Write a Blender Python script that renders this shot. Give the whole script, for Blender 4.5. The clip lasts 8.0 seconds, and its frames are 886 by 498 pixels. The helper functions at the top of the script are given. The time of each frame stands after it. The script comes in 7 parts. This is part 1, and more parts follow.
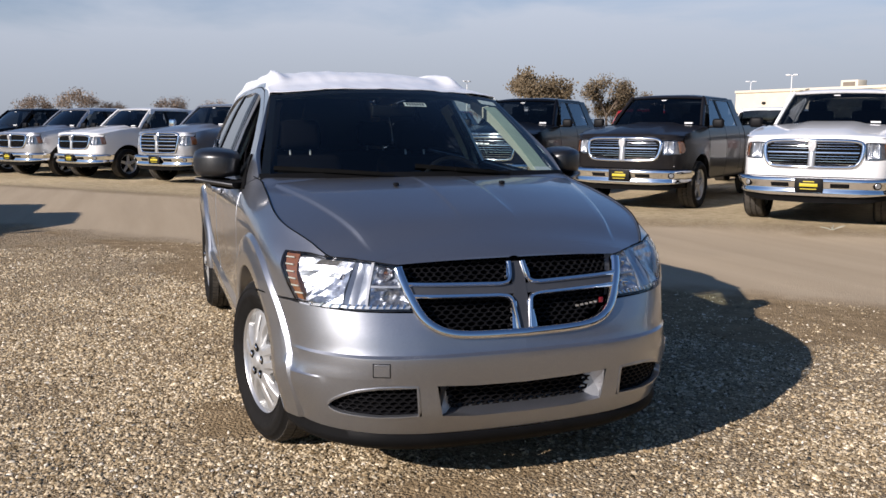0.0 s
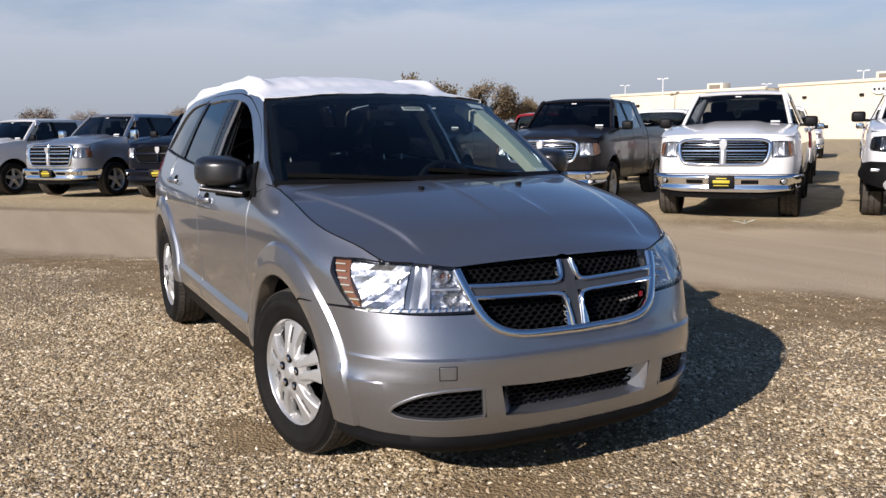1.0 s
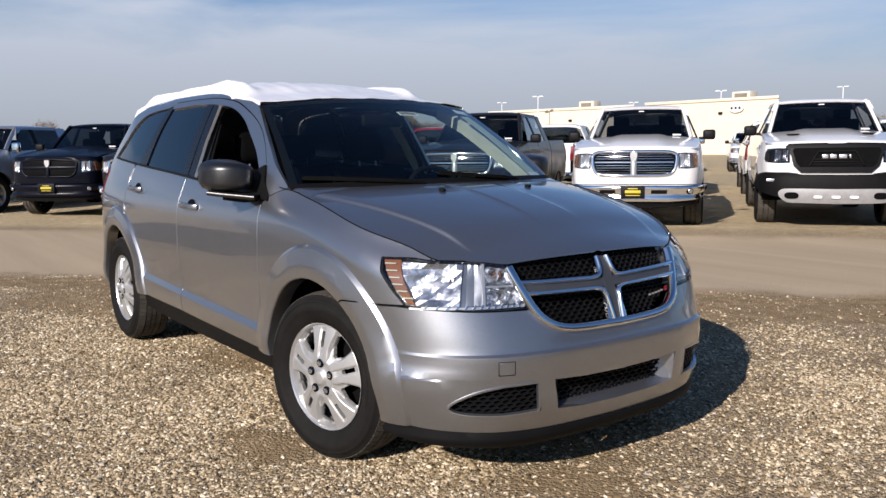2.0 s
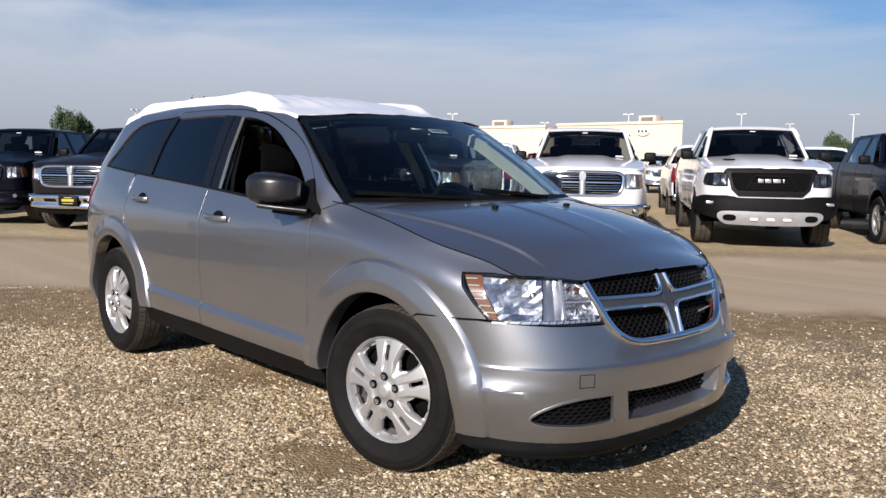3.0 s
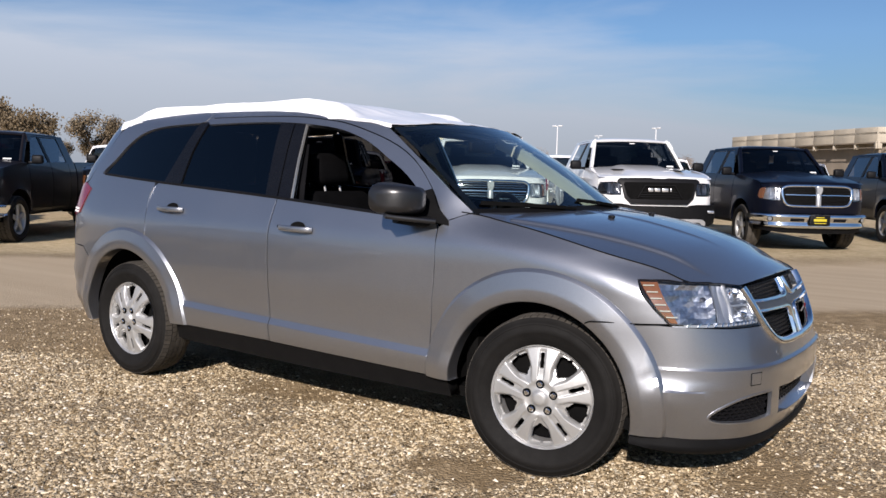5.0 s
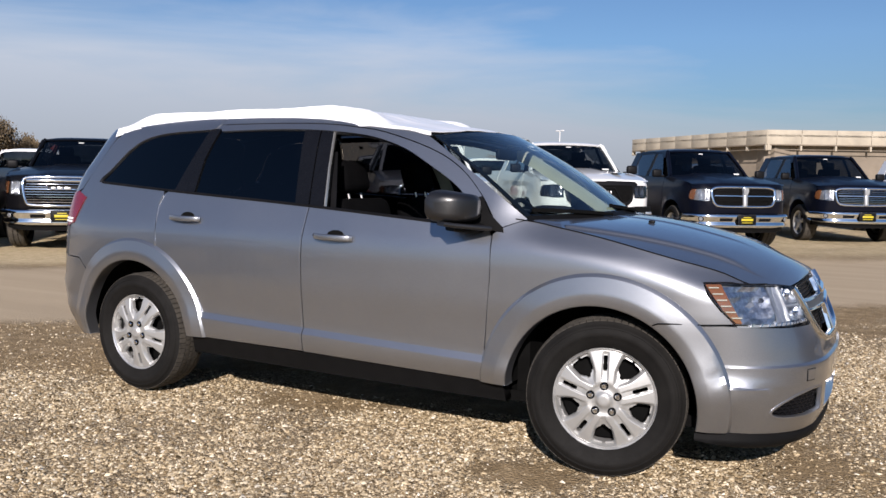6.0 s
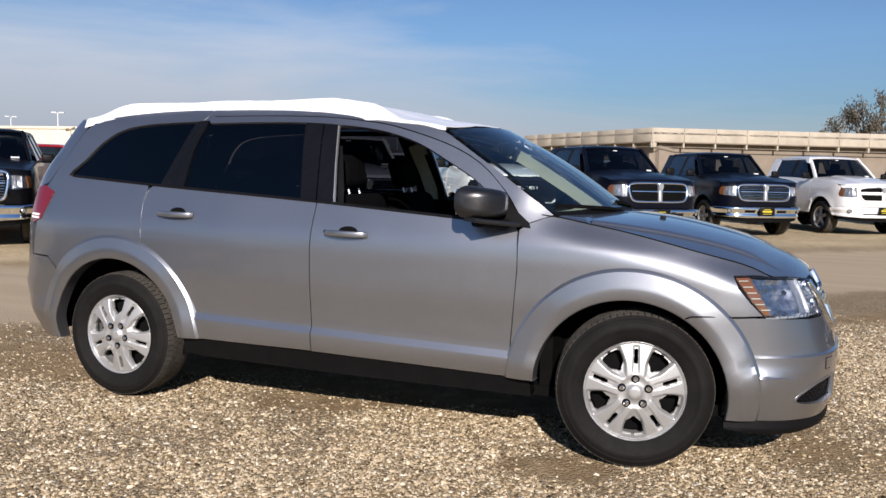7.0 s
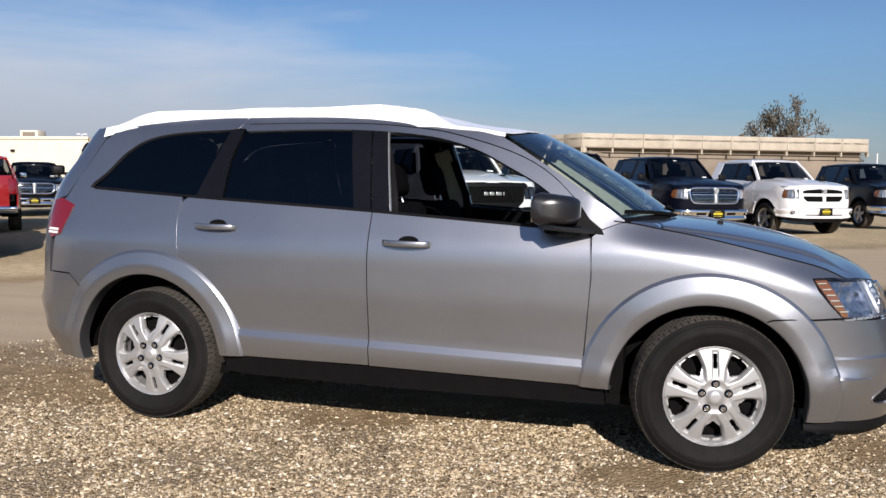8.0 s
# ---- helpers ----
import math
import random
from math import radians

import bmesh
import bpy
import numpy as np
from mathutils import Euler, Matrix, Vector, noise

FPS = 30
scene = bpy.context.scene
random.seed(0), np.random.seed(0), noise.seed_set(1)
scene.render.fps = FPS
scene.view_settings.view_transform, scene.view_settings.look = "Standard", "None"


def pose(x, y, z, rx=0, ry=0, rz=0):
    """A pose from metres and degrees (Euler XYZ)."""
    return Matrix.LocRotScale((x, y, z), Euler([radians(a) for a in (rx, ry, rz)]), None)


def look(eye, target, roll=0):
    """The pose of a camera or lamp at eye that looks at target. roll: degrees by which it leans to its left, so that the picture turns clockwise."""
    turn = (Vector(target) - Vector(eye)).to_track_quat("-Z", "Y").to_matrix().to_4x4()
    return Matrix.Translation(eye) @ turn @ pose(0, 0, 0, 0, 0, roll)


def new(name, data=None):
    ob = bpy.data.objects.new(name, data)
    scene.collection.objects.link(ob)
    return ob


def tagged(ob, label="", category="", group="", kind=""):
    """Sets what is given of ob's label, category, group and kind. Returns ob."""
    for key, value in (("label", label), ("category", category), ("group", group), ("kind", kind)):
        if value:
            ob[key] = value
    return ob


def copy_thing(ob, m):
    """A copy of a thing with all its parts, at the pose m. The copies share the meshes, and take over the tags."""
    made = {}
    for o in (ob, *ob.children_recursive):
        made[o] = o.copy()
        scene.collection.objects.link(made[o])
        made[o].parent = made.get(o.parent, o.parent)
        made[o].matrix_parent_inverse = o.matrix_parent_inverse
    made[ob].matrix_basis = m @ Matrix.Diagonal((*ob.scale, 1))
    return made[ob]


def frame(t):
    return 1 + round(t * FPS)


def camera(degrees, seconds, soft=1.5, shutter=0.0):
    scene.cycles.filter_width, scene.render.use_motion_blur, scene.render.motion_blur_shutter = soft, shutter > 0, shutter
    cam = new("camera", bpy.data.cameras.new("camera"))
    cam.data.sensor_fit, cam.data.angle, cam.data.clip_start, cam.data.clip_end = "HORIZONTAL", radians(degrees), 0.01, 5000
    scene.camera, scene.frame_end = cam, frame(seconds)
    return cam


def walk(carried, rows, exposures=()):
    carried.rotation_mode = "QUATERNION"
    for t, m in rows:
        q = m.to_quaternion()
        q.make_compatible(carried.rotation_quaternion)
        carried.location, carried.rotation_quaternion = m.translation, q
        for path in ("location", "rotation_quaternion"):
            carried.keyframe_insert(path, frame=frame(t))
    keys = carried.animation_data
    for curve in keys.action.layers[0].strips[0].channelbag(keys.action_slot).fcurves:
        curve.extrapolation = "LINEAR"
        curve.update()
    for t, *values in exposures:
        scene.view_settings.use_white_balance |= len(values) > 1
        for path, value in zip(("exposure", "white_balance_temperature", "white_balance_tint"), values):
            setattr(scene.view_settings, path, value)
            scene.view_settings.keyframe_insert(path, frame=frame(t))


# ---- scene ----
cam = camera(55.8, 8.0)
PATH = [
    (0, (4.992, -1.307, 1.349), (3.13, -0.635, 1.059), 0.3),
    (0.5, (4.864, -1.577, 1.347), (3.047, -0.793, 1.055), -0.7),
    (1, (4.754, -1.878, 1.336), (3.0, -0.957, 1.06), -0.7),
    (1.2, (4.717, -2.009, 1.341), (2.992, -1.033, 1.072), -0.6),
    (2.3, (4.353, -2.608, 1.271), (2.794, -1.378, 1.037), -0.1),
    (2.5, (4.293, -2.731, 1.289), (2.762, -1.465, 1.06), 0.5),
    (3, (4.109, -2.99, 1.293), (2.64, -1.648, 1.088), 0.9),
    (3.5, (3.872, -3.239, 1.291), (2.455, -1.841, 1.095), 1.1),
    (4, (3.632, -3.508, 1.28), (2.3, -2.027, 1.094), 1.4),
    (4.5, (3.367, -3.72, 1.277), (2.129, -2.161, 1.093), 1.4),
    (6, (2.524, -4.331, 1.293), (1.569, -2.581, 1.124), 0.9),
    (6.5, (2.24, -4.438, 1.294), (1.399, -2.631, 1.119), 1.0),
    (7, (1.945, -4.561, 1.286), (1.227, -2.703, 1.109), 1.2),
    (7.5, (1.624, -4.62, 1.281), (0.993, -2.73, 1.109), 0.5),
    (8, (1.301, -4.685, 1.281), (0.742, -2.771, 1.122), 0.5),
]
walk(cam, [(t, look(eye, target, roll)) for t, eye, target, roll in PATH])

# ---- world and light ----
SUN_AZ, SUN_EL = radians(-67.3), radians(26.5)
sun_way = Vector((math.cos(SUN_EL) * math.cos(SUN_AZ), math.cos(SUN_EL) * math.sin(SUN_AZ), math.sin(SUN_EL)))


def make_world():
    w = bpy.data.worlds.new("sky")
    w.use_nodes = True
    scene.world = w
    t = w.node_tree
    t.nodes.clear()
    out = t.nodes.new("ShaderNodeOutputWorld")
    bg = t.nodes.new("ShaderNodeBackground")
    sky = t.nodes.new("ShaderNodeTexSky")
    sky.sky_type, sky.sun_disc = "NISHITA", False
    sky.sun_elevation, sky.sun_rotation = SUN_EL, math.pi / 2 - SUN_AZ
    sky.air_density, sky.dust_density, sky.ozone_density = 1.0, 0.5, 2.5
    # high thin cloud: long soft streaks that thicken towards the horizon
    co = t.nodes.new("ShaderNodeTexCoord")
    sep = t.nodes.new("ShaderNodeSeparateXYZ")
    t.links.new(co.outputs["Generated"], sep.inputs[0])
    mp = t.nodes.new("ShaderNodeMapping")
    mp.inputs["Rotation"].default_value = (0, 0, radians(-38))
    mp.inputs["Scale"].default_value = (1.0, 1.6, 8.0)
    t.links.new(co.outputs["Generated"], mp.inputs[0])
    n = t.nodes.new("ShaderNodeTexNoise")
    n.inputs["Scale"].default_value, n.inputs["Detail"].default_value, n.inputs["Roughness"].default_value = 1.5, 6, 0.55
    n.inputs["Distortion"].default_value = 0.35
    t.links.new(mp.outputs[0], n.inputs["Vector"])
    grad = t.nodes.new("ShaderNodeMapRange")
    grad.inputs["From Min"].default_value, grad.inputs["From Max"].default_value = 0.0, 0.5
    grad.inputs["To Min"].default_value, grad.inputs["To Max"].default_value = 0.22, -1.4
    t.links.new(sep.outputs["Z"], grad.inputs["Value"])
    # more cloud over the far left of the lot than over the right
    side = t.nodes.new("ShaderNodeVectorMath")
    side.operation = "DOT_PRODUCT"
    side.inputs[1].default_value = (-0.50, 0.18, 0.0)
    t.links.new(co.outputs["Generated"], side.inputs[0])
    add1 = t.nodes.new("ShaderNodeMath")
    add2 = t.nodes.new("ShaderNodeMath")
    t.links.new(n.outputs[0], add1.inputs[0])
    t.links.new(grad.outputs[0], add1.inputs[1])
    t.links.new(add1.outputs[0], add2.inputs[0])
    t.links.new(side.outputs["Value"], add2.inputs[1])
    ramp = t.nodes.new("ShaderNodeValToRGB")
    ramp.color_ramp.elements[0].position, ramp.color_ramp.elements[0].color = 0.50, (0, 0, 0, 1)
    ramp.color_ramp.elements[1].position, ramp.color_ramp.elements[1].color = 0.92, (0.92, 0.92, 0.92, 1)
    t.links.new(add2.outputs[0], ramp.inputs[0])
    mix = t.nodes.new("ShaderNodeMix")
    mix.data_type = "RGBA"
    mix.inputs[7].default_value = (7.6, 8.2, 9.6, 1)
    t.links.new(ramp.outputs[0], mix.inputs[0])
    deep = t.nodes.new("ShaderNodeMix")
    deep.data_type, deep.blend_type = "RGBA", "MULTIPLY"
    deep.inputs[0].default_value, deep.inputs[7].default_value = 1.0, (0.75, 0.90, 1.13, 1)
    t.links.new(sky.outputs[0], deep.inputs[6])
    t.links.new(deep.outputs[2], mix.inputs[6])
    # the haze lies grey along the horizon
    haze = t.nodes.new("ShaderNodeMapRange")
    haze.inputs["From Min"].default_value, haze.inputs["From Max"].default_value = 0.0, 0.16
    haze.inputs["To Min"].default_value, haze.inputs["To Max"].default_value = 0.67, 1.06
    t.links.new(sep.outputs["Z"], haze.inputs["Value"])
    low = t.nodes.new("ShaderNodeMix")
    low.data_type, low.blend_type = "RGBA", "MULTIPLY"
    low.inputs[0].default_value = 1.0
    t.links.new(mix.outputs[2], low.inputs[6])
    t.links.new(haze.outputs[0], low.inputs[7])
    t.links.new(low.outputs[2], bg.inputs[0])
    bg.inputs[1].default_value = 0.06
    t.links.new(bg.outputs[0], out.inputs[0])


make_world()
sun = new("sun", bpy.data.lights.new("sun", "SUN"))
sun.data.energy, sun.data.angle, sun.data.color = 5.0, radians(0.53), (1.0, 0.905, 0.86)
sun.matrix_world = look(sun_way * 60, (0, 0, 0))
scene.view_settings.exposure = 0.35

# ---- materials ----
MATS = {}


def base_mat(name):
    m = bpy.data.materials.new(name)
    m.use_nodes = True
    MATS[name] = m
    return m, m.node_tree, m.node_tree.nodes["Principled BSDF"]


def node(t, kind, **kw):
    n = t.nodes.new(kind)
    for k, v in kw.items():
        n.inputs[k.replace("_", " ")].default_value = v
    return n


def plain(name, col, rough=0.5, metal=0.0, var=0.08, scale=12.0, bump=0.0, bscale=180.0, coat=0.0, spec=0.5):
    """A paint, plastic or metal with soft uneven tone and wear at two scales."""
    m, t, b = base_mat(name)
    co = t.nodes.new("ShaderNodeTexCoord")
    n = node(t, "ShaderNodeTexNoise", Scale=scale, Detail=5.0, Roughness=0.6)
    t.links.new(co.outputs["Object"], n.inputs["Vector"])
    r = t.nodes.new("ShaderNodeValToRGB")
    lo, hi = [max(0.0, c * (1 - var)) for c in col], [min(1.0, c * (1 + var)) for c in col]
    r.color_ramp.elements[0].position, r.color_ramp.elements[0].color = 0.3, (*lo, 1)
    r.color_ramp.elements[1].position, r.color_ramp.elements[1].color = 0.7, (*hi, 1)
    t.links.new(n.outputs[0], r.inputs[0])
    t.links.new(r.outputs[0], b.inputs["Base Color"])
    rr = node(t, "ShaderNodeMapRange", To_Min=max(0.02, rough * 0.85), To_Max=min(1.0, rough * 1.15))
    n2 = node(t, "ShaderNodeTexNoise", Scale=scale * 6, Detail=3.0)
    t.links.new(co.outputs["Object"], n2.inputs["Vector"])
    t.links.new(n2.outputs[0], rr.inputs["Value"])
    t.links.new(rr.outputs[0], b.inputs["Roughness"])
    b.inputs["Metallic"].default_value = metal
    b.inputs["Coat Weight"].default_value = coat
    b.inputs["Coat Roughness"].default_value = 0.04
    b.inputs["Specular IOR Level"].default_value = spec
    if bump:
        n3 = node(t, "ShaderNodeTexNoise", Scale=bscale, Detail=3.0)
        t.links.new(co.outputs["Object"], n3.inputs["Vector"])
        bp = node(t, "ShaderNodeBump", Strength=bump, Distance=0.004)
        t.links.new(n3.outputs[0], bp.inputs["Height"])
        t.links.new(bp.outputs[0], b.inputs["Normal"])
    return m


def car_paint(name, col, metal=0.6, rough=0.34, flake=0.25, dust=0.02, coat=1.0):
    """Metallic paint: fine flakes under a clear coat, faint dust."""
    m, t, b = base_mat(name)
    co = t.nodes.new("ShaderNodeTexCoord")
    v = node(t, "ShaderNodeTexVoronoi", Scale=1400.0)
    t.links.new(co.outputs["Object"], v.inputs["Vector"])
    r = t.nodes.new("ShaderNodeValToRGB")
    r.color_ramp.elements[0].color = (*[c * (1 - flake) for c in col], 1)
    r.color_ramp.elements[1].color = (*[min(1, c * (1 + flake)) for c in col], 1)
    t.links.new(v.outputs["Color"], r.inputs[0])
    d = node(t, "ShaderNodeTexNoise", Scale=2.3, Detail=6.0, Roughness=0.65)
    t.links.new(co.outputs["Object"], d.inputs["Vector"])
    dm = node(t, "ShaderNodeMapRange", From_Min=0.45, From_Max=0.8, To_Min=0.0, To_Max=dust)
    t.links.new(d.outputs[0], dm.inputs["Value"])
    mx = t.nodes.new("ShaderNodeMix")
    mx.data_type = "RGBA"
    mx.inputs[7].default_value = (0.42, 0.38, 0.33, 1)
    t.links.new(dm.outputs[0], mx.inputs[0])
    t.links.new(r.outputs[0], mx.inputs[6])
    t.links.new(mx.outputs[2], b.inputs["Base Color"])
    rr = node(t, "ShaderNodeMapRange", To_Min=rough * 0.9, To_Max=rough * 1.15)
    t.links.new(d.outputs[0], rr.inputs["Value"])
    t.links.new(rr.outputs[0], b.inputs["Roughness"])
    b.inputs["Metallic"].default_value = metal
    b.inputs["Coat Weight"].default_value = coat
    b.inputs["Specular IOR Level"].default_value = 0.5 if coat == 1.0 else 0.1
    b.inputs["Coat Roughness"].default_value = 0.035
    return m


def glass(name, tint, gloss=1.0, haze=0.0):
    """A thin pane: tinted see-through with a Fresnel gloss on top."""
    m, t, b = base_mat(name)
    t.nodes.remove(b)
    out = t.nodes["Material Output"]
    tr = t.nodes.new("ShaderNodeBsdfTransparent")
    tr.inputs[0].default_value = (*tint, 1)
    gl = t.nodes.new("ShaderNodeBsdfGlossy")
    gl.inputs["Roughness"].default_value = 0.02 + haze
    gl.inputs["Color"].default_value = (gloss, gloss, gloss, 1)
    lw = t.nodes.new("ShaderNodeLayerWeight")
    lw.inputs["Blend"].default_value = 0.5
    pw = t.nodes.new("ShaderNodeMath")
    pw.operation = "POWER"
    pw.inputs[1].default_value = 4.5
    t.links.new(lw.outputs["Facing"], pw.inputs[0])
    fr = t.nodes.new("ShaderNodeMath")
    fr.operation = "MULTIPLY_ADD"
    fr.inputs[1].default_value, fr.inputs[2].default_value = 0.93, 0.05
    t.links.new(pw.outputs[0], fr.inputs[0])
    mx = t.nodes.new("ShaderNodeMixShader")
    t.links.new(fr.outputs[0], mx.inputs[0])
    t.links.new(tr.outputs[0], mx.inputs[1])
    t.links.new(gl.outputs[0], mx.inputs[2])
    t.links.new(mx.outputs[0], out.inputs["Surface"])
    return m


SILVER = car_paint("silver_paint", (0.350, 0.361, 0.388), metal=0.92, rough=0.35, dust=0.04)
WHITE = car_paint("white_paint", (0.80, 0.80, 0.79), metal=0.0, rough=0.3, flake=0.0)
BLUE = car_paint("midnight_blue_paint", (0.003, 0.004, 0.009), metal=0.0, rough=0.3, coat=0.2, dust=0.004)
BLACK = car_paint("black_paint", (0.004, 0.004, 0.005), metal=0.0, rough=0.3, coat=0.25, dust=0.004)
GREY = car_paint("granite_paint", (0.013, 0.012, 0.0125), metal=0.1, rough=0.33, coat=0.3, dust=0.004)
BRIGHT = car_paint("bright_silver_paint", (0.50, 0.51, 0.53), metal=0.75, rough=0.34)
BROWN = car_paint("dark_brown_paint", (0.012, 0.010, 0.011), metal=0.1, rough=0.33, coat=0.3, dust=0.004)
RED = car_paint("red_paint", (0.27, 0.010, 0.012), metal=0.1, rough=0.3, flake=0.1)
CHROME = plain("chrome", (0.86, 0.87, 0.89), rough=0.07, metal=1.0, var=0.03)
SATIN = plain("satin_silver", (0.62, 0.62, 0.62), rough=0.32, metal=0.75, var=0.06)
COVER = plain("wheel_cover_silver", (0.42, 0.42, 0.41), rough=0.42, metal=0.55, var=0.05, coat=0.15)
TRIM = plain("black_trim", (0.006, 0.006, 0.007), rough=0.5, var=0.2, scale=8, spec=0.15)
PILLAR = plain("gloss_black_pillar", (0.005, 0.005, 0.006), rough=0.28, var=0.2, scale=8, spec=0.3)
GRAPHITE = plain("graphite_satin", (0.055, 0.058, 0.066), rough=0.4, metal=0.3, var=0.1)
GRAIN = plain("grained_black_plastic", (0.006, 0.006, 0.0063), rough=0.55, var=0.15, bump=0.15, bscale=500, spec=0.08)
DARK = plain("matt_black", (0.005, 0.005, 0.005), rough=0.9, var=0.2, spec=0.04)
RUBBER = plain("tyre_rubber", (0.0105, 0.010, 0.0095), rough=0.7, spec=0.10, var=0.3, scale=6, bump=0.3, bscale=120)
TREAD = plain("dusty_tread", (0.050, 0.044, 0.036), rough=0.9, var=0.4, scale=18, bump=0.5, bscale=90)
CLOTH = plain("dark_seat_cloth", (0.004, 0.004, 0.0045), rough=0.95, var=0.2, bump=0.4, bscale=600, spec=0.03)
LINER = plain("light_grey_liner", (0.47, 0.48, 0.40), rough=0.8, var=0.08)
BARS = plain("dark_lettering", (0.03, 0.03, 0.03), rough=0.6, var=0.05)
PAPER = plain("white_paper", (0.78, 0.78, 0.76), rough=0.7, var=0.04)
AMBER = plain("amber_lens", (0.19, 0.075, 0.030), rough=0.25, var=0.15, coat=0.8)
REDLENS = plain("red_lens", (0.15, 0.006, 0.010), rough=0.15, var=0.1, coat=1.0)
REFLECT = plain("reflector", (0.50, 0.52, 0.55), rough=0.30, metal=0.8, var=0.1)
LAMPGREY = plain("lamp_housing", (0.40, 0.41, 0.43), rough=0.3, metal=0.7, var=0.35, scale=30)
FACET = plain("faceted_chrome", (0.60, 0.62, 0.66), rough=0.33, metal=1.0, var=0.5, scale=34, bump=0.7, bscale=30)
SMOKE = plain("smoked_chrome", (0.10, 0.10, 0.11), rough=0.25, metal=0.8, var=0.2, scale=30)
SKID = plain("skid_silver", (0.33, 0.33, 0.33), rough=0.45, metal=0.3, var=0.1)
GLOSS = plain("gloss_black_shell", (0.009, 0.009, 0.010), rough=0.33, var=0.2, bump=0.05, bscale=300, spec=0.75)
FILM = plain("white_plastic_film", (0.86, 0.87, 0.89), rough=0.35, var=0.03, scale=5, bump=0.25, bscale=40, coat=0.3)
YELLOW = plain("yellow_plate", (0.52, 0.42, 0.02), rough=0.5, var=0.06)
CLEAR = glass("clear_glass", (0.80, 0.86, 0.84))
TINT = glass("privacy_glass", (0.030, 0.032, 0.038))
SCREEN = glass("windscreen_glass", (0.74, 0.82, 0.80))
LENS = glass("lamp_lens", (0.93, 0.94, 0.95))
DUSKY = glass("truck_glass", (0.20, 0.22, 0.24))

# ---- mesh tools ----
def part(name, bm, material, parent, label=""):
    """Links a bmesh as one mesh object under a thing or a part."""
    me = bpy.data.meshes.new(name)
    bm.to_mesh(me)
    bm.free()
    me.materials.append(material)
    ob = new(name, me)
    ob.parent = parent
    if label:
        ob["label"] = label
    return ob


def clone(name, ob, parent, m):
    """Another object on the same mesh."""
    o = new(name, ob.data)
    o.parent = parent
    o.matrix_basis = m
    return o


def thing(name, label, category, m=None, group="", kind=""):
    ob = new(name)
    ob.empty_display_size = 0.3
    if m is not None:
        ob.matrix_basis = m
    return tagged(ob, label, category, group, kind)


def smooth(bm, angle=35.0):
    a = radians(angle)
    for f in bm.faces:
        f.smooth = True
    for e in bm.edges:
        if len(e.link_faces) != 2 or e.calc_face_angle(4.0) > a:
            e.smooth = False
    return bm


def spline(xs, ys):
    """A smooth curve through the points that never overshoots."""
    xs, ys = np.array(xs, float), np.array(ys, float)
    h, d = np.diff(xs), np.diff(ys) / np.diff(xs)
    m = np.zeros(len(xs))
    m[0], m[-1] = d[0], d[-1]
    for i in range(1, len(xs) - 1):
        if d[i - 1] * d[i] > 0:
            w1, w2 = 2 * h[i] + h[i - 1], h[i] + 2 * h[i - 1]
            m[i] = (w1 + w2) / (w1 / d[i - 1] + w2 / d[i])

    def at(x):
        x = min(max(x, xs[0]), xs[-1])
        i = min(max(int(np.searchsorted(xs, x)) - 1, 0), len(h) - 1)
        s = (x - xs[i]) / h[i]
        return float((1 + 2 * s) * (1 - s) ** 2 * ys[i] + s * (1 - s) ** 2 * h[i] * m[i]
                     + s * s * (3 - 2 * s) * ys[i + 1] + s * s * (s - 1) * h[i] * m[i + 1])
    return at


def curve(pts, n=6):
    """Points along a smooth line through pts."""
    p = [Vector(q) for q in pts]
    p = [2 * p[0] - p[1]] + p + [2 * p[-1] - p[-2]]
    out = []
    for i in range(1, len(p) - 2):
        for k in range(n):
            s = k / n
            a, b, c, d = p[i - 1], p[i], p[i + 1], p[i + 2]
            out.append(tuple(0.5 * (2 * b + (c - a) * s + (2 * a - 5 * b + 4 * c - d) * s * s + (3 * b - a - 3 * c + d) * s ** 3)))
    return out + [tuple(p[-2])]


def arc(cx, cy, r, a0, a1, n=20):
    return [(cx + r * math.cos(radians(a0 + (a1 - a0) * i / n)), cy + r * math.sin(radians(a0 + (a1 - a0) * i / n))) for i in range(n + 1)]


def step(a, b, x):
    s = min(max((x - a) / (b - a), 0.0), 1.0)
    return s * s * (3 - 2 * s)


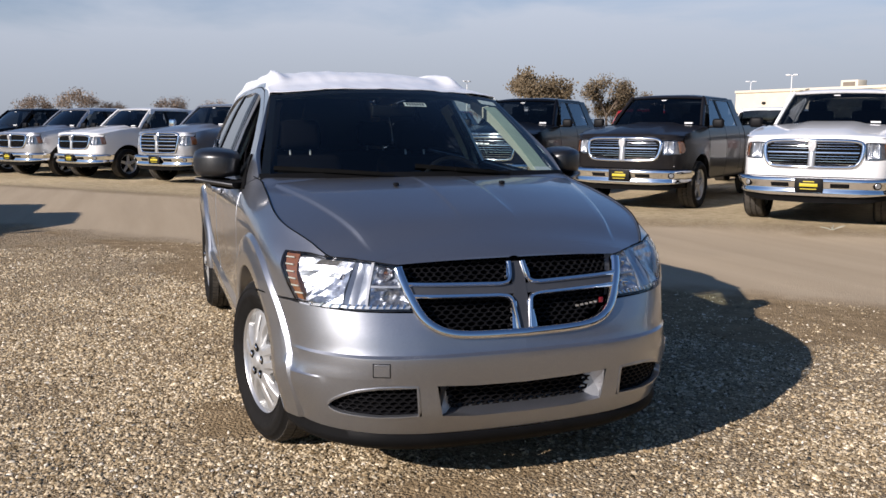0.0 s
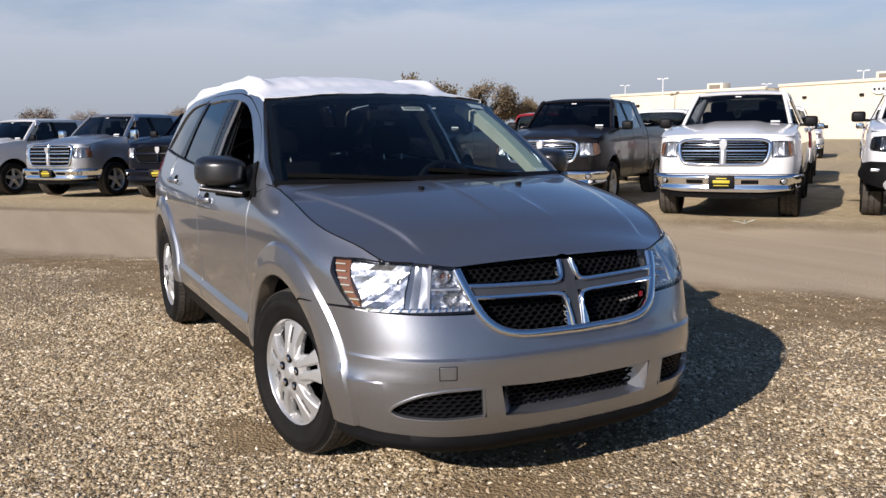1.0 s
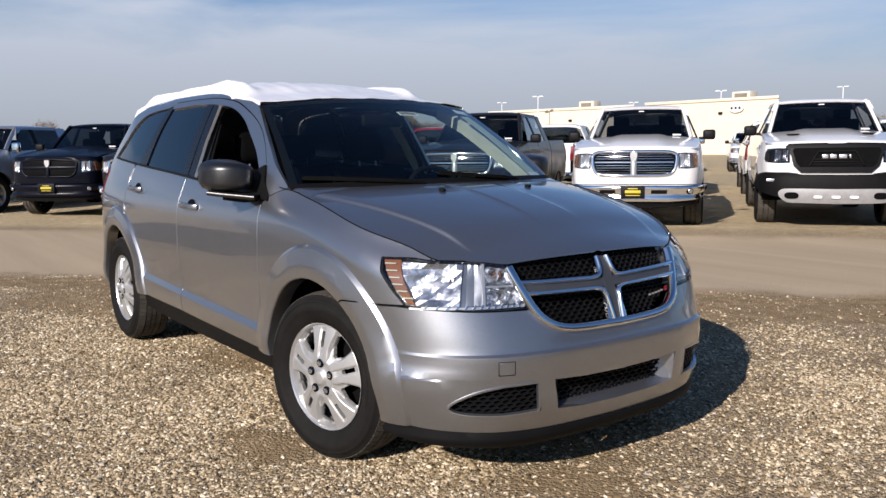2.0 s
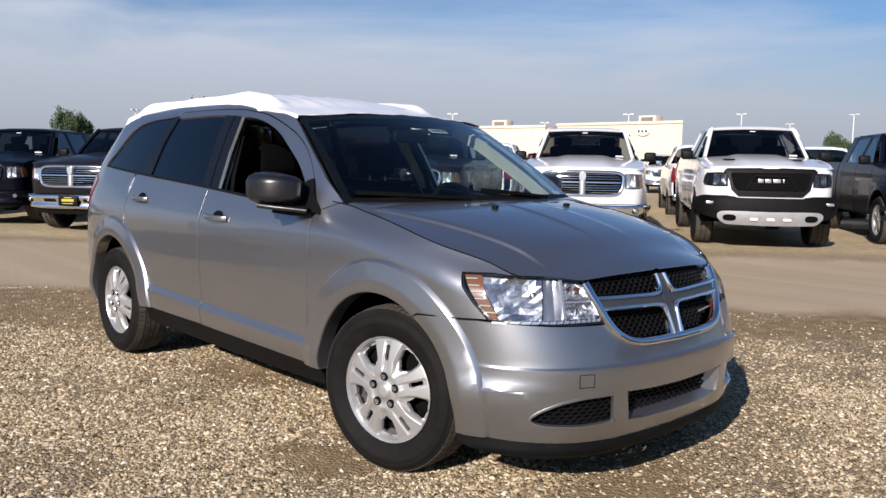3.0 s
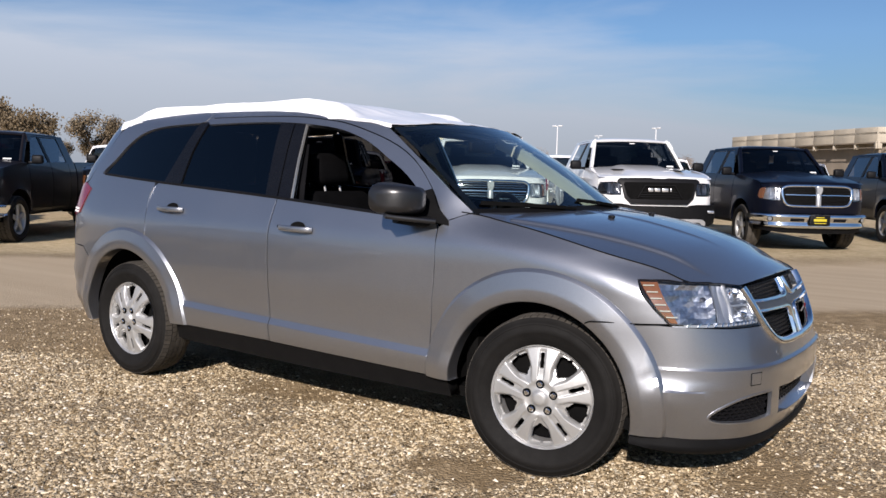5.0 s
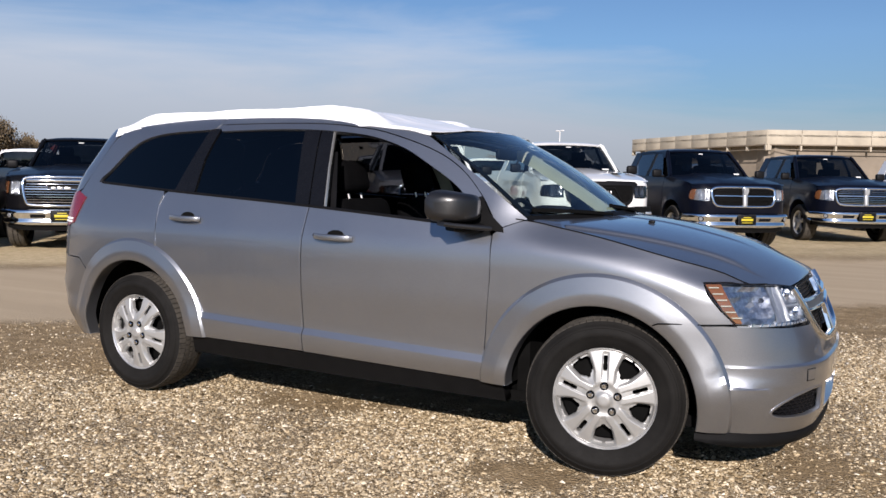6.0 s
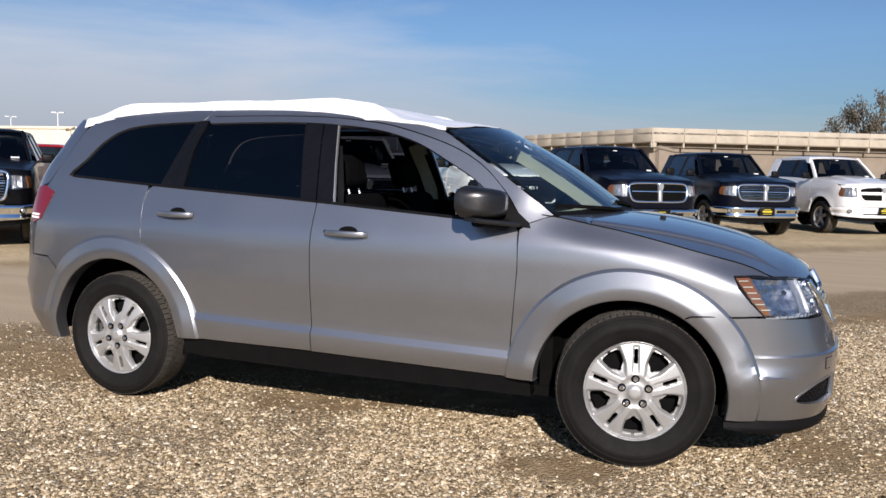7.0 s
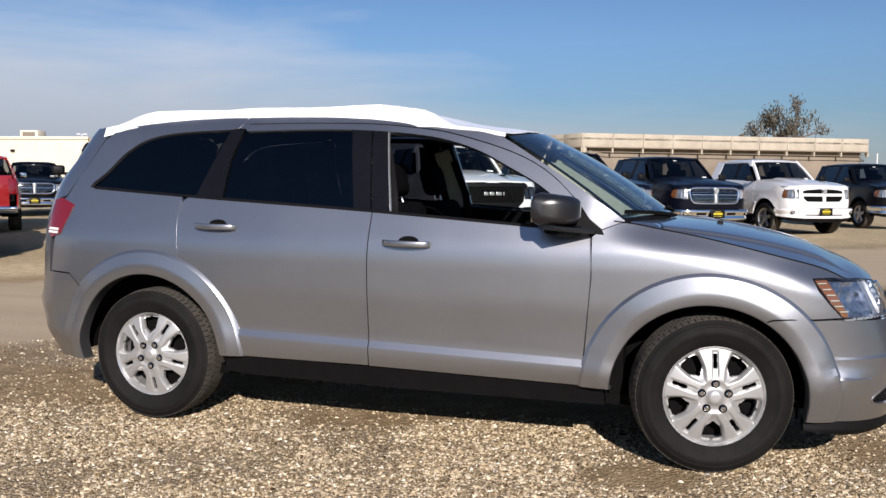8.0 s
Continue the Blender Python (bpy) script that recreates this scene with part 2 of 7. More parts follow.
def sheet(polys, place, grid=0.05, depth=0.0, inward=None, weld=1e-4, cuts=(), crease=None):
    """Flat outlines cut into a fine grid, then laid on a surface by place(u, v); depth: how far their edges turn in.

    cuts: more lines across v; crease: folds past this many degrees stay sharp."""
    bm = bmesh.new()
    for poly in polys:
        b2 = bmesh.new()
        vs = []
        for q in poly:
            if not vs or (Vector((*q, 0)) - vs[-1].co).length > 1e-5:
                vs.append(b2.verts.new((*q, 0)))
        if (vs[0].co - vs[-1].co).length < 1e-5:
            b2.verts.remove(vs.pop())
        bmesh.ops.triangulate(b2, faces=[b2.faces.new(vs)])
        us, ws = [v.co.x for v in vs], [v.co.y for v in vs]
        for axis, lo, hi in ((0, min(us), max(us)), (1, min(ws), max(ws))):
            at = [k * grid for k in range(math.ceil(lo / grid), int(hi / grid) + 1)]
            if axis == 1:
                at = [c for c in at if not cuts or min(abs(c - k) for k in cuts) > .016] + [c for c in cuts if lo < c < hi]
            for c in at:
                co, no = [0, 0, 0], [0, 0, 0]
                co[axis], no[axis] = c, 1
                bmesh.ops.bisect_plane(b2, geom=b2.verts[:] + b2.edges[:] + b2.faces[:], plane_co=co, plane_no=no, dist=1e-6)
        loose = [e for e in b2.edges if len(e.link_faces) == 2 and abs(e.verts[0].co.x - e.verts[1].co.x) > 1e-5 and abs(e.verts[0].co.y - e.verts[1].co.y) > 1e-5]
        bmesh.ops.dissolve_edges(b2, edges=loose, use_verts=False)
        spare = [v for v in b2.verts if len(v.link_edges) == 2 and not v.is_boundary]
        bmesh.ops.dissolve_verts(b2, verts=spare)
        b2.verts.index_update()
        made = [bm.verts.new(v.co) for v in b2.verts]
        for f in b2.faces:
            try:
                bm.faces.new([made[v.index] for v in f.verts])
            except ValueError:
                pass
        b2.free()
    bmesh.ops.remove_doubles(bm, verts=bm.verts[:], dist=weld)
    for v in bm.verts:
        v.co = place(v.co.x, v.co.y)
    bm.normal_update()
    if inward is not None:
        mean = sum((f.normal * f.calc_area() for f in bm.faces), Vector())
        if mean.dot(Vector(inward)) > 0:
            bmesh.ops.reverse_faces(bm, faces=bm.faces[:])
            bm.normal_update()
    if crease:
        for e in bm.edges:
            if len(e.link_faces) == 2 and e.calc_face_angle(0.0) > radians(crease) and abs(e.verts[0].co.z - e.verts[1].co.z) < .2 * e.calc_length():
                e.smooth = False
    if depth:
        rim = [e for e in bm.edges if e.is_boundary]
        for e in rim:
            e.smooth = False
        ns = {v: v.normal.copy() for e in rim for v in e.verts}
        r = bmesh.ops.extrude_edge_only(bm, edges=rim)
        fresh = [g for g in r["geom"] if isinstance(g, bmesh.types.BMVert)]
        for v in fresh:
            near = min((w for e in v.link_edges for w in e.verts if w in ns), key=lambda w: (w.co - v.co).length)
            v.co -= ns[near] * depth
        bm.normal_update()
    for f in bm.faces:
        f.smooth = True
    return bm


def mirrored(bm):
    """The sheet and its mirror image across y = 0, welded at the middle."""
    r = bmesh.ops.duplicate(bm, geom=bm.verts[:] + bm.edges[:] + bm.faces[:])
    fs = [g for g in r["geom"] if isinstance(g, bmesh.types.BMFace)]
    for g in r["geom"]:
        if isinstance(g, bmesh.types.BMVert):
            g.co.y = -g.co.y
    bmesh.ops.reverse_faces(bm, faces=fs)
    bmesh.ops.remove_doubles(bm, verts=[v for v in bm.verts if abs(v.co.y) < 2e-3], dist=2e-3)
    return bm


def flip(bm):
    for v in bm.verts:
        v.co.y = -v.co.y
    bmesh.ops.reverse_faces(bm, faces=bm.faces[:])
    return bm


def box(bm, c, s, m=None, bevel=0.0, seg=2):
    r = bmesh.ops.create_cube(bm, size=1.0, matrix=(m or Matrix.Identity(4)) @ Matrix.LocRotScale(c, None, s))
    if bevel:
        es = {e for v in r["verts"] for e in v.link_edges}
        bmesh.ops.bevel(bm, geom=list(es), offset=bevel, segments=seg, affect="EDGES", profile=0.5)
    return bm


def boxed(c, s, bevel=0.0, seg=2, m=None):
    return smooth(box(bmesh.new(), c, s, m, bevel, seg))


def lathe(profile, n=48, axis="y"):
    """Turns (radius, along) points round an axis."""
    bm = bmesh.new()
    rings = []
    for r, y in profile:
        ring = []
        for i in range(n):
            a = 2 * math.pi * i / n
            ring.append(bm.verts.new((r * math.cos(a), y, r * math.sin(a)) if axis == "y" else (r * math.cos(a), r * math.sin(a), y)))
        rings.append(ring)
    for a, b in zip(rings, rings[1:]):
        for i in range(n):
            j = (i + 1) % n
            bm.faces.new((a[i], a[j], b[j], b[i]))
    bmesh.ops.remove_doubles(bm, verts=bm.verts[:], dist=1e-5)
    bmesh.ops.recalc_face_normals(bm, faces=bm.faces[:])
    return bm


def sweep(path, ring, up=None, closed=False, bm=None, cap=True):
    """Carries a closed ring of (side, out) points along a path; out follows up(i), or the z axis."""
    bm = bm or bmesh.new()
    p = [Vector(q) for q in path]
    rows = []
    for i, q in enumerate(p):
        a, b = p[i - 1] if i or closed else p[i], p[(i + 1) % len(p)] if i < len(p) - 1 or closed else p[i]
        way = (b - a).normalized()
        o = Vector(up(i)) if up else Vector((0, 0, 1))
        s = way.cross(o).normalized()
        o = s.cross(way).normalized()
        rows.append([bm.verts.new(q + s * x + o * y) for x, y in ring])
    for a, b in zip(rows, rows[1:] + rows[:1] if closed else rows[1:]):
        for i in range(len(ring)):
            j = (i + 1) % len(ring)
            bm.faces.new((a[i], a[j], b[j], b[i]))
    if cap and not closed:
        bm.faces.new(rows[0][::-1])
        bm.faces.new(rows[-1])
    bmesh.ops.recalc_face_normals(bm, faces=bm.faces[:])
    return bm


def circle(r, n=8, flat=1.0):
    return [(r * math.cos(2 * math.pi * i / n), flat * r * math.sin(2 * math.pi * i / n)) for i in range(n)]


def loft(rings, closed_ends=True, bm=None):
    """Skins rings of equal length."""
    bm = bm or bmesh.new()
    rows = [[bm.verts.new(q) for q in r] for r in rings]
    for a, b in zip(rows, rows[1:]):
        for i in range(len(a)):
            j = (i + 1) % len(a)
            bm.faces.new((a[i], a[j], b[j], b[i]))
    if closed_ends:
        bm.faces.new(rows[0][::-1])
        bm.faces.new(rows[-1])
    bmesh.ops.recalc_face_normals(bm, faces=bm.faces[:])
    return bm


def round_ring(cy, cz, w, h, r, n=4):
    """A rounded rectangle of (y, z) points."""
    out = []
    for k, (sx, sz) in enumerate(((1, 1), (-1, 1), (-1, -1), (1, -1))):
        for i in range(n + 1):
            a = radians(90 * k + 90 * i / n)
            out.append((cy + sx * (w / 2 - r) + r * math.cos(a), cz + sz * (h / 2 - r) + r * math.sin(a)))
    return out

# ---- ground ----
LANE_N, LANE_NEAR, LANE_FAR = (-0.66, 0.75), 2.85, 7.25


LATTICE = np.random.default_rng(23).random((64, 64))


def grainy(x, y, octaves=4):
    """Soft random patches, 0 to 1, one per metre and finer."""
    total, gain, sum_ = 0.0, 1.0, 0.0
    for k in range(octaves):
        px, py = x * 2 ** k + 17.3 * k, y * 2 ** k + 9.1 * k
        i, j = np.floor(px).astype(int), np.floor(py).astype(int)
        u, v = px - i, py - j
        u, v = u * u * (3 - 2 * u), v * v * (3 - 2 * v)
        g = lambda a, b: LATTICE[a % 64, b % 64]
        total = total + gain * ((g(i, j) * (1 - u) + g(i + 1, j) * u) * (1 - v) + (g(i, j + 1) * (1 - u) + g(i + 1, j + 1) * u) * v)
        sum_, gain = sum_ + gain, gain * .55
    return total / sum_


def ease(a, b, x):
    k = np.clip((x - a) / (b - a), 0, 1)
    return k * k * (3 - 2 * k)


def bare_dirt(x, y):
    """How far the gravel is worn down to brown dirt: tracks beside the lane and scuffs round the wheels."""
    x, y = np.asarray(x, float), np.asarray(y, float)
    off, along = x * LANE_N[0] + y * LANE_N[1], x * .75 + y * .66
    n = grainy(along * .42 + 5, off * 1.05 + 3)
    lift = .13 * ease(LANE_NEAR - 2.0, LANE_NEAR - 1.2, off) * (1 - ease(LANE_NEAR - .5, LANE_NEAR + .2, off))
    for cx, cy, rx, ry, w in ((1.1, -1.05, .36, .20, .34), (-3.4, -.5, 1.4, .7, .28), (-2.9, -2.2, .9, .5, .16), (2.25, -.1, .35, .6, .13), (2.2, 2.0, .9, .6, .10), (.1, -1.8, .35, .2, .10), (-.5, -1.2, 1.2, .35, -.2)):
        lift = lift + w * np.exp(-((x - cx) / rx) ** 2 - ((y - cy) / ry) ** 2)
    return ease(.51, .66, n + lift)


def rise(x, y):
    """The far side of the lane lies a hand higher at one end of the lot and a little lower at the other."""
    off, along = x * LANE_N[0] + y * LANE_N[1], x * .75 + y * .66
    return .075 * step(6.9, 8.0, off) * step(-5, 2, along) - .06 * step(6.9, 9, off) * step(-8, -15, along)


def ground_material():
    m, t, b = base_mat("gravel_and_dirt")
    co = t.nodes.new("ShaderNodeTexCoord")

    def link(a, c):
        t.links.new(a, c)

    def noise_at(scale, detail=6.0, rough=0.6, vec=None):
        n = node(t, "ShaderNodeTexNoise", Scale=scale, Detail=detail, Roughness=rough)
        link(vec or co.outputs["Object"], n.inputs["Vector"])
        return n.outputs[0]

    def ramp(src, stops):
        r = t.nodes.new("ShaderNodeValToRGB")
        e = r.color_ramp.elements
        while len(e) < len(stops):
            e.new(0.5)
        for k, (p, c) in enumerate(stops):
            e[k].position, e[k].color = p, (*c, 1)
        link(src, r.inputs[0])
        return r.outputs[0]

    def mix(fac, a, c):
        x = t.nodes.new("ShaderNodeMix")
        x.data_type = "RGBA"
        link(fac, x.inputs[0])
        link(a, x.inputs[6])
        link(c, x.inputs[7])
        return x.outputs[2]

    def math_(op, a, c):
        x = t.nodes.new("ShaderNodeMath")
        x.operation = op
        for s, v in zip(x.inputs, (a, c)):
            if isinstance(v, (int, float)):
                s.default_value = v
            else:
                link(v, s)
        return x.outputs[0]

    def rng(src, a, c, lo=0.0, hi=1.0):
        x = node(t, "ShaderNodeMapRange", From_Min=a, From_Max=c, To_Min=lo, To_Max=hi)
        x.interpolation_type = "SMOOTHSTEP"
        link(src, x.inputs["Value"])
        return x.outputs[0]
    # pebbles at two sizes
    v1 = node(t, "ShaderNodeTexVoronoi", Scale=60.0, Randomness=1.0)
    v2 = node(t, "ShaderNodeTexVoronoi", Scale=120.0, Randomness=1.0)
    for v in (v1, v2):
        link(co.outputs["Object"], v.inputs["Vector"])
    tones = [(0.0, (0.17, 0.118, 0.065)), (0.3, (0.33, 0.250, 0.153)), (0.55, (0.46, 0.367, 0.239)), (0.8, (0.60, 0.505, 0.360)), (1.0, (0.80, 0.706, 0.535))]
    p1 = ramp(v1.outputs["Color"], tones)
    p2 = ramp(v2.outputs["Color"], tones)
    peb = mix(rng(noise_at(14.0), 0.40, 0.62), p1, p2)
    gap1, gap2 = rng(v1.outputs["Distance"], 0.30, 0.75), rng(v2.outputs["Distance"], 0.35, 0.8)
    # dirt between the pebbles, darkened to paint in the shadows of the gaps
    shaded_dirt = ramp(noise_at(30.0), [(0.3, (0.115, 0.080, 0.043)), (0.7, (0.26, 0.188, 0.108))])
    gravel = mix(math_("MULTIPLY", math_("ADD", gap1, gap2), 0.5), peb, shaded_dirt)
    # greyer and browner drifts of gravel
    drift = ramp(noise_at(1.1, 4.0), [(0.3, (0.42, 0.40, 0.37)), (0.5, (0.5, 0.5, 0.5)), (0.72, (0.57, 0.54, 0.48))])
    dm = t.nodes.new("ShaderNodeMix")
    dm.data_type, dm.blend_type = "RGBA", "OVERLAY"
    dm.inputs[0].default_value = 0.8
    link(gravel, dm.inputs[6])
    link(drift, dm.inputs[7])
    # bare dirt patches, drawn out along the tyre tracks
    worn = t.nodes.new("ShaderNodeAttribute")
    worn.attribute_name = "worn"
    patch = math_("ADD", worn.outputs["Fac"], math_("MULTIPLY", math_("SUBTRACT", noise_at(9.0, 6.0, 0.75), 0.5), 1.5))
    bare = ramp(noise_at(6.0, 8.0, 0.75), [(0.3, (0.15, 0.102, 0.051)), (0.52, (0.27, 0.193, 0.105)), (0.75, (0.46, 0.345, 0.205))])
    lot = mix(rng(patch, 0.05, 0.95, 0.0, 0.88), dm.outputs[2], bare)
    # the lane: smooth packed dirt with faint ruts
    dot = t.nodes.new("ShaderNodeVectorMath")
    dot.operation = "DOT_PRODUCT"
    dot.inputs[1].default_value = (*LANE_N, 0)
    link(co.outputs["Object"], dot.inputs[0])
    off = math_("ADD", dot.outputs["Value"], math_("MULTIPLY", math_("SUBTRACT", noise_at(1.3, 5.0), 0.5), 0.9))
    inside = math_("MULTIPLY", rng(off, LANE_NEAR - 0.25, LANE_NEAR + 0.25), math_("SUBTRACT", 1.0, rng(off, LANE_FAR - 0.3, LANE_FAR + 0.4)))
    mp2 = t.nodes.new("ShaderNodeMapping")
    mp2.inputs["Rotation"].default_value = (0, 0, radians(-41))
    mp2.inputs["Scale"].default_value = (0.10, 1.6, 1.0)
    link(co.outputs["Object"], mp2.inputs[0])
    rut = ramp(noise_at(1.4, 6.0, 0.6, mp2.outputs[0]), [(0.28, (0.385, 0.305, 0.205)), (0.72, (0.465, 0.373, 0.256))])
    speck = ramp(v2.outputs["Color"], [(0.75, (0.5, 0.5, 0.5)), (1.0, (0.66, 0.64, 0.6))])
    mul = t.nodes.new("ShaderNodeMix")
    mul.data_type, mul.blend_type = "RGBA", "OVERLAY"
    mul.inputs[0].default_value = 0.5
    link(rut, mul.inputs[6])
    link(speck, mul.inputs[7])
    col = mix(inside, lot, mul.outputs[2])
    # beyond the lane the gravel is paler and drier
    far = math_("MULTIPLY", rng(dot.outputs["Value"], LANE_FAR, LANE_FAR + 1.0), 0.9)
    dry = ramp(noise_at(7.0, 10.0, 0.8), [(0.28, (0.26, 0.191, 0.098)), (0.45, (0.52, 0.411, 0.245)), (0.75, (0.80, 0.666, 0.442))])
    col = mix(far, col, dry)
    link(col, b.inputs["Base Color"])
    b.inputs["Roughness"].default_value = 0.95
    b.inputs["Specular IOR Level"].default_value = 0.2
    h = math_("SUBTRACT", math_("MULTIPLY", math_("ADD", gap1, math_("MULTIPLY", gap2, 0.5)), -1.0), math_("MULTIPLY", noise_at(6.0), -2.0))
    h = math_("MULTIPLY", h, math_("SUBTRACT", 1.0, math_("MULTIPLY", inside, 0.85)))
    h = math_("MULTIPLY", h, math_("SUBTRACT", 1.0, math_("MULTIPLY", worn.outputs["Fac"], 0.65)))
    bp = node(t, "ShaderNodeBump", Strength=0.9, Distance=0.012)
    link(h, bp.inputs["Height"])
    link(bp.outputs[0], b.inputs["Normal"])
    return m


def ground_height(x, y):
    """Gentle unevenness of the lot."""
    near = step(26, 20, max(abs(x), abs(y)))
    q = Vector((x * .45, y * .45, 0))
    return near * (.016 * noise.noise(q) + .008 * noise.noise(q * 3.3) - .008 + rise(x, y))


def make_ground():
    bm = bmesh.new()
    edges = [-2500, -700, -200, -80, -40] + list(np.arange(-26, -6.1, .5)) + list(np.arange(-6, 5.01, .13)) + list(np.arange(5.2, 26.1, .5)) + [40, 80, 200, 700, 2500]
    noise.seed_set(11)
    rows = []
    for x in edges:
        line = []
        for y in edges:
            line.append(bm.verts.new((x, y, ground_height(x, y))))
        rows.append(line)
    for a, c in zip(rows, rows[1:]):
        for i in range(len(a) - 1):
            bm.faces.new((a[i], c[i], c[i + 1], a[i + 1]))
    for f in bm.faces:
        f.smooth = True
    g = part("ground", bm, ground_material(), None)
    co = np.zeros(len(g.data.vertices) * 3)
    g.data.vertices.foreach_get("co", co)
    g.data.attributes.new("worn", "FLOAT", "POINT").data.foreach_set("value", bare_dirt(co[0::3], co[1::3]).astype(np.float32))
    return tagged(g, "tan gravel lot with a packed dirt lane", "ground", kind="structure")


ground = make_ground()


def stone_material():
    m, t, b = base_mat("loose_stones")
    geo = t.nodes.new("ShaderNodeNewGeometry")
    r = t.nodes.new("ShaderNodeValToRGB")
    stops = [(0.0, (0.11, 0.078, 0.040)), (0.22, (0.29, 0.214, 0.122)), (0.50, (0.50, 0.395, 0.248)), (0.80, (0.68, 0.560, 0.380)), (0.95, (0.82, 0.710, 0.520)), (1.0, (0.94, 0.87, 0.73))]
    e = r.color_ramp.elements
    while len(e) < len(stops):
        e.new(0.5)
    for k, (p, c) in enumerate(stops):
        e[k].position, e[k].color = p, (*c, 1)
    t.links.new(geo.outputs["Random Per Island"], r.inputs[0])
    co = t.nodes.new("ShaderNodeTexCoord")
    n = node(t, "ShaderNodeTexNoise", Scale=120.0, Detail=3.0)
    t.links.new(co.outputs["Object"], n.inputs["Vector"])
    mx = t.nodes.new("ShaderNodeMix")
    mx.data_type, mx.blend_type = "RGBA", "OVERLAY"
    mx.inputs[0].default_value = 0.35
    t.links.new(r.outputs[0], mx.inputs[6])
    t.links.new(n.outputs[0], mx.inputs[7])
    t.links.new(mx.outputs[2], b.inputs["Base Color"])
    b.inputs["Roughness"].default_value = 0.95
    b.inputs["Specular IOR Level"].default_value = 0.1
    return m


def scatter(name, count, x0, x1, y0, y1, small, large, keep, seed, label):
    """Loose angular stones, pressed into the ground."""
    rng = np.random.default_rng(seed)
    p = np.stack([rng.uniform(x0, x1, count), rng.uniform(y0, y1, count)], 1)
    p = p[keep(p[:, 0], p[:, 1], rng)]
    n = len(p)
    chip = np.array([(-1, -.8, -.6), (1, -.8, -.6), (1, .8, -.6), (-1, .8, -.6), (-.45, 0, .7), (.5, 0, .6)], float)
    tri = np.array([(0, 1, 5), (0, 5, 4), (1, 2, 5), (2, 3, 4), (2, 4, 5), (3, 0, 4)])
    size = small * (large / small) ** (rng.random(n) ** 1.8)
    v = chip[None] + rng.uniform(-.42, .42, (n, 6, 3))
    v = v * np.stack([rng.uniform(.9, 1.6, n), rng.uniform(.6, 1.1, n), rng.uniform(.6, 1.1, n)], 1)[:, None]
    a = rng.uniform(0, 2 * np.pi, n)
    tilt = rng.uniform(-.5, .5, n)
    y, z = v[..., 1] * np.cos(tilt)[:, None] - v[..., 2] * np.sin(tilt)[:, None], v[..., 1] * np.sin(tilt)[:, None] + v[..., 2] * np.cos(tilt)[:, None]
    x, y = v[..., 0] * np.cos(a)[:, None] - y * np.sin(a)[:, None], v[..., 0] * np.sin(a)[:, None] + y * np.cos(a)[:, None]
    v = np.stack([x, y, z], 2) * size[:, None, None]
    v[..., 0] += p[:, :1]
    v[..., 1] += p[:, 1:]
    noise.seed_set(11)
    lie = np.array([ground_height(a, b) for a, b in p])
    v[..., 2] += (lie + size * .30 - .001)[:, None]
    me = bpy.data.meshes.new(name)
    me.vertices.add(n * 6)
    me.vertices.foreach_set("co", v.astype(np.float32).ravel())
    f = (tri[None] + 6 * np.arange(n)[:, None, None]).astype(np.int32).ravel()
    me.loops.add(len(f))
    me.loops.foreach_set("vertex_index", f)
    me.polygons.add(n * 6)
    me.polygons.foreach_set("loop_start", np.arange(0, n * 18, 3, dtype=np.int32))
    me.update(calc_edges=True)
    me.materials.append(STONE)
    return tagged(new(name, me), label, "gravel", kind="stuff")


STONE = stone_material()


def on_lot(x, y, rng):
    """Thick where the gravel is fresh, thin on the bare dirt and away from the near side of the car."""
    off = x * LANE_N[0] + y * LANE_N[1]
    clump = .30 + .70 * ease(.38, .60, grainy(x * 2.1, y * 2.1))
    reach = 1 - .75 * ease(3.2, 5.5, np.hypot(x - 1.8, y + 1.6))
    under = (abs(y) < .2) & (x > -2.0) & (x < 1.9)
    return (off < LANE_NEAR - .1 + .25 * np.sin(x * 3.1) * np.sin(y * 2.3)) & ~under & (rng.random(len(x)) < clump * reach * (1 - .82 * bare_dirt(x, y)))


scatter("gravel", 1080000, -5.2, 4.6, -4.3, 4.4, .0028, .0108, on_lot, 5, "loose tan and grey gravel stones")

# ---- the silver crossover ----
# plan outline of its right half, from the middle of the nose round to the middle of the tail
PLAN = curve([(2.31, 0), (2.303, -.2), (2.282, -.40), (2.22, -.57), (2.11, -.70), (1.96, -.785), (1.75, -.828), (1.45, -.848), (1.0, -.858),
              (0, -.862), (-1.0, -.855), (-1.6, -.84), (-2.0, -.81), (-2.21, -.755), (-2.34, -.62), (-2.40, -.4), (-2.42, 0)], 14)
PX, PY = np.array([p[0] for p in PLAN]), np.array([p[1] for p in PLAN])
PU = np.concatenate([[0], np.cumsum(np.hypot(np.diff(PX), np.diff(PY)))])
PN = np.stack([-np.gradient(PY, PU), np.gradient(PX, PU)], 1)
PN[0], PN[-1] = (1, 0), (-1, 0)
PN /= np.linalg.norm(PN, axis=1)[:, None]
HALF = int(np.argmin(np.abs(PX)))


def ux(x):
    """The place along the outline of a point of the side at x."""
    return float(np.interp(-x, -PX, PU))


def uy(y):
    """The place along the outline of a point of the nose at y."""
    return float(np.interp(-abs(y), PY[:HALF][::-1], PU[:HALF][::-1]))


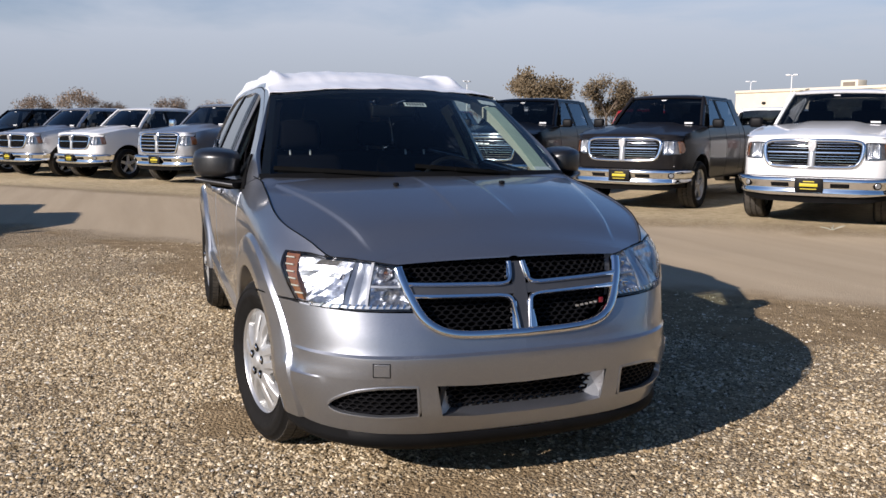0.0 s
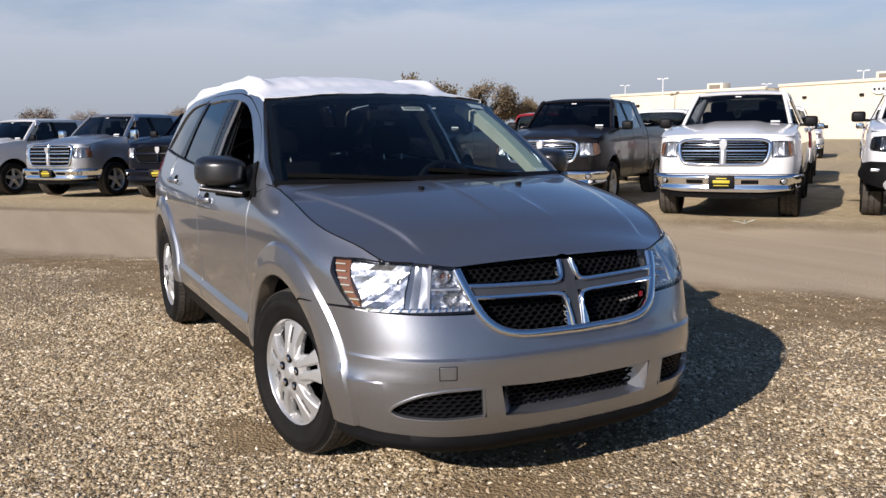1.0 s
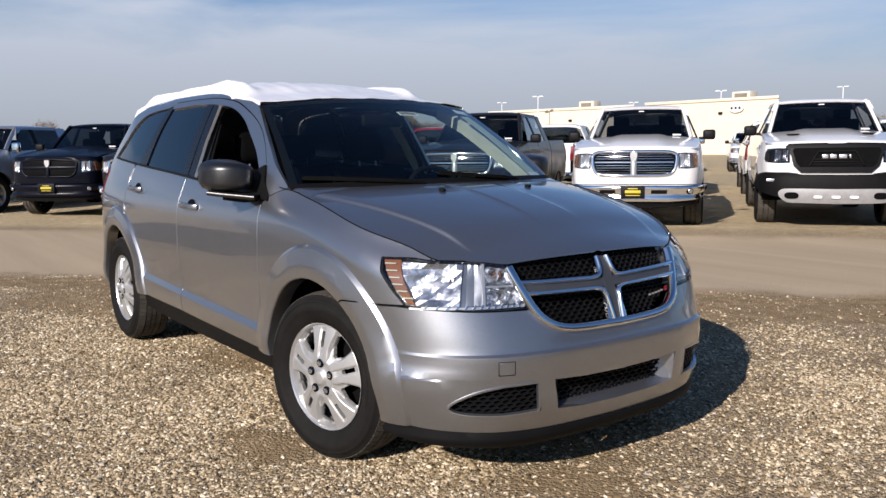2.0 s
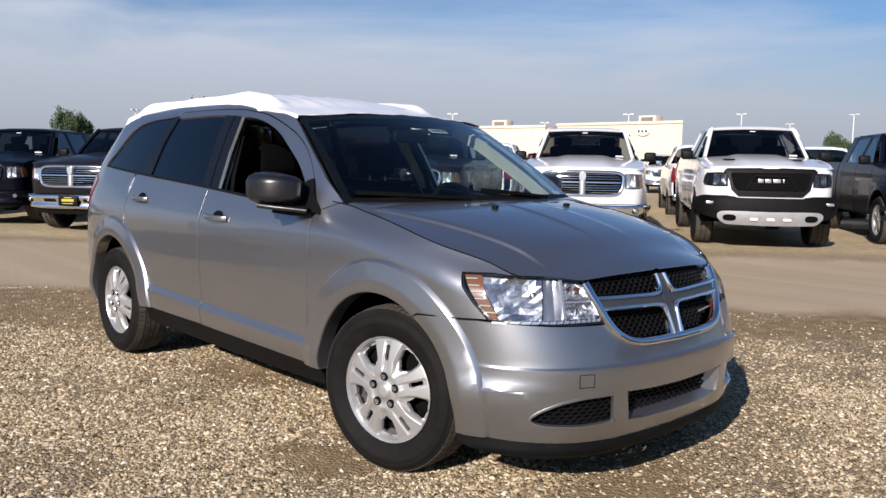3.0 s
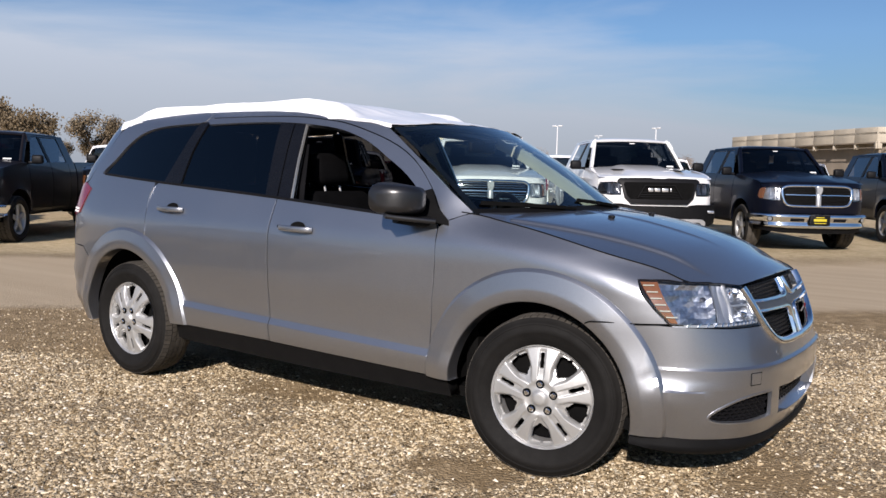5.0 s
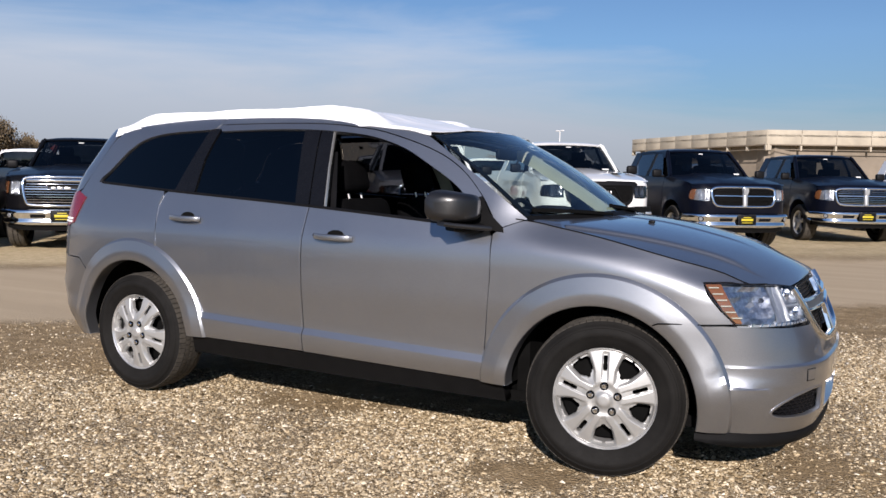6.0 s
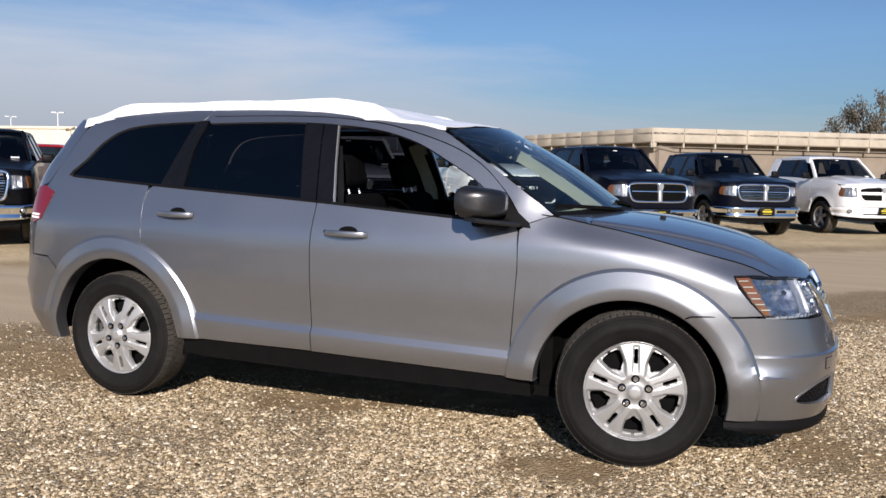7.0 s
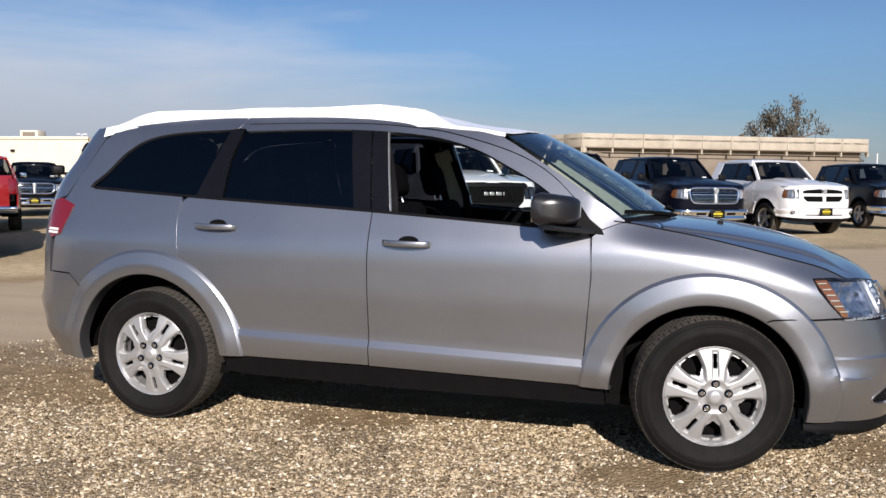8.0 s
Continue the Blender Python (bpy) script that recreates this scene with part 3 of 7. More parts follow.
U_NOSE, U_SIDE, U_BACK, U_TAIL = uy(-.42), ux(1.72), ux(-1.9), PU[-1] - 0.45
nose_in = spline([.13, .2, .26, .30, .33, .42, .50, .530, .535, .544, .549, .60, .70, .80, .86, .92], [.090, .068, .045, .030, .023, .018, .0115, .0118, .0128, .0245, .0265, .040, .075, .115, .15, .21])
side_in = spline([.13, .24, .30, .345, .42, .459, .465, .4955, .5015, .58, .75, .88, .96, 1.0, 1.05, 1.2, 1.4, 1.5, 1.58, 1.65],
                 [.08, .05, .035, .022, .002, .0, .0006, .0160, .0166, .012, .0, .0, .006, .016, .034, .094, .184, .234, .29, .38])
side_soft = spline([.13, .24, .30, .345, .42, .46, .51, .58, .75, .88, .96, 1.0, 1.05], [.08, .05, .035, .022, .006, .006, .010, .010, .0, .0, .006, .016, .034])
tail_in = spline([.13, .3, .42, .55, .615, .635, .70, .9, 1.1, 1.25, 1.45, 1.58, 1.65], [.26, .14, .055, .008, .0, .018, .03, .05, .07, .12, .30, .46, .56])
hood_edge = spline([0.80, 1.08, 1.16, 1.35, 1.71, 1.92, 2.03, 2.2], [1.13, 1.098, 1.083, 1.05, .967, .914, .874, .83])
FLARES = ((1.405, .33, .567), (-1.46, .33, .582))


def body(u, z, out=0.0, pressed=True):
    """A point of the body's skin, at u along the outline and at height z; u below 0 is the left half; pressed: with the small ledges."""
    s, u = (-1, -u) if u < 0 else (1, u)
    x, y = float(np.interp(u, PU, PX)), float(np.interp(u, PU, PY))
    n = Vector((float(np.interp(u, PU, PN[:, 0])), float(np.interp(u, PU, PN[:, 1])), 0)).normalized()
    wf, wr = 1 - step(U_NOSE, U_SIDE, u), step(U_BACK, U_TAIL, u)
    zs = z + .024 * x * (1 - step(.045, .11, abs(z - .485))) if abs(x) < 1.3 else z
    d = wf * nose_in(z) + wr * tail_in(z) + (1 - wf - wr) * (side_in(zs) if pressed or x > 1.9 else side_soft(zs))
    if u < ux(0.8):
        top = hood_edge(x)
        d += (0.055 + .035 * math.exp(-((x - 1.84) / .17) ** 2)) * step(top - 0.14, top + 0.03, z) ** 1.5 * (1 - step(ux(1.15), ux(0.85), u)) * step(uy(-.45), ux(2.05), u)
        # a small ledge runs forward from the flare across the bumper's corner
        if pressed and z < .47:
            k = min(1, max(0, (2.13 - x) / .16))
            d -= .012 * k * step(1.940, 1.962, x) * min(1, max(0, (.449 + .011 * k - z) / (.001 + .011 * k))) * step(.27, .42, z)
    return Vector((x, s * y, z)) - Vector((n.x, s * n.y, 0)) * (d - out)


def skin(x, z):
    return body(ux(x), z)


def X(pts):
    """Outline points (x, z) of the side as (u, z)."""
    return [(ux(x), z) for x, z in pts]


def Y(pts):
    return [(uy(y), z) for y, z in pts]


def roof_edge(x):
    return roof_line(-x)


roof_line = spline([-.62, -.47, -.115, .305, .6, 1.115, 1.605, 1.87, 2.0], [1.46, 1.504, 1.562, 1.618, 1.632, 1.636, 1.612, 1.579, 1.55])
GAP = 0.0015
LEDGE = (.459, .465, .4955, .5015)


def make_suv():
    car = thing("crossover_car", "silver metallic crossover car with white film over its roof", "car", pose(0, 0, 0) @ Matrix.Diagonal((1, 1.033, 1, 1)))

    def two(name, bm, mat, label=""):
        """A panel of the right side and its mirror image on the left."""
        other = bm.copy()
        a = part(name, bm, mat, car, label)
        return a, part(name, flip(other), mat, car, label)

    IN = (0, 1, 0)
    A_F, A_R = (1.405, .33, .455), (-1.46, .33, .48)
    # front fender
    low = [(.853, .352), (.868, .534), (.892, .855), (.888, 1.04), (.93, 1.07)]
    f_top = [(.93, 1.07), (1.02, 1.102)] + [(x, hood_edge(x)) for x in (1.10, 1.2, 1.35, 1.5, 1.65, 1.8, 1.92, 2.015)]
    lamp_back = [(2.015, .872), (1.95, .882), (1.83, .882), (1.85, .83), (1.905, .765), (1.955, .716)]
    f_arch = arc(*A_F, 57, 177, 26) + [(.95, .352)]
    fender = X(low[:-1] + curve(f_top[:3], 4)[:-1] + f_top[2:] + lamp_back + [(1.80, .708), (1.645, .697)] + f_arch)
    two("front_fender", sheet([fender], body, 0.013, 0.02, IN), SILVER)
    # doors, below the windows
    belt = spline([-1.9, -1.21, -.28, .52, .95], [1.231, 1.189, 1.138, 1.085, 1.055])
    fd = [(.849 - GAP, .356), (.864 - GAP, .534), (.888 - GAP, .855), (.882 - GAP, 1.035)] + [(x, belt(x)) for x in (.86, .6, .3, 0, -.19)] + [(-.193, .85), (-.1845, .376)]

    def along(pts):
        return [(ux(x), z + .024 * x) for x, z in pts]

    def pressed(u, w):
        return body(u, w - .024 * float(np.interp(u, PU, PX)))
    front_door = two("front_door", sheet([along(fd)], pressed, 0.03, 0.02, IN, 1e-4, LEDGE, 14), SILVER)
    rd_back = [(-1.278, 1.172), (-1.292, 1.11), (-1.262, .90)] + [(-1.46 + .48 * math.cos(radians(a)), .33 + .48 * math.sin(radians(a))) for a in (67, 60, 52, 44, 36, 28, 20, 12, 6)] + [(-1.0, .378)]
    rd = [(-.1895, .378), (-.198, .85), (-.195, 1.132)] + [(x, belt(x)) for x in (-.5, -.8, -1.1, -1.25)] + rd_back
    rear_door = two("rear_door", sheet([along(rd)], pressed, 0.024, 0.02, IN, 1e-4, LEDGE, 14), SILVER)
    # quarter panel with the rear pillar
    q_glass = [(-1.897, 1.233), (-1.82, 1.312), (-1.735, 1.414), (-1.62, 1.492), (-1.43, 1.527), (-1.10, 1.545)]
    quarter = [(-1.293, belt(-1.29))] + [(x, belt(x)) for x in (-1.5, -1.7, -1.86)] + [(-1.925, 1.236)] + curve([(-1.91, 1.262), (-1.835, 1.325), (-1.745, 1.428), (-1.625, 1.504), (-1.435, 1.541), (-1.09, 1.558)], 4)
    quarter += [(-1.06, 1.566), (-1.042, 1.588)] + [(x, roof_edge(x)) for x in (-1.036, -1.3, -1.5, -1.7, -1.84)] + [(-1.93, 1.50), (-2.03, 1.30), (-2.08, 1.185), (-2.10, 1.17), (-2.0, 1.135), (-2.055, .985), (-2.10, .97), (-2.13, .77), (-1.98, .765), (-1.905, .70)]
    q_arch = [(-1.46 + .48 * math.cos(radians(a)), .33 + .48 * math.sin(radians(a))) for a in range(140, 62, -6)]
    two("quarter_panel", sheet([X(quarter + q_arch + [(-1.267, .90), (-1.297, 1.11), (-1.284, 1.172)])], body, 0.024, 0.02, IN), SILVER)
    edge = [(-1.287, 1.168), (-1.299, 1.11), (-1.269, .90)] + [(-1.464 + .484 * math.cos(radians(q)), .332 + .484 * math.sin(radians(q))) for q in (67, 60, 52, 44, 36, 28, 20, 12)]
    two("door_edge", sweep([body(ux(x), z, .0005) for x, z in edge], circle(.0055, 6), lambda i: (0, -1, 0)), SILVER)
    for line in ([(-.1995, .40), (-.2045, .70), (-.2045, .90), (-.2015, 1.12)], [(.8465, .37), (.8615, .534), (.8855, .855), (.8795, 1.03)]):
        two("door_edge", sweep([body(ux(x), z, -.0008) for x, z in curve(line, 6)], circle(.0026, 6), lambda i: (0, -1, 0)), SILVER)
    two("roof_joint", sheet([X([(-1.10, 1.5605), (-1.0, 1.562), (-1.0, 1.615), (-1.10, 1.615)])], lambda u, z: body(u, z, -.0035), 0.03, 0, IN), SILVER)
    # window frames and the side of the roof, with the front pillar
    f_line = [(-1.035, 1.583), (-.66, 1.585), (-.287, 1.577), (-.05, 1.556), (.157, 1.524), (.452, 1.438), (.646, 1.343), (.795, 1.212), (.868, 1.098)]
    glass_top = [(-1.0, 1.547), (-.66, 1.553), (-.37, 1.549), (-.12, 1.532), (.101, 1.502), (.301, 1.443), (.469, 1.36), (.631, 1.27), (.76, 1.165), (.82, 1.07)]
    two("door_frame", sheet([X(curve(f_line, 4) + curve(glass_top, 4)[::-1])], body, 0.03, 0.03, IN), SILVER)
    rail_low = [(x, z + .006) for x, z in f_line[:-1]] + [(.875, 1.115), (.896, 1.052), (.935, 1.077)]
    rail_top = [(1.03, 1.112), (.95, 1.17), (.80, 1.272), (.62, 1.385), (.47, 1.478), (.36, 1.53), (.2, 1.556)] + [(x, roof_edge(x)) for x in (.05, -.1, -.3, -.6, -.9, -1.03)]
    two("roof_side", sheet([X(curve(rail_low[:9], 3) + rail_low[9:] + curve(rail_top, 3))], body, 0.03, 0.02, IN), SILVER)
    # glass of the side, pillars
    two("quarter_glass", sheet([X(curve(q_glass, 4) + [(-1.215, 1.19)] + [(x, belt(x)) for x in (-1.4, -1.6, -1.8)])], lambda u, z: body(u, z, -.012), 0.08, 0.006, IN), TINT, "dark privacy glass")
    rg = [(-1.012, 1.547), (-1.045, 1.38), (-1.04, 1.19)] + [(x, belt(x)) for x in (-.8, -.5, -.285)] + [(-.375, 1.549), (-.66, 1.553)]
    two("rear_door_glass", sheet([X(rg)], lambda u, z: body(u, z, -.014), 0.08, 0.006, IN), TINT, "dark privacy glass")
    two("rear_pillar", sheet([X([(-1.10, 1.556), (-1.215, 1.192), (-1.05, 1.192), (-1.055, 1.38), (-1.02, 1.557)])], lambda u, z: body(u, z, -.006), 0.08, 0.02, IN), PILLAR, "gloss black pillar trim")
    two("window_channel", sweep([body(ux(x), z, -.012) for x, z in ((-.184, 1.532), (-.143, 1.33), (-.102, 1.128))], [(-.003, -.012), (-.003, .002), (.003, .002), (.003, -.012)], lambda i: (0, -1, 0)), SATIN, "bright window channel edge")
    two("centre_pillar", sheet([X([(-.385, 1.552), (-.295, 1.14), (-.205, 1.132), (-.275, 1.546)])], lambda u, z: body(u, z, -.006), 0.08, 0.04, IN), PILLAR, "gloss black pillar trim")
    two("front_pillar_edge", sheet([X([(-.268, 1.546), (-.198, 1.131), (-.103, 1.124), (-.186, 1.537)])], lambda u, z: body(u, z, -.008), 0.08, 0.04, IN), PILLAR, "gloss black pillar trim")
    two("belt_moulding", sweep([body(ux(x), belt(x) + .004, .001) for x in np.linspace(.84, -1.88, 40)], circle(.008, 6), lambda i: (0, -1, 0)), TRIM, "black window moulding")
    part("door_glass", flip(sheet([X([(x, belt(x)) for x in (-.09, .2, .5, .83)] + curve(glass_top, 4)[::-1][:34] + [(-.175, 1.54)])], lambda u, z: body(u, z, -.014), 0.08, 0.006, IN)), CLEAR, front_door[1], "clear side window")
    # sill
    two("rocker_panel", sheet([X([(.96, .262), (.95, .345), (.846, .349), (0, .365), (-1.0, .374), (-1.01, .285), (-.9, .272)] + [(0, .262)])], lambda u, z: body(u, z, -.012), 0.06, 0.06, IN), GRAIN, "grained black sill")
    # hood
    rim = [(ux(x), hood_edge(x)) for x in np.linspace(.98, 2.015, 24)] + [(ux(2.05), .869), (uy(-.66), .866), (uy(-.60), .863), (uy(-.53), .857), (uy(-.48), .855), (uy(-.4), .860), (uy(-.3), .864), (uy(-.15), .867), (uy(-.05), .868)]
    rim = [body(u, z) for u, z in rim]
    ex, ey, ez = [p.x for p in rim], [-p.y - .005 for p in rim], [p.z for p in rim]
    tip = ex[-1] + .002
    mid = spline([.95, 1.2, 1.46, 1.8, 2.0, 2.07, 2.12, tip], [1.122, 1.106, 1.082, 1.012, .949, .920, .894, .870])

    def hood_at(x, v):
        w = float(np.interp(x, ex + [tip], ey + [.02]))
        ze = float(np.interp(x, ex, ez))
        ridge = .50 + .24 * (2.0 - x) / 0.9
        y = v * w
        zz = mid(x) - (mid(x) - ze + .003) * abs(v) ** (2.4 - .5 * step(1.75, 2.05, x))
        zz += 0.012 * (1 - step(ridge - .006, ridge + .008, abs(y))) * step(.95, 1.1, x) * (1 - step(1.88, 2.04, x))
        zz += 0.0045 * (1 - step(.106, .124, abs(y))) * step(1.2, 1.34, x) * (1 - step(1.75, 1.98, x))
        return Vector((x, y, zz))

    def spans(x):
        w, r = float(np.interp(x, ex + [tip], ey + [.02])), .50 + .24 * (2.0 - x) / 0.9
        if r + .02 >= w * .97:
            return list(np.linspace(-1, 1, 65))
        right = [0, .05 / w, .10 / w] + [q / w for q in (.108, .113, .118, .125)] + list(np.linspace(.16 / w, (r - .007) / w, 13)) + [(r - .0025) / w, (r + .0025) / w, (r + .008) / w] + list(np.linspace((r + .016) / w, 1, 10))
        return [-v for v in right[::-1]] + right[1:]
    bm = bmesh.new()
    xs = list(np.linspace(.98, 2.0, 34)) + list(2.0 + (tip - 2.0) * np.linspace(.06, 1, 22) ** .7)
    rows = []
    for x in xs:
        rows.append([bm.verts.new(hood_at(x, v)) for v in spans(x)])
    for a, b in zip(rows, rows[1:]):
        for i in range(64):
            bm.faces.new((a[i], a[i + 1], b[i + 1], b[i]))
    for s in (0, 64):
        edge = [r[s] for r in rows]
        sunk = [bm.verts.new(v.co + Vector((-.03 * step(1.9, 2.0, v.co.x), (.004 if s == 0 else -.004), -.03 + .024 * step(1.9, 2.0, v.co.x)))) for v in edge]
        for i in range(len(edge) - 1):
            bm.faces.new((edge[i], edge[i + 1], sunk[i + 1], sunk[i]))
    bmesh.ops.recalc_face_normals(bm, faces=bm.faces[:])
    hood = part("hood", smooth(bm, 40), SILVER, car)
    for s in (1, -1):
        line = [Vector((p.x, s * (p.y - .002), p.z + .0015)) for p in rim[:26]]
        part("hood_gap", sweep(line, circle(.0024, 5), lambda i: (0, 0, 1)), DARK, hood, "dark shut line of the hood")
    for y in (-.245, .245):
        b = boxed((0, 0, .008), (.03, .022, .016), .006)
        ob = part("washer_nozzle", b, TRIM, hood, "black washer nozzle")
        ob.matrix_basis = pose(1.46, y, mid(1.46) + .006)
    # front bumper: centre and corner pieces of one skin, with the low openings left free
    side_tip = curve([(uy(-.535), .428), (uy(-.605), .414), (uy(-.66), .388), (uy(-.694), .358), (uy(-.695), .336), (uy(-.655), .320), (uy(-.535), .314)], 5)
    top_c = [(0.0, .600), (uy(-.12), .602), (uy(-.24), .613), (uy(-.315), .640), (uy(-.36), .672), (uy(-.395), .688), (uy(-.535), .690)]
    mid_l = [(uy(-.535), .69), (uy(-.535), .428), (uy(-.40), .431), (uy(-.39), .32), (uy(-.535), .314), (uy(-.535), .248)]
    low_c = [(uy(-.4), .246), (uy(-.2), .242), (0, .240), (0, .304), (uy(-.2), .306), (uy(-.315), .316), (uy(-.335), .432), (uy(-.2), .424), (0, .421)]
    centre = top_c + mid_l[1:] + low_c
    corner = [(uy(-.535), .69), (uy(-.62), .692), (ux(1.975), .704), (ux(1.92), .706), (ux(1.645 + .005), .691)] + X(arc(*A_F, 56, -8, 16)) + [(ux(1.90), .258), (ux(2.05), .254), (uy(-.66), .252), (uy(-.535), .248)] + side_tip[::-1]
    bumper = part("front_bumper", mirrored(sheet([centre, corner], body, 0.022, 0.02, (-1, 0, 0), 3e-4, [.530, .535, .544, .549, .449, .4545, .460], crease=13)), SILVER, car)
    part("chin_spoiler", mirrored(sheet([[(0, .165), (uy(-.3), .166), (uy(-.55), .172), (ux(2.0), .188), (ux(1.82), .212), (ux(1.82), .256), (ux(2.0), .254), (uy(-.62), .249), (uy(-.4), .243), (0, .237)]], lambda u, z: body(u, z, .024 * step(.25, .22, z) - .006 - .04 * step(.205, .165, z)), 0.025, 0.03, (-1, 0, 0))), GRAIN, bumper, "black chin spoiler")
    part("tow_cover", sheet([[(uy(-.50), .472), (uy(-.50), .515), (uy(-.55), .515), (uy(-.55), .472)]], lambda u, z: body(u, z, .003), 0.03, 0.006, (-1, 0, 0)), SILVER, bumper)
    ring = [(uy(-.497), .469), (uy(-.497), .518), (uy(-.553), .518), (uy(-.553), .469), (uy(-.497), .469)]
    for a, b in zip(ring, ring[1:]):
        part("tow_cover_gap", strip([a, b], [(-.0011, -.004), (-.0011, .001), (.0011, .001), (.0011, -.004)], .0005), DARK, bumper)
    # mesh in the low openings
    part("lower_grille", mirrored(sheet([[(0, .29), (0, .44), (uy(-.40), .445), (uy(-.715), .44), (uy(-.715), .30), (uy(-.4), .30)]], lambda u, z: body(u, z, -.075), 0.08, 0, (-1, 0, 0))), DARK, bumper, "black recess")
    part("low_mesh", hex_mesh(lambda u, z: body(u, z, -.05), uy(-.36), .305, .435, .021, .0042, lambda u, z: abs(u) < uy(-.325)), TRIM, bumper, "black honeycomb mesh")
    for s in (1, -1):
        part("low_mesh", hex_mesh(lambda u, z, s=s: body(s * u, z, -.024), uy(-.70), .318, .428, .019, .0042, lambda u, z: uy(-.395) < u < uy(-.69)), TRIM, bumper, "black honeycomb mesh")
    for s in (1, -1):
        loop = side_tip + [(uy(-.47), .3165), (uy(-.402), .3195), (uy(-.398), .34), (uy(-.405), .430), (uy(-.47), .4305)]
        part("opening_lip", strip([(s * u, z) for u, z in loop], [(-.006, -.012), (-.005, .002), (0, .004), (.005, .002), (.006, -.012)], .0, True), SILVER, bumper)
    # inner return faces of the posts beside the middle opening
    for s in (1, -1):
        b = bmesh.new()
        q = [body(s * uy(-.325), z, o) for z, o in ((.318, 0), (.428, 0), (.428, -.06), (.318, -.06))]
        q[2].y -= -s * .04
        q[3].y -= -s * .07
        b.faces.new([b.verts.new(p) for p in q])
        bmesh.ops.recalc_face_normals(b, faces=b.faces[:])
        part("grille_post", b, SILVER, bumper)
    ledge = bmesh.new()
    rows = [[ledge.verts.new(body(s, .305, -k * .034) + Vector((0, 0, k * .020))) for s in np.linspace(-uy(-.32), uy(-.32), 25)] for k in range(3)]
    for a, c in zip(rows, rows[1:]):
        for i in range(24):
            ledge.faces.new((a[i], a[i + 1], c[i + 1], c[i]))
    part("grille_shelf", smooth(ledge), SILVER, bumper)
    make_flares(car)
    make_grille(car)
    make_headlamps(car)
    make_rear(car)
    make_roof(car)
    make_windscreen(car, mid)
    make_shell(car)
    make_cabin(car)
    make_mirrors(car, front_door)
    make_handles(car, front_door, rear_door)
    make_wheels(car)
    return car


def make_flares(car):
    """Raised lips round the wheel openings."""
    for name, cx, cz, r0, r1, a0, a1 in (("front_flare", 1.405, .33, .425, .567, -10, 191), ("rear_flare", -1.46, .33, .450, .582, -12, 196)):
        for s in (1, -1):
            bm, rows = bmesh.new(), []
            n = 64
            for i in range(n + 1):
                a = radians(a0 + (a1 - a0) * i / n)
                line = []
                for q, o in ((r0, -.05), (r0, .018), (r0 + .003, .0235), (r0 + .009, .0255), (r0 + .048, .0275), (r0 + .056, .0270), (r0 + .066, .0252), (r1 - .040, .0192), (r1 - .0165, .0150), (r1 - .0145, .0138), (r1 - .001, .0005), (r1, -.012)):
                    back = math.cos(a) * cx < 0
                    x, z = cx + q * math.cos(a), max((.352 if cx > 0 else .376) if back else (.256 if cx > 0 else .285), cz + q * math.sin(a))
                    p = body(ux(x), z, o, False)
                    line.append(bm.verts.new((p.x, s * p.y, p.z)))
                rows.append(line)
            for a, b in zip(rows, rows[1:]):
                for k in range(len(a) - 1):
                    try:
                        bm.faces.new((a[k], a[k + 1], b[k + 1], b[k]))
                    except ValueError:
                        pass
            bmesh.ops.remove_doubles(bm, verts=bm.verts[:], dist=1e-4)
            bmesh.ops.recalc_face_normals(bm, faces=bm.faces[:])
            if sum((f.normal.y * f.calc_area() for f in bm.faces)) * s > 0:
                bmesh.ops.reverse_faces(bm, faces=bm.faces[:])
            flare = part(name, smooth(bm, 17), SILVER, car)
            if cx > 0:
                seam = [body(ux(x), z, o) for x, z, o in ((1.640, .694, .024), (1.664, .705, .0318), (1.700, .708, .031), (1.74, .7085, .022), (1.79, .7085, .012), (1.825, .7075, .002))]
                part("seam", sweep([(p.x, s * p.y, p.z) for p in seam], circle(.0028, 6), lambda i: (0, -s, 0)), DARK, flare, "dark joint between fender and bumper")


def hex_mesh(place, umax, z0, z1, size, bar, keep):
    """Bars round staggered six-sided cells, wider than tall."""
    bm = bmesh.new()
    w, h = size * 1.9, size
    seen = set()
    nz = int((z1 - z0) / (h * .75)) + 2
    nu = int(2 * umax / w) + 3
    for r in range(nz):
        for c in range(nu):
            cu, cz = -umax - w + c * w + (w / 2 if r % 2 else 0), z0 + r * h * .78
            hexa = [(cu + w * a, cz + h * b) for a, b in ((0, .56), (.5, .25), (.5, -.25), (0, -.56), (-.5, -.25), (-.5, .25))]
            for i in range(3):
                a, b = hexa[i], hexa[i + 1]
                m = ((a[0] + b[0]) / 2, (a[1] + b[1]) / 2)
                key = (round(m[0], 3), round(m[1], 3))
                if key in seen or not keep(*m) or not z0 <= m[1] <= z1:
                    continue
                seen.add(key)
                pa, pb = place(*a), place(*b)
                n = (place(m[0] + .01, m[1]) - place(m[0] - .01, m[1])).cross(place(m[0], m[1] + .01) - place(m[0], m[1] - .01)).normalized()
                if n.x < 0:
                    n = -n
                sweep([pa, pb], [(-bar, -.008), (bar, -.008), (bar * .5, .003), (-bar * .5, .003)], lambda i: n, False, bm, False)
    return bm


def on_body(pts, out=0.0):
    return [body(u, z, out) for u, z in pts]


def strip(pts, ring, out=0.0, closed=False):
    """A moulding along a line on the body."""
    p = on_body(pts, out)

    def up(i):
        u, z = pts[i]
        a = body(u + .01, z) - body(u - .01, z)
        b = body(u, z + .01) - body(u, z - .01)
        n = a.cross(b).normalized()
        return n if n.x > 0 else -n
    return smooth(sweep(p, ring, up, closed), 50)


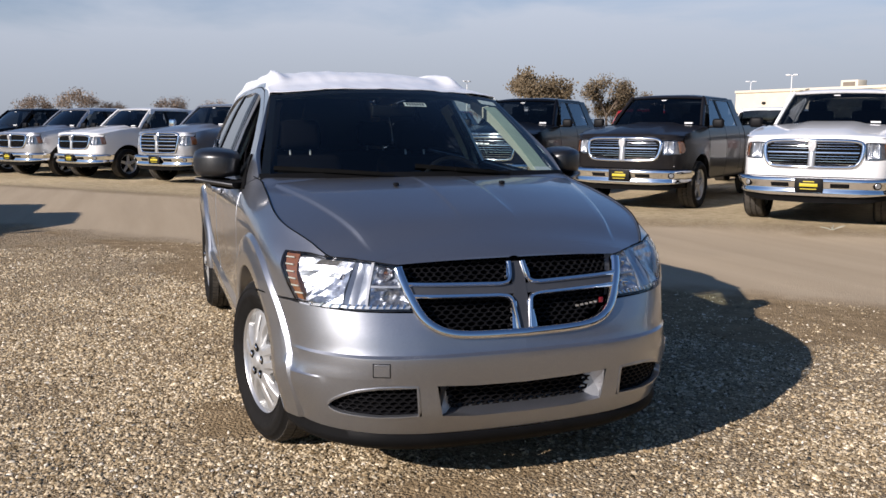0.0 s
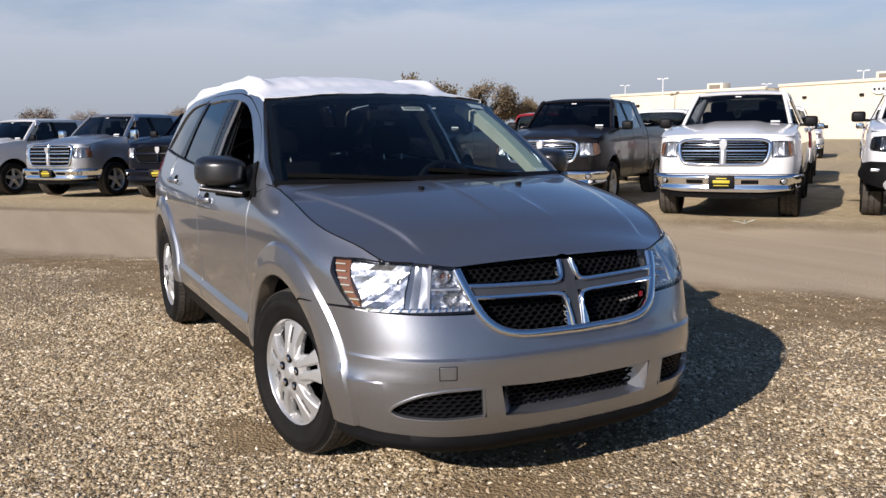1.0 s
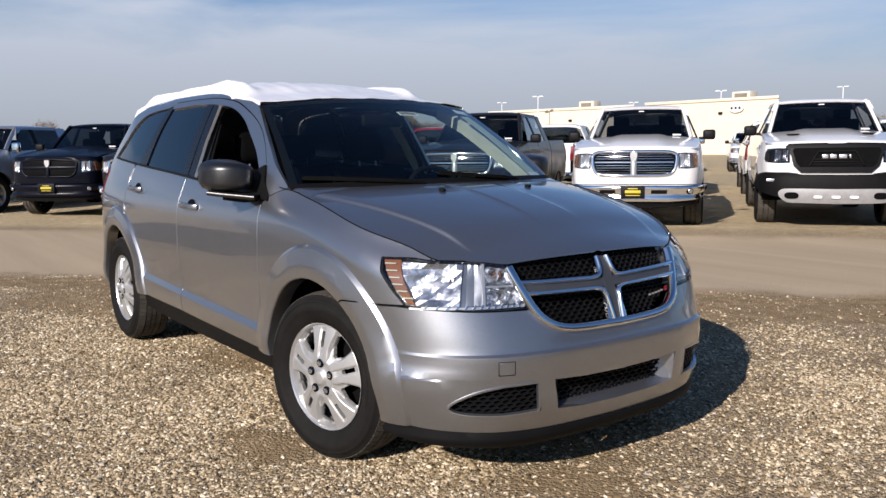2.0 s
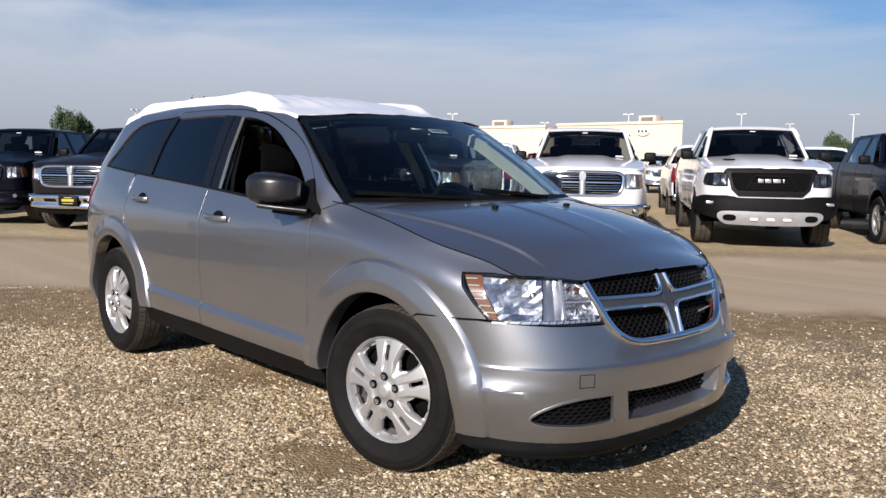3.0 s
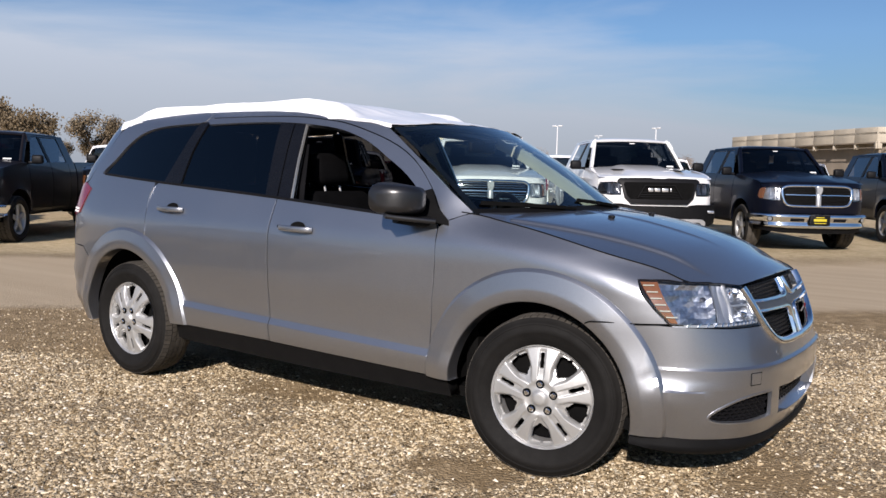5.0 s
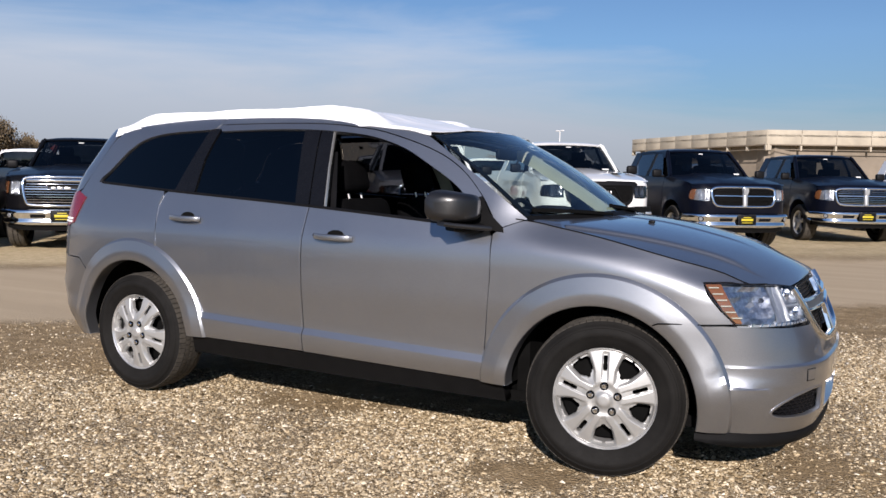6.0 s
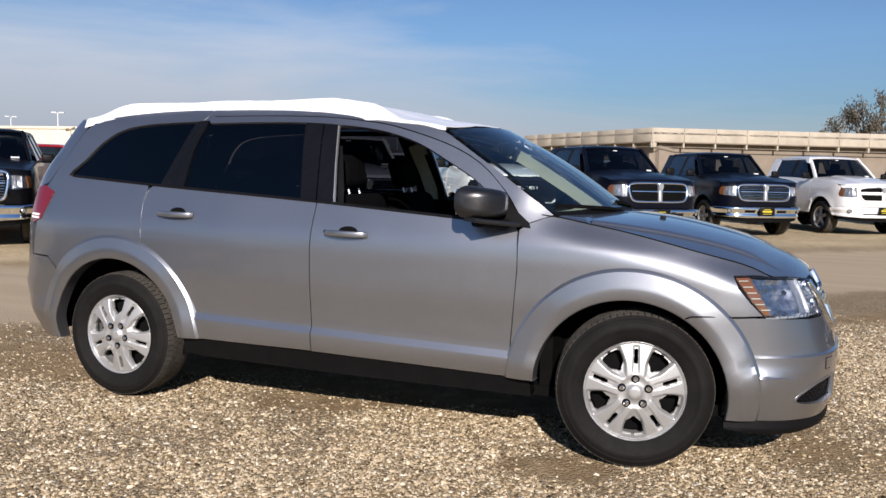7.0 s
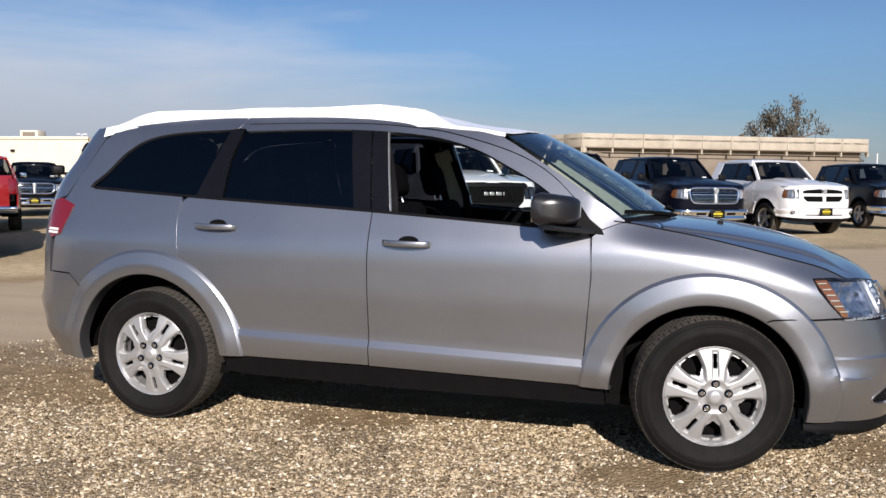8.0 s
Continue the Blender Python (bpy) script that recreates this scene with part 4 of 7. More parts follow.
def grille_width(z):
    return float(np.interp(z, [.60, .615, .64, .69, .845], [.22, .27, .315, .40, .475]))


def make_grille(car):
    g = thing_part("grille", car)
    part("surround", mirrored(sheet([[(0, .585), (uy(-.24), .598), (uy(-.33), .628), (uy(-.42), .68), (uy(-.51), .868), (0, .868)]], lambda u, z: body(u, z, -.075), 0.06, 0, (-1, 0, 0))), DARK, g, "black recess")
    part("mesh", hex_mesh(lambda u, z: body(u, z, -.042), uy(-.475), .618, .862, .019, .0034, lambda u, z: abs(u) < uy(grille_width(z) - .012)), TRIM, g, "black honeycomb mesh")
    flat = [(-.019, -.016), (-.017, .004), (-.011, .010), (.008, .012), (.014, .007), (.016, -.012)]
    rim = curve([(uy(-.478), .842), (uy(-.44), .765), (uy(-.395), .688), (uy(-.35), .645), (uy(-.29), .618), (uy(-.2), .606), (0.0, .602)], 6)
    whole = rim + [(-u, z) for u, z in rim[::-1][1:]]
    part("rim", strip(whole, flat, .004), CHROME, g, "chrome grille rim")
    # dark cross, edged by four bright corners
    for s in (1, -1):
        part("cross_arm", strip([(s * u, .754 + .014 * (u / uy(-.43))) for u in np.linspace(.02, uy(-.425), 14)], [(-.018, -.01), (-.018, .002), (.018, .002), (.018, -.01)], -.002), GRAPHITE, g, "graphite grey cross bar")
    part("cross_post", strip([(0.0, z) for z in np.linspace(.612, .850, 10)], [(-.026, -.01), (-.026, .002), (.026, .002), (.026, -.01)], -.001), GRAPHITE, g, "graphite grey cross bar")
    thin = [(-.010, -.01), (-.009, .003), (-.004, .009), (.004, .009), (.009, .003), (.010, -.01)]
    for s in (1, -1):
        up = [(s * u, .775 + .012 * u / uy(-.43)) for u in np.linspace(uy(-.44), .085, 12)]
        up += [(s * .052, .781), (s * .038, .796), (s * .033, .820), (s * .030, .850)]
        dn = [(s * u, .735 + .012 * u / uy(-.43)) for u in np.linspace(uy(-.415), .085, 12)]
        dn += [(s * .054, .732), (s * .040, .720), (s * .034, .69), (s * .026, .618)]
        for line in (up, dn):
            part("edge", strip(curve(line, 3), thin, .004), CHROME, g, "chrome grille edge")
        for a, b in ((.795, .850), (.618, .712)):
            part("blade", strip([(s * (.036 + .004 * math.cos(math.pi * k)), a + (b - a) * k) for k in np.linspace(0, 1, 6)], [(-.012, -.010), (-.009, .003), (0, .007), (.009, .003), (.012, -.010)], .002), CHROME, g, "chrome emblem blade")
    bars = bmesh.new()
    for i in range(5):
        p = body(-(uy(-.235) + i * .021), .676 + i * .002, -.012)
        box(bars, p, (.003, .012, .007))
    part("badge", bars, SATIN, g, "small satin badge bars")
    p = body(-(uy(-.235) + 5.2 * .021), .690, -.006)
    part("badge", boxed(p, (.006, .018, .022), .004), REDLENS, g, "small red badge mark")


def thing_part(name, parent, label=""):
    ob = new(name)
    ob.parent = parent
    if label:
        ob["label"] = label
    return ob


def make_headlamps(car):
    def shape(k=0.0):
        return ([(ux(1.835), .880)] + [(ux(x), z) for x, z in ((1.93, .880), (2.02, .870))] + [(uy(-.60), .8615), (uy(-.53), .8545), (uy(-.478), .850), (uy(-.455), .81), (uy(-.425), .74), (uy(-.405), .696), (uy(-.52), .694), (uy(-.64), .698), (ux(1.965), .712), (ux(1.91), .768), (ux(1.86), .828)])
    for s in (1, -1):
        lamp = part("headlamp", sheet([shape()], lambda u, z: body(s * u, z, .004), 0.035, 0.012, (-1, s * .6, 0)), LENS, car, "clear headlamp with chrome reflectors and amber corner")
        part("housing", sheet([shape()], lambda u, z: body(s * u, z, -.05), 0.06, 0, (-1, s * .6, 0)), LAMPGREY, lamp)
        part("seal", smooth(strip([(s * u, z) for u, z in shape() + shape()[:1]], circle(.0028, 6), -.001)), TRIM, lamp)
        amber = [(ux(1.84), .872), (ux(1.905), .872), (ux(1.945), .80), (ux(1.995), .716), (ux(1.968), .718), (ux(1.914), .77)]
        part("turn_signal", sheet([amber], lambda u, z: body(s * u, z, -.010), 0.03, 0.02, (-1, s, 0)), AMBER, lamp, "ribbed amber turn lens")
        for k in range(6):
            z = .74 + k * .024
            x0 = float(np.interp(z, [.716, .77, .872], [1.975, 1.918, 1.845]))
            part("rib", strip([(s * ux(x), z) for x in (x0, x0 + .02, x0 + .042)], circle(.0028, 6), -.006), LINER, lamp)
        # a wide bowl, a stepped wall, and two small inner chambers
        def chamber(y0, y1, z0, z1, deep, nu, nz, ripple=0.0, cut=0.0):
            """A hollow reflector between two heights; ripple: depth of its upright flutes; cut: unevenness of its facets."""
            rnd = random.Random(int(-y0 * 100))
            b, rows = bmesh.new(), []
            for j in range(nz + 1):
                row = []
                for i in range(nu + 1):
                    p, q = i / nu, j / nz
                    hollow = deep * (1 - (2 * p - 1) ** 2) * (1 - (2 * q - 1) ** 2) + ripple * (i % 2) + rnd.uniform(-cut, cut)
                    u = s * (uy(y0) + (uy(y1) - uy(y0)) * p)
                    top = min(z1, float(np.interp(y0 + (y1 - y0) * p, [-.80, -.60, -.47], [.862, .849, .832])))
                    row.append(b.verts.new(body(u, z0 + (top - z0) * q, -.014 - hollow)))
                rows.append(row)
            for r0, r1 in zip(rows, rows[1:]):
                for i in range(nu):
                    b.faces.new((r0[i], r0[i + 1], r1[i + 1], r1[i]))
            bmesh.ops.recalc_face_normals(b, faces=b.faces[:])
            return b if cut else smooth(b, 24)

        def bowl(name, y0, z0, r, deep, mat, label, lift=-.018):
            """A round cup set into the lamp, facing out of the body."""
            c = body(s * uy(y0), z0, lift)
            cup = lathe([(r * 1.06, .004), (r, 0), (r * .97, deep * .25), (r * .8, deep * .7), (r * .5, deep), (.004, deep * 1.08)], 24)
            ob = part(name, smooth(cup, 40), mat, lamp, label)
            ob.matrix_basis = Matrix.Translation(c) @ (c - body(s * uy(y0), z0, .2)).normalized().to_track_quat("Y", "Z").to_matrix().to_4x4()
            return ob
        part("reflector", chamber(-.80, -.672, .712, .872, .040, 8, 7, 0.0, .0042), FACET, lamp, "wide chrome reflector bowl")
        part("reflector", chamber(-.668, -.60, .712, .872, .014, 5, 7, .004), REFLECT, lamp, "stepped chrome wall")
        part("reflector", chamber(-.585, -.47, .782, .868, .035, 7, 5, 0.0, .0035), FACET, lamp, "small chrome reflector")
        part("reflector", chamber(-.585, -.432, .712, .772, .035, 8, 4, 0.0, .0035), FACET, lamp, "small chrome reflector")
        bowl("lamp_cup", -.535, .818, .026, .03, CHROME, "round park lamp cup")
        bowl("lamp_cup", -.51, .742, .024, .03, CHROME, "round lamp cup")
        for y0, z0, r, mat in ((-.70, .792, .021, SMOKE), (-.535, .818, .009, AMBER), (-.51, .742, .008, SATIN)):
            c = body(s * uy(y0), z0, -.05)
            ob = part("bulb_shield", smooth(lathe([(r, -.03), (r, .0), (r * .7, .012), (.001, .016)], 16), 40), mat, lamp)
            ob.matrix_basis = Matrix.Translation(c) @ (body(s * uy(y0), z0, .2) - c).normalized().to_track_quat("Y", "Z").to_matrix().to_4x4()
        part("fin", strip([(s * uy(-.593), z) for z in np.linspace(.702, .856, 6)], [(-.007, -.04), (-.005, .0), (.005, .0), (.007, -.04)], -.008), SATIN, lamp)
        part("fin", strip([(s * uy(y), .777 - .006 * (y + .5)) for y in np.linspace(-.585, -.452, 6)], [(-.005, -.03), (-.004, .0), (.004, .0), (.005, -.03)], -.008), SATIN, lamp)
        part("ledge", strip([(s * uy(y), .706) for y in np.linspace(-.78, -.43, 10)], [(-.009, -.04), (-.005, .0), (.005, .0), (.009, -.04)], -.008), SATIN, lamp)
        for y in np.linspace(-.755, -.455, 13):
            part("tick", strip([(s * uy(y), .703), (s * uy(y + .008), .717)], [(-.0025, -.01), (-.002, .003), (.002, .003), (.0025, -.01)], -.006), CHROME, lamp)


def make_rear(car):
    """Tailgate, rear bumper and lamps."""
    cut = ux(-2.12)
    end = PU[-1]
    gate = mirrored_tail([[(ux(-2.15), .72), (end, .70), (end, 1.6), (ux(-1.99), 1.575), (ux(-1.93), 1.52), (ux(-2.03), 1.30), (ux(-2.09), 1.19), (ux(-2.20), 1.16), (ux(-2.15), .98)]])
    part("tailgate", gate, SILVER, car)
    bump = [(ux(-1.905 - .006), .69), (ux(-1.98), .757), (ux(-2.13), .762), (end, .755), (end, .62), (end, .26), (ux(-2.2), .28), (ux(-1.95), .285)] + X(arc(-1.46, .33, .48, 186, 142, 10))
    part("rear_bumper", mirrored_tail([bump]), SILVER, car)
    tail = [(-2.105, 1.175), (-2.0, 1.14), (-2.057, .98), (-2.13, .955), (-2.19, 1.0), (-2.19, 1.165)]
    for s in (1, -1):
        lamp = part("tail_lamp", sheet([X(tail)], lambda u, z: body(s * u, z, .006), 0.03, 0.02, (1, s, 0)), REDLENS, car, "red tail lamp lens")
        for k in range(2):
            part("reverse_lens", strip([(s * ux(x), .985 + k * .018 - .03 * (x + 2.06)) for x in (-2.075, -2.12, -2.16)], [(-.006, 0), (-.006, .004), (.006, .004), (.006, 0)], .010), PAPER, lamp, "clear reversing lens")


def mirrored_tail(polys):
    bm = sheet(polys, body, 0.05, 0.02, (1, .5, 0), 3e-4)
    return mirrored(bm)


def roof_half(x):
    return abs(skin(x, roof_edge(x)).y)


def make_roof(car):
    bm = bmesh.new()
    film = bmesh.new()
    xs = np.linspace(.44, -1.93, 48)
    rows, rows2 = [], []
    noise.seed_set(3)
    for x in xs:
        w, ze = roof_half(x), roof_edge(x)
        crown = .030 + .014 * step(.5, -.3, x)
        rows.append([bm.verts.new((x + .07 * (1 - (k / 10) ** 2) * step(.0, .44, x), w * k / 10, ze + crown * (1 - (k / 10) ** 2))) for k in range(-10, 11)])
        line = []
        for k in range(-32, 33):
            v = k / 30
            y = v * (w + .004)
            z = ze + crown * (1 - min(abs(v), 1.0) ** 2) + .010
            if abs(v) > 1:
                z = ze - ((abs(v) - 1) * w * .9 + .004) * max(.10, step(.30, -.25, x))
                y = math.copysign(w + .004 + ((abs(v) - 1) * w * .55 + .004) * max(.10, step(.30, -.25, x)), v)
            rail = step(.16, -.02, x) * step(-1.90, -1.60, x)
            hump = math.exp(-((abs(y) - .52) / .045) ** 2)
            z += .052 * rail * hump * (1 if abs(v) < 1 else .0)
            z += .016 * rail * (1 - step(.52, w, abs(y))) * (1 - hump)
            q = Vector((x * 2.2, y * 5.0, 0))
            z += .007 * noise.noise(q) * (1.0 if abs(v) < .98 else .3) + .004 * noise.noise(q * 3.1) + .006 * abs(noise.noise(Vector((x * 9, y * 2.2, 4)))) * rail
            xx = x + .085 * (1 - min(1, abs(v)) ** 2) * step(.0, .44, x) + (.012 * noise.noise(Vector((y * 7, 3, 0))) if x > .43 else 0)
            if x > .40:
                z += .002
            edge = .012 * noise.noise(Vector((x * 6, 0, 9 if k > 0 else 5))) if abs(k) == 32 else 0
            line.append(film.verts.new((xx, y, z + edge)))
        rows2.append(line)
    for b, rr in ((bm, rows), (film, rows2)):
        for a, c in zip(rr, rr[1:]):
            for i in range(len(a) - 1):
                b.faces.new((a[i], a[i + 1], c[i + 1], c[i]))
        bmesh.ops.recalc_face_normals(b, faces=b.faces[:])
    part("roof", smooth(bm), SILVER, car)
    bmesh.ops.solidify(film, geom=film.faces[:], thickness=.003)
    part("roof_film", smooth(film, 60), FILM, car, "wrinkled white protective film")


def make_windscreen(car, mid):
    def at(u, v):
        """u across from -1 to 1, v from the foot to the top."""
        a = Vector((1.255 - .20 * u * u, u * .762, 1.095 + .012 * (1 - u * u)))
        b = Vector((.535 - .085 * u * u, u * .622, 1.548 - .040 * u * u))
        p = a.lerp(b, v)
        return p + Vector((.5, 0, .8)) * .028 * math.sin(math.pi * v) * (1 - .5 * u * u)
    outline = [(-1, 0), (1, 0), (1, 1), (-1, 1)]
    ws = part("windscreen", sheet([outline], at, 0.1, 0.004, (-1, 0, -1)), SCREEN, car, "clear windscreen")
    band = bmesh.new()
    for pts in ([(-1, -.02), (1, -.02), (1, .045), (-1, .045)], [(-1, .955), (1, .955), (1, 1), (-1, 1)], [(-1, 0), (-.955, 0), (-.955, 1), (-1, 1)], [(.955, 0), (1, 0), (1, 1), (.955, 1)]):
        b = sheet([pts], lambda u, v: at(u, v) + Vector((-.5, 0, -.8)) * .006, 0.1, 0, (-1, 0, -1))
        me = bpy.data.meshes.new("tmp")
        b.to_mesh(me)
        b.free()
        band.from_mesh(me)
        bpy.data.meshes.remove(me)
    part("black_border", band, TRIM, ws)

    def tag(u0, v0, u1, v1, name, mat, label, lift=.006, parent=None):
        return part(name, sheet([[(u0, v0), (u1, v0), (u1, v1), (u0, v1)]], lambda u, v: at(u, v) + Vector((-.5, 0, -.8)) * lift, 0.1, 0.001, (-1, 0, -1)), mat, parent or ws, label)
    st = tag(.035, .765, .215, .815, "sticker", PAPER, "white stock sticker")
    for i in range(7):
        tag(.05 + i * .022, .774, .064 + i * .022, .806, "bar", BARS, "", .004, st)
    tag(.79, .06, .93, .11, "sticker", PAPER, "white label")
    tag(.79, .89, .95, .95, "sticker", PAPER, "white label")
    # light green film strip inside the left edge
    part("sun_strip", sheet([[(.80, .12), (.93, .12), (.93, .88), (.80, .86)]], lambda u, v: at(u, v) + Vector((-.5, 0, -.8)) * .012, 0.1, 0.001, (-1, 0, -1)), plain("pale_green_trim", (.50, .56, .42), .7), ws, "pale pillar trim")
    # cowl and wipers
    cowl = bmesh.new()
    rows = [[cowl.verts.new(at(u, 0) + Vector((dx, 0, dz))) for u in np.linspace(-1.0, 1.0, 21)] for dx, dz in ((-.04, .03), (.0, .004), (.05, -.004), (.08, -.05))]
    for a, b in zip(rows, rows[1:]):
        for i in range(20):
            cowl.faces.new((a[i], a[i + 1], b[i + 1], b[i]))
    bmesh.ops.recalc_face_normals(cowl, faces=cowl.faces[:])
    part("cowl", smooth(cowl), GRAIN, car, "black cowl panel")
    for u0, u1, v1 in ((-.25, -.93, .085), (.52, -.10, .075)):
        w = thing_part("wiper", car, "black windscreen wiper")
        arm = [at(u0 + (u1 - u0) * k, .01 + v1 * k * .9) + Vector((.35, 0, .6)) * .02 for k in np.linspace(0, .6, 7)]
        part("arm", smooth(sweep(arm, circle(.007, 6)), 60), DARK, w)
        blade = [at(u0 + (u1 - u0) * k, .02 + v1 * k) + Vector((.35, 0, .6)) * .012 for k in np.linspace(.12, 1.0, 10)]
        part("blade", smooth(sweep(blade, [(-.009, -.008), (-.004, .01), (.004, .01), (.009, -.008)])), DARK, w)


def make_shell(car):
    """What lies behind the panels: dark inner skin, wheel wells and floor."""
    def ring(cx, r):
        return [(cx + r * math.cos(radians(a)), .33 + r * math.sin(radians(a))) for a in range(-12, 193, 8)]
    poly = [(2.1, .24)] + [(2.1, .86), (1.9, .90), (1.5, 1.0), (1.1, 1.05), (.85, 1.05), (.5, 1.07), (-.3, 1.12), (-1.2, 1.17), (-1.9, 1.20), (-2.1, 1.15), (-2.2, .7), (-2.2, .30)]
    poly += [(-1.99, .26)] + [(x, z) for x, z in ring(-1.46, .49)[::-1]][1:-1] + [(-.9, .25), (.85, .25)] + [(x, z) for x, z in ring(1.405, .47)[::-1]][1:-1] + [(1.95, .24)]
    b = mirrored(sheet([X(poly)], lambda u, z: body(u, z, -.075 if z < 1.0 else -.05), 0.12, 0, (0, 1, 0)))
    part("inner_skin", b, DARK, car)
    fl = bmesh.new()
    box(fl, (0, 0, .27), (3.6, 1.42, .05))
    box(fl, (1.98, 0, .30), (.3, 1.0, .12))
    box(fl, (-2.02, 0, .42), (.3, 1.1, .14))
    part("floor_pan", fl, DARK, car)
    bay = bmesh.new()
    box(bay, (1.50, 0, .58), (.9, .9, .5))
    part("engine_block", bay, DARK, car)
    for cx in (1.42, -1.455):
        for s in (1, -1):
            w = bmesh.new()
            r = .475
            rows = [[w.verts.new((cx + r * math.cos(radians(a)), -s * y, .33 + r * math.sin(radians(a)))) for a in range(0, 181, 10)] for y in (.80, .46)]
            for i in range(len(rows[0]) - 1):
                w.faces.new((rows[0][i], rows[0][i + 1], rows[1][i + 1], rows[1][i]))
            w.faces.new(rows[1])
            part("wheel_well", smooth(w), DARK, car, "black wheel-arch liner")
    fire = bmesh.new()
    box(fire, (1.0, 0, .68), (.06, 1.40, .80))
    part("bulkhead", fire, DARK, car)


def make_cabin(car):
    # dash
    rows = []
    for y in np.linspace(-.70, .70, 15):
        rows.append([Vector((x, y, z)) for x, z in ((1.22, 1.085), (1.0, 1.095), (.80, 1.09 - .02 * abs(y)), (.68, 1.04), (.64, .92), (.70, .62), (1.1, .60))])
    dash = bmesh.new()
    g = [[dash.verts.new(p) for p in r] for r in rows]
    for a, b in zip(g, g[1:]):
        for i in range(6):
            dash.faces.new((a[i], a[i + 1], b[i + 1], b[i]))
    bmesh.ops.recalc_face_normals(dash, faces=dash.faces[:])
    part("dashboard", smooth(dash, 50), GRAIN, car, "dark dashboard")
    wheel = thing_part("steering_wheel", car, "black steering wheel")
    wheel.matrix_basis = pose(.56, .36, 1.00, 0, -25, 0)
    rimp = [(0, .185 * math.cos(2 * math.pi * i / 32), .185 * math.sin(2 * math.pi * i / 32)) for i in range(32)]
    part("rim", smooth(sweep(rimp, circle(.016, 8), lambda i: (1, 0, 0), True), 60), TRIM, wheel)
    part("hub", boxed((0, 0, -.01), (.05, .15, .12), .02, 3), GRAIN, wheel)
    for a in (0, 180, 270):
        part("spoke", boxed((0, .1, 0), (.02, .13, .03), .008, 2, pose(0, 0, 0, a, 0, 0)), SATIN, wheel)
    part("column", boxed((.15, 0, -.03), (.3, .10, .09), .03), GRAIN, wheel)

    def seat(x, y, w=.50, rear=False):
        s = thing_part("rear_seat" if rear else "front_seat", car, "dark grey cloth seat")
        s.matrix_basis = pose(x, y, .42)
        part("cushion", boxed((.12, 0, .12), (.52, w, .18), .06, 3), CLOTH, s)
        m = pose(-.16, 0, .16, 0, -16, 0)
        part("backrest", boxed((0, 0, .30), (.15, w, .62), .06, 3, m), CLOTH, s)
        for k in ((0,) if not rear else (-w * .3, w * .3)):
            part("headrest", boxed((.0, k, .74), (.10, .26, .19), .045, 3, m), CLOTH, s)
            for q in (-.06, .06):
                bm = lathe([(.006, .56), (.006, .68)], 8, "z")
                ob = part("headrest_post", bm, SATIN, s)
                ob.matrix_basis = m @ pose(0, k + q, 0)
    seat(.12, -.36)
    seat(.12, .36)
    seat(-.85, 0, 1.20, True)
    # rear view mirror
    m = thing_part("rear_view_mirror", car, "black interior mirror")
    m.matrix_basis = pose(.56, 0, 1.43)
    part("shell", boxed((0, 0, 0), (.03, .24, .065), .014, 3), GRAIN, m)
    part("stem", boxed((.05, 0, .03), (.09, .02, .02), .006), GRAIN, m)
    # headliner, pillar trims, belts
    bm = bmesh.new()
    xs = np.linspace(.42, -1.85, 16)
    rows = [[bm.verts.new((x, roof_half(x) * k / 6 * .97, roof_edge(x) - .03 + .02 * (1 - (k / 6) ** 2))) for k in range(-6, 7)] for x in xs]
    for a, b in zip(rows, rows[1:]):
        for i in range(12):
            bm.faces.new((a[i], a[i + 1], b[i + 1], b[i]))
    part("headliner", smooth(bm), LINER, car, "pale grey headliner")
    for s in (1, -1):
        p = [Vector((-.17, -s * .755, 1.10)), Vector((-.21, -s * .67, 1.30)), Vector((-.26, -s * .585, 1.48))]
        part("pillar_trim", smooth(sweep(p, [(-.05, -.02), (-.05, .02), (.05, .02), (.05, -.02)], lambda i: (0, s, .3)), 60), LINER, car, "pale pillar trim")
        p = [Vector((-.10, -s * .74, .9)), Vector((-.12, -s * .69, 1.2)), Vector((-.18, -s * .60, 1.42))]
        part("seat_belt", sweep(p, [(-.024, -.002), (-.024, .002), (.024, .002), (.024, -.002)], lambda i: (0, s, 0)), TRIM, car, "black seat belt")
        p = [Vector((.98, -s * .70, 1.07)), Vector((.76, -s * .665, 1.22)), Vector((.48, -s * .60, 1.40)), Vector((.30, -s * .55, 1.49))]
        # the near trim's shade is put into its colour; the far one stays pale
        part("pillar_trim", smooth(sweep(p, [(-.035, -.02), (-.035, .015), (.035, .015), (.035, -.02)], lambda i: (-.4, s, 0)), 60), GRAIN if s > 0 else LINER, car, "pale pillar trim coloured dark for its shaded side" if s > 0 else "pale pillar trim")
        part("door_lining", sheet([X([(.83, .45), (.84, 1.05), (-.19, 1.12), (-.19, .45)])], lambda u, z: body(s * u, z, -.09), 0.1, 0.0, (0, s, 0)), GRAIN, car, "dark door lining")
    back = bmesh.new()
    box(back, (-1.35, 0, .80), (.08, 1.36, .75), None, .03)
    part("rear_bench_back", smooth(back), CLOTH, car, "third row seat back")


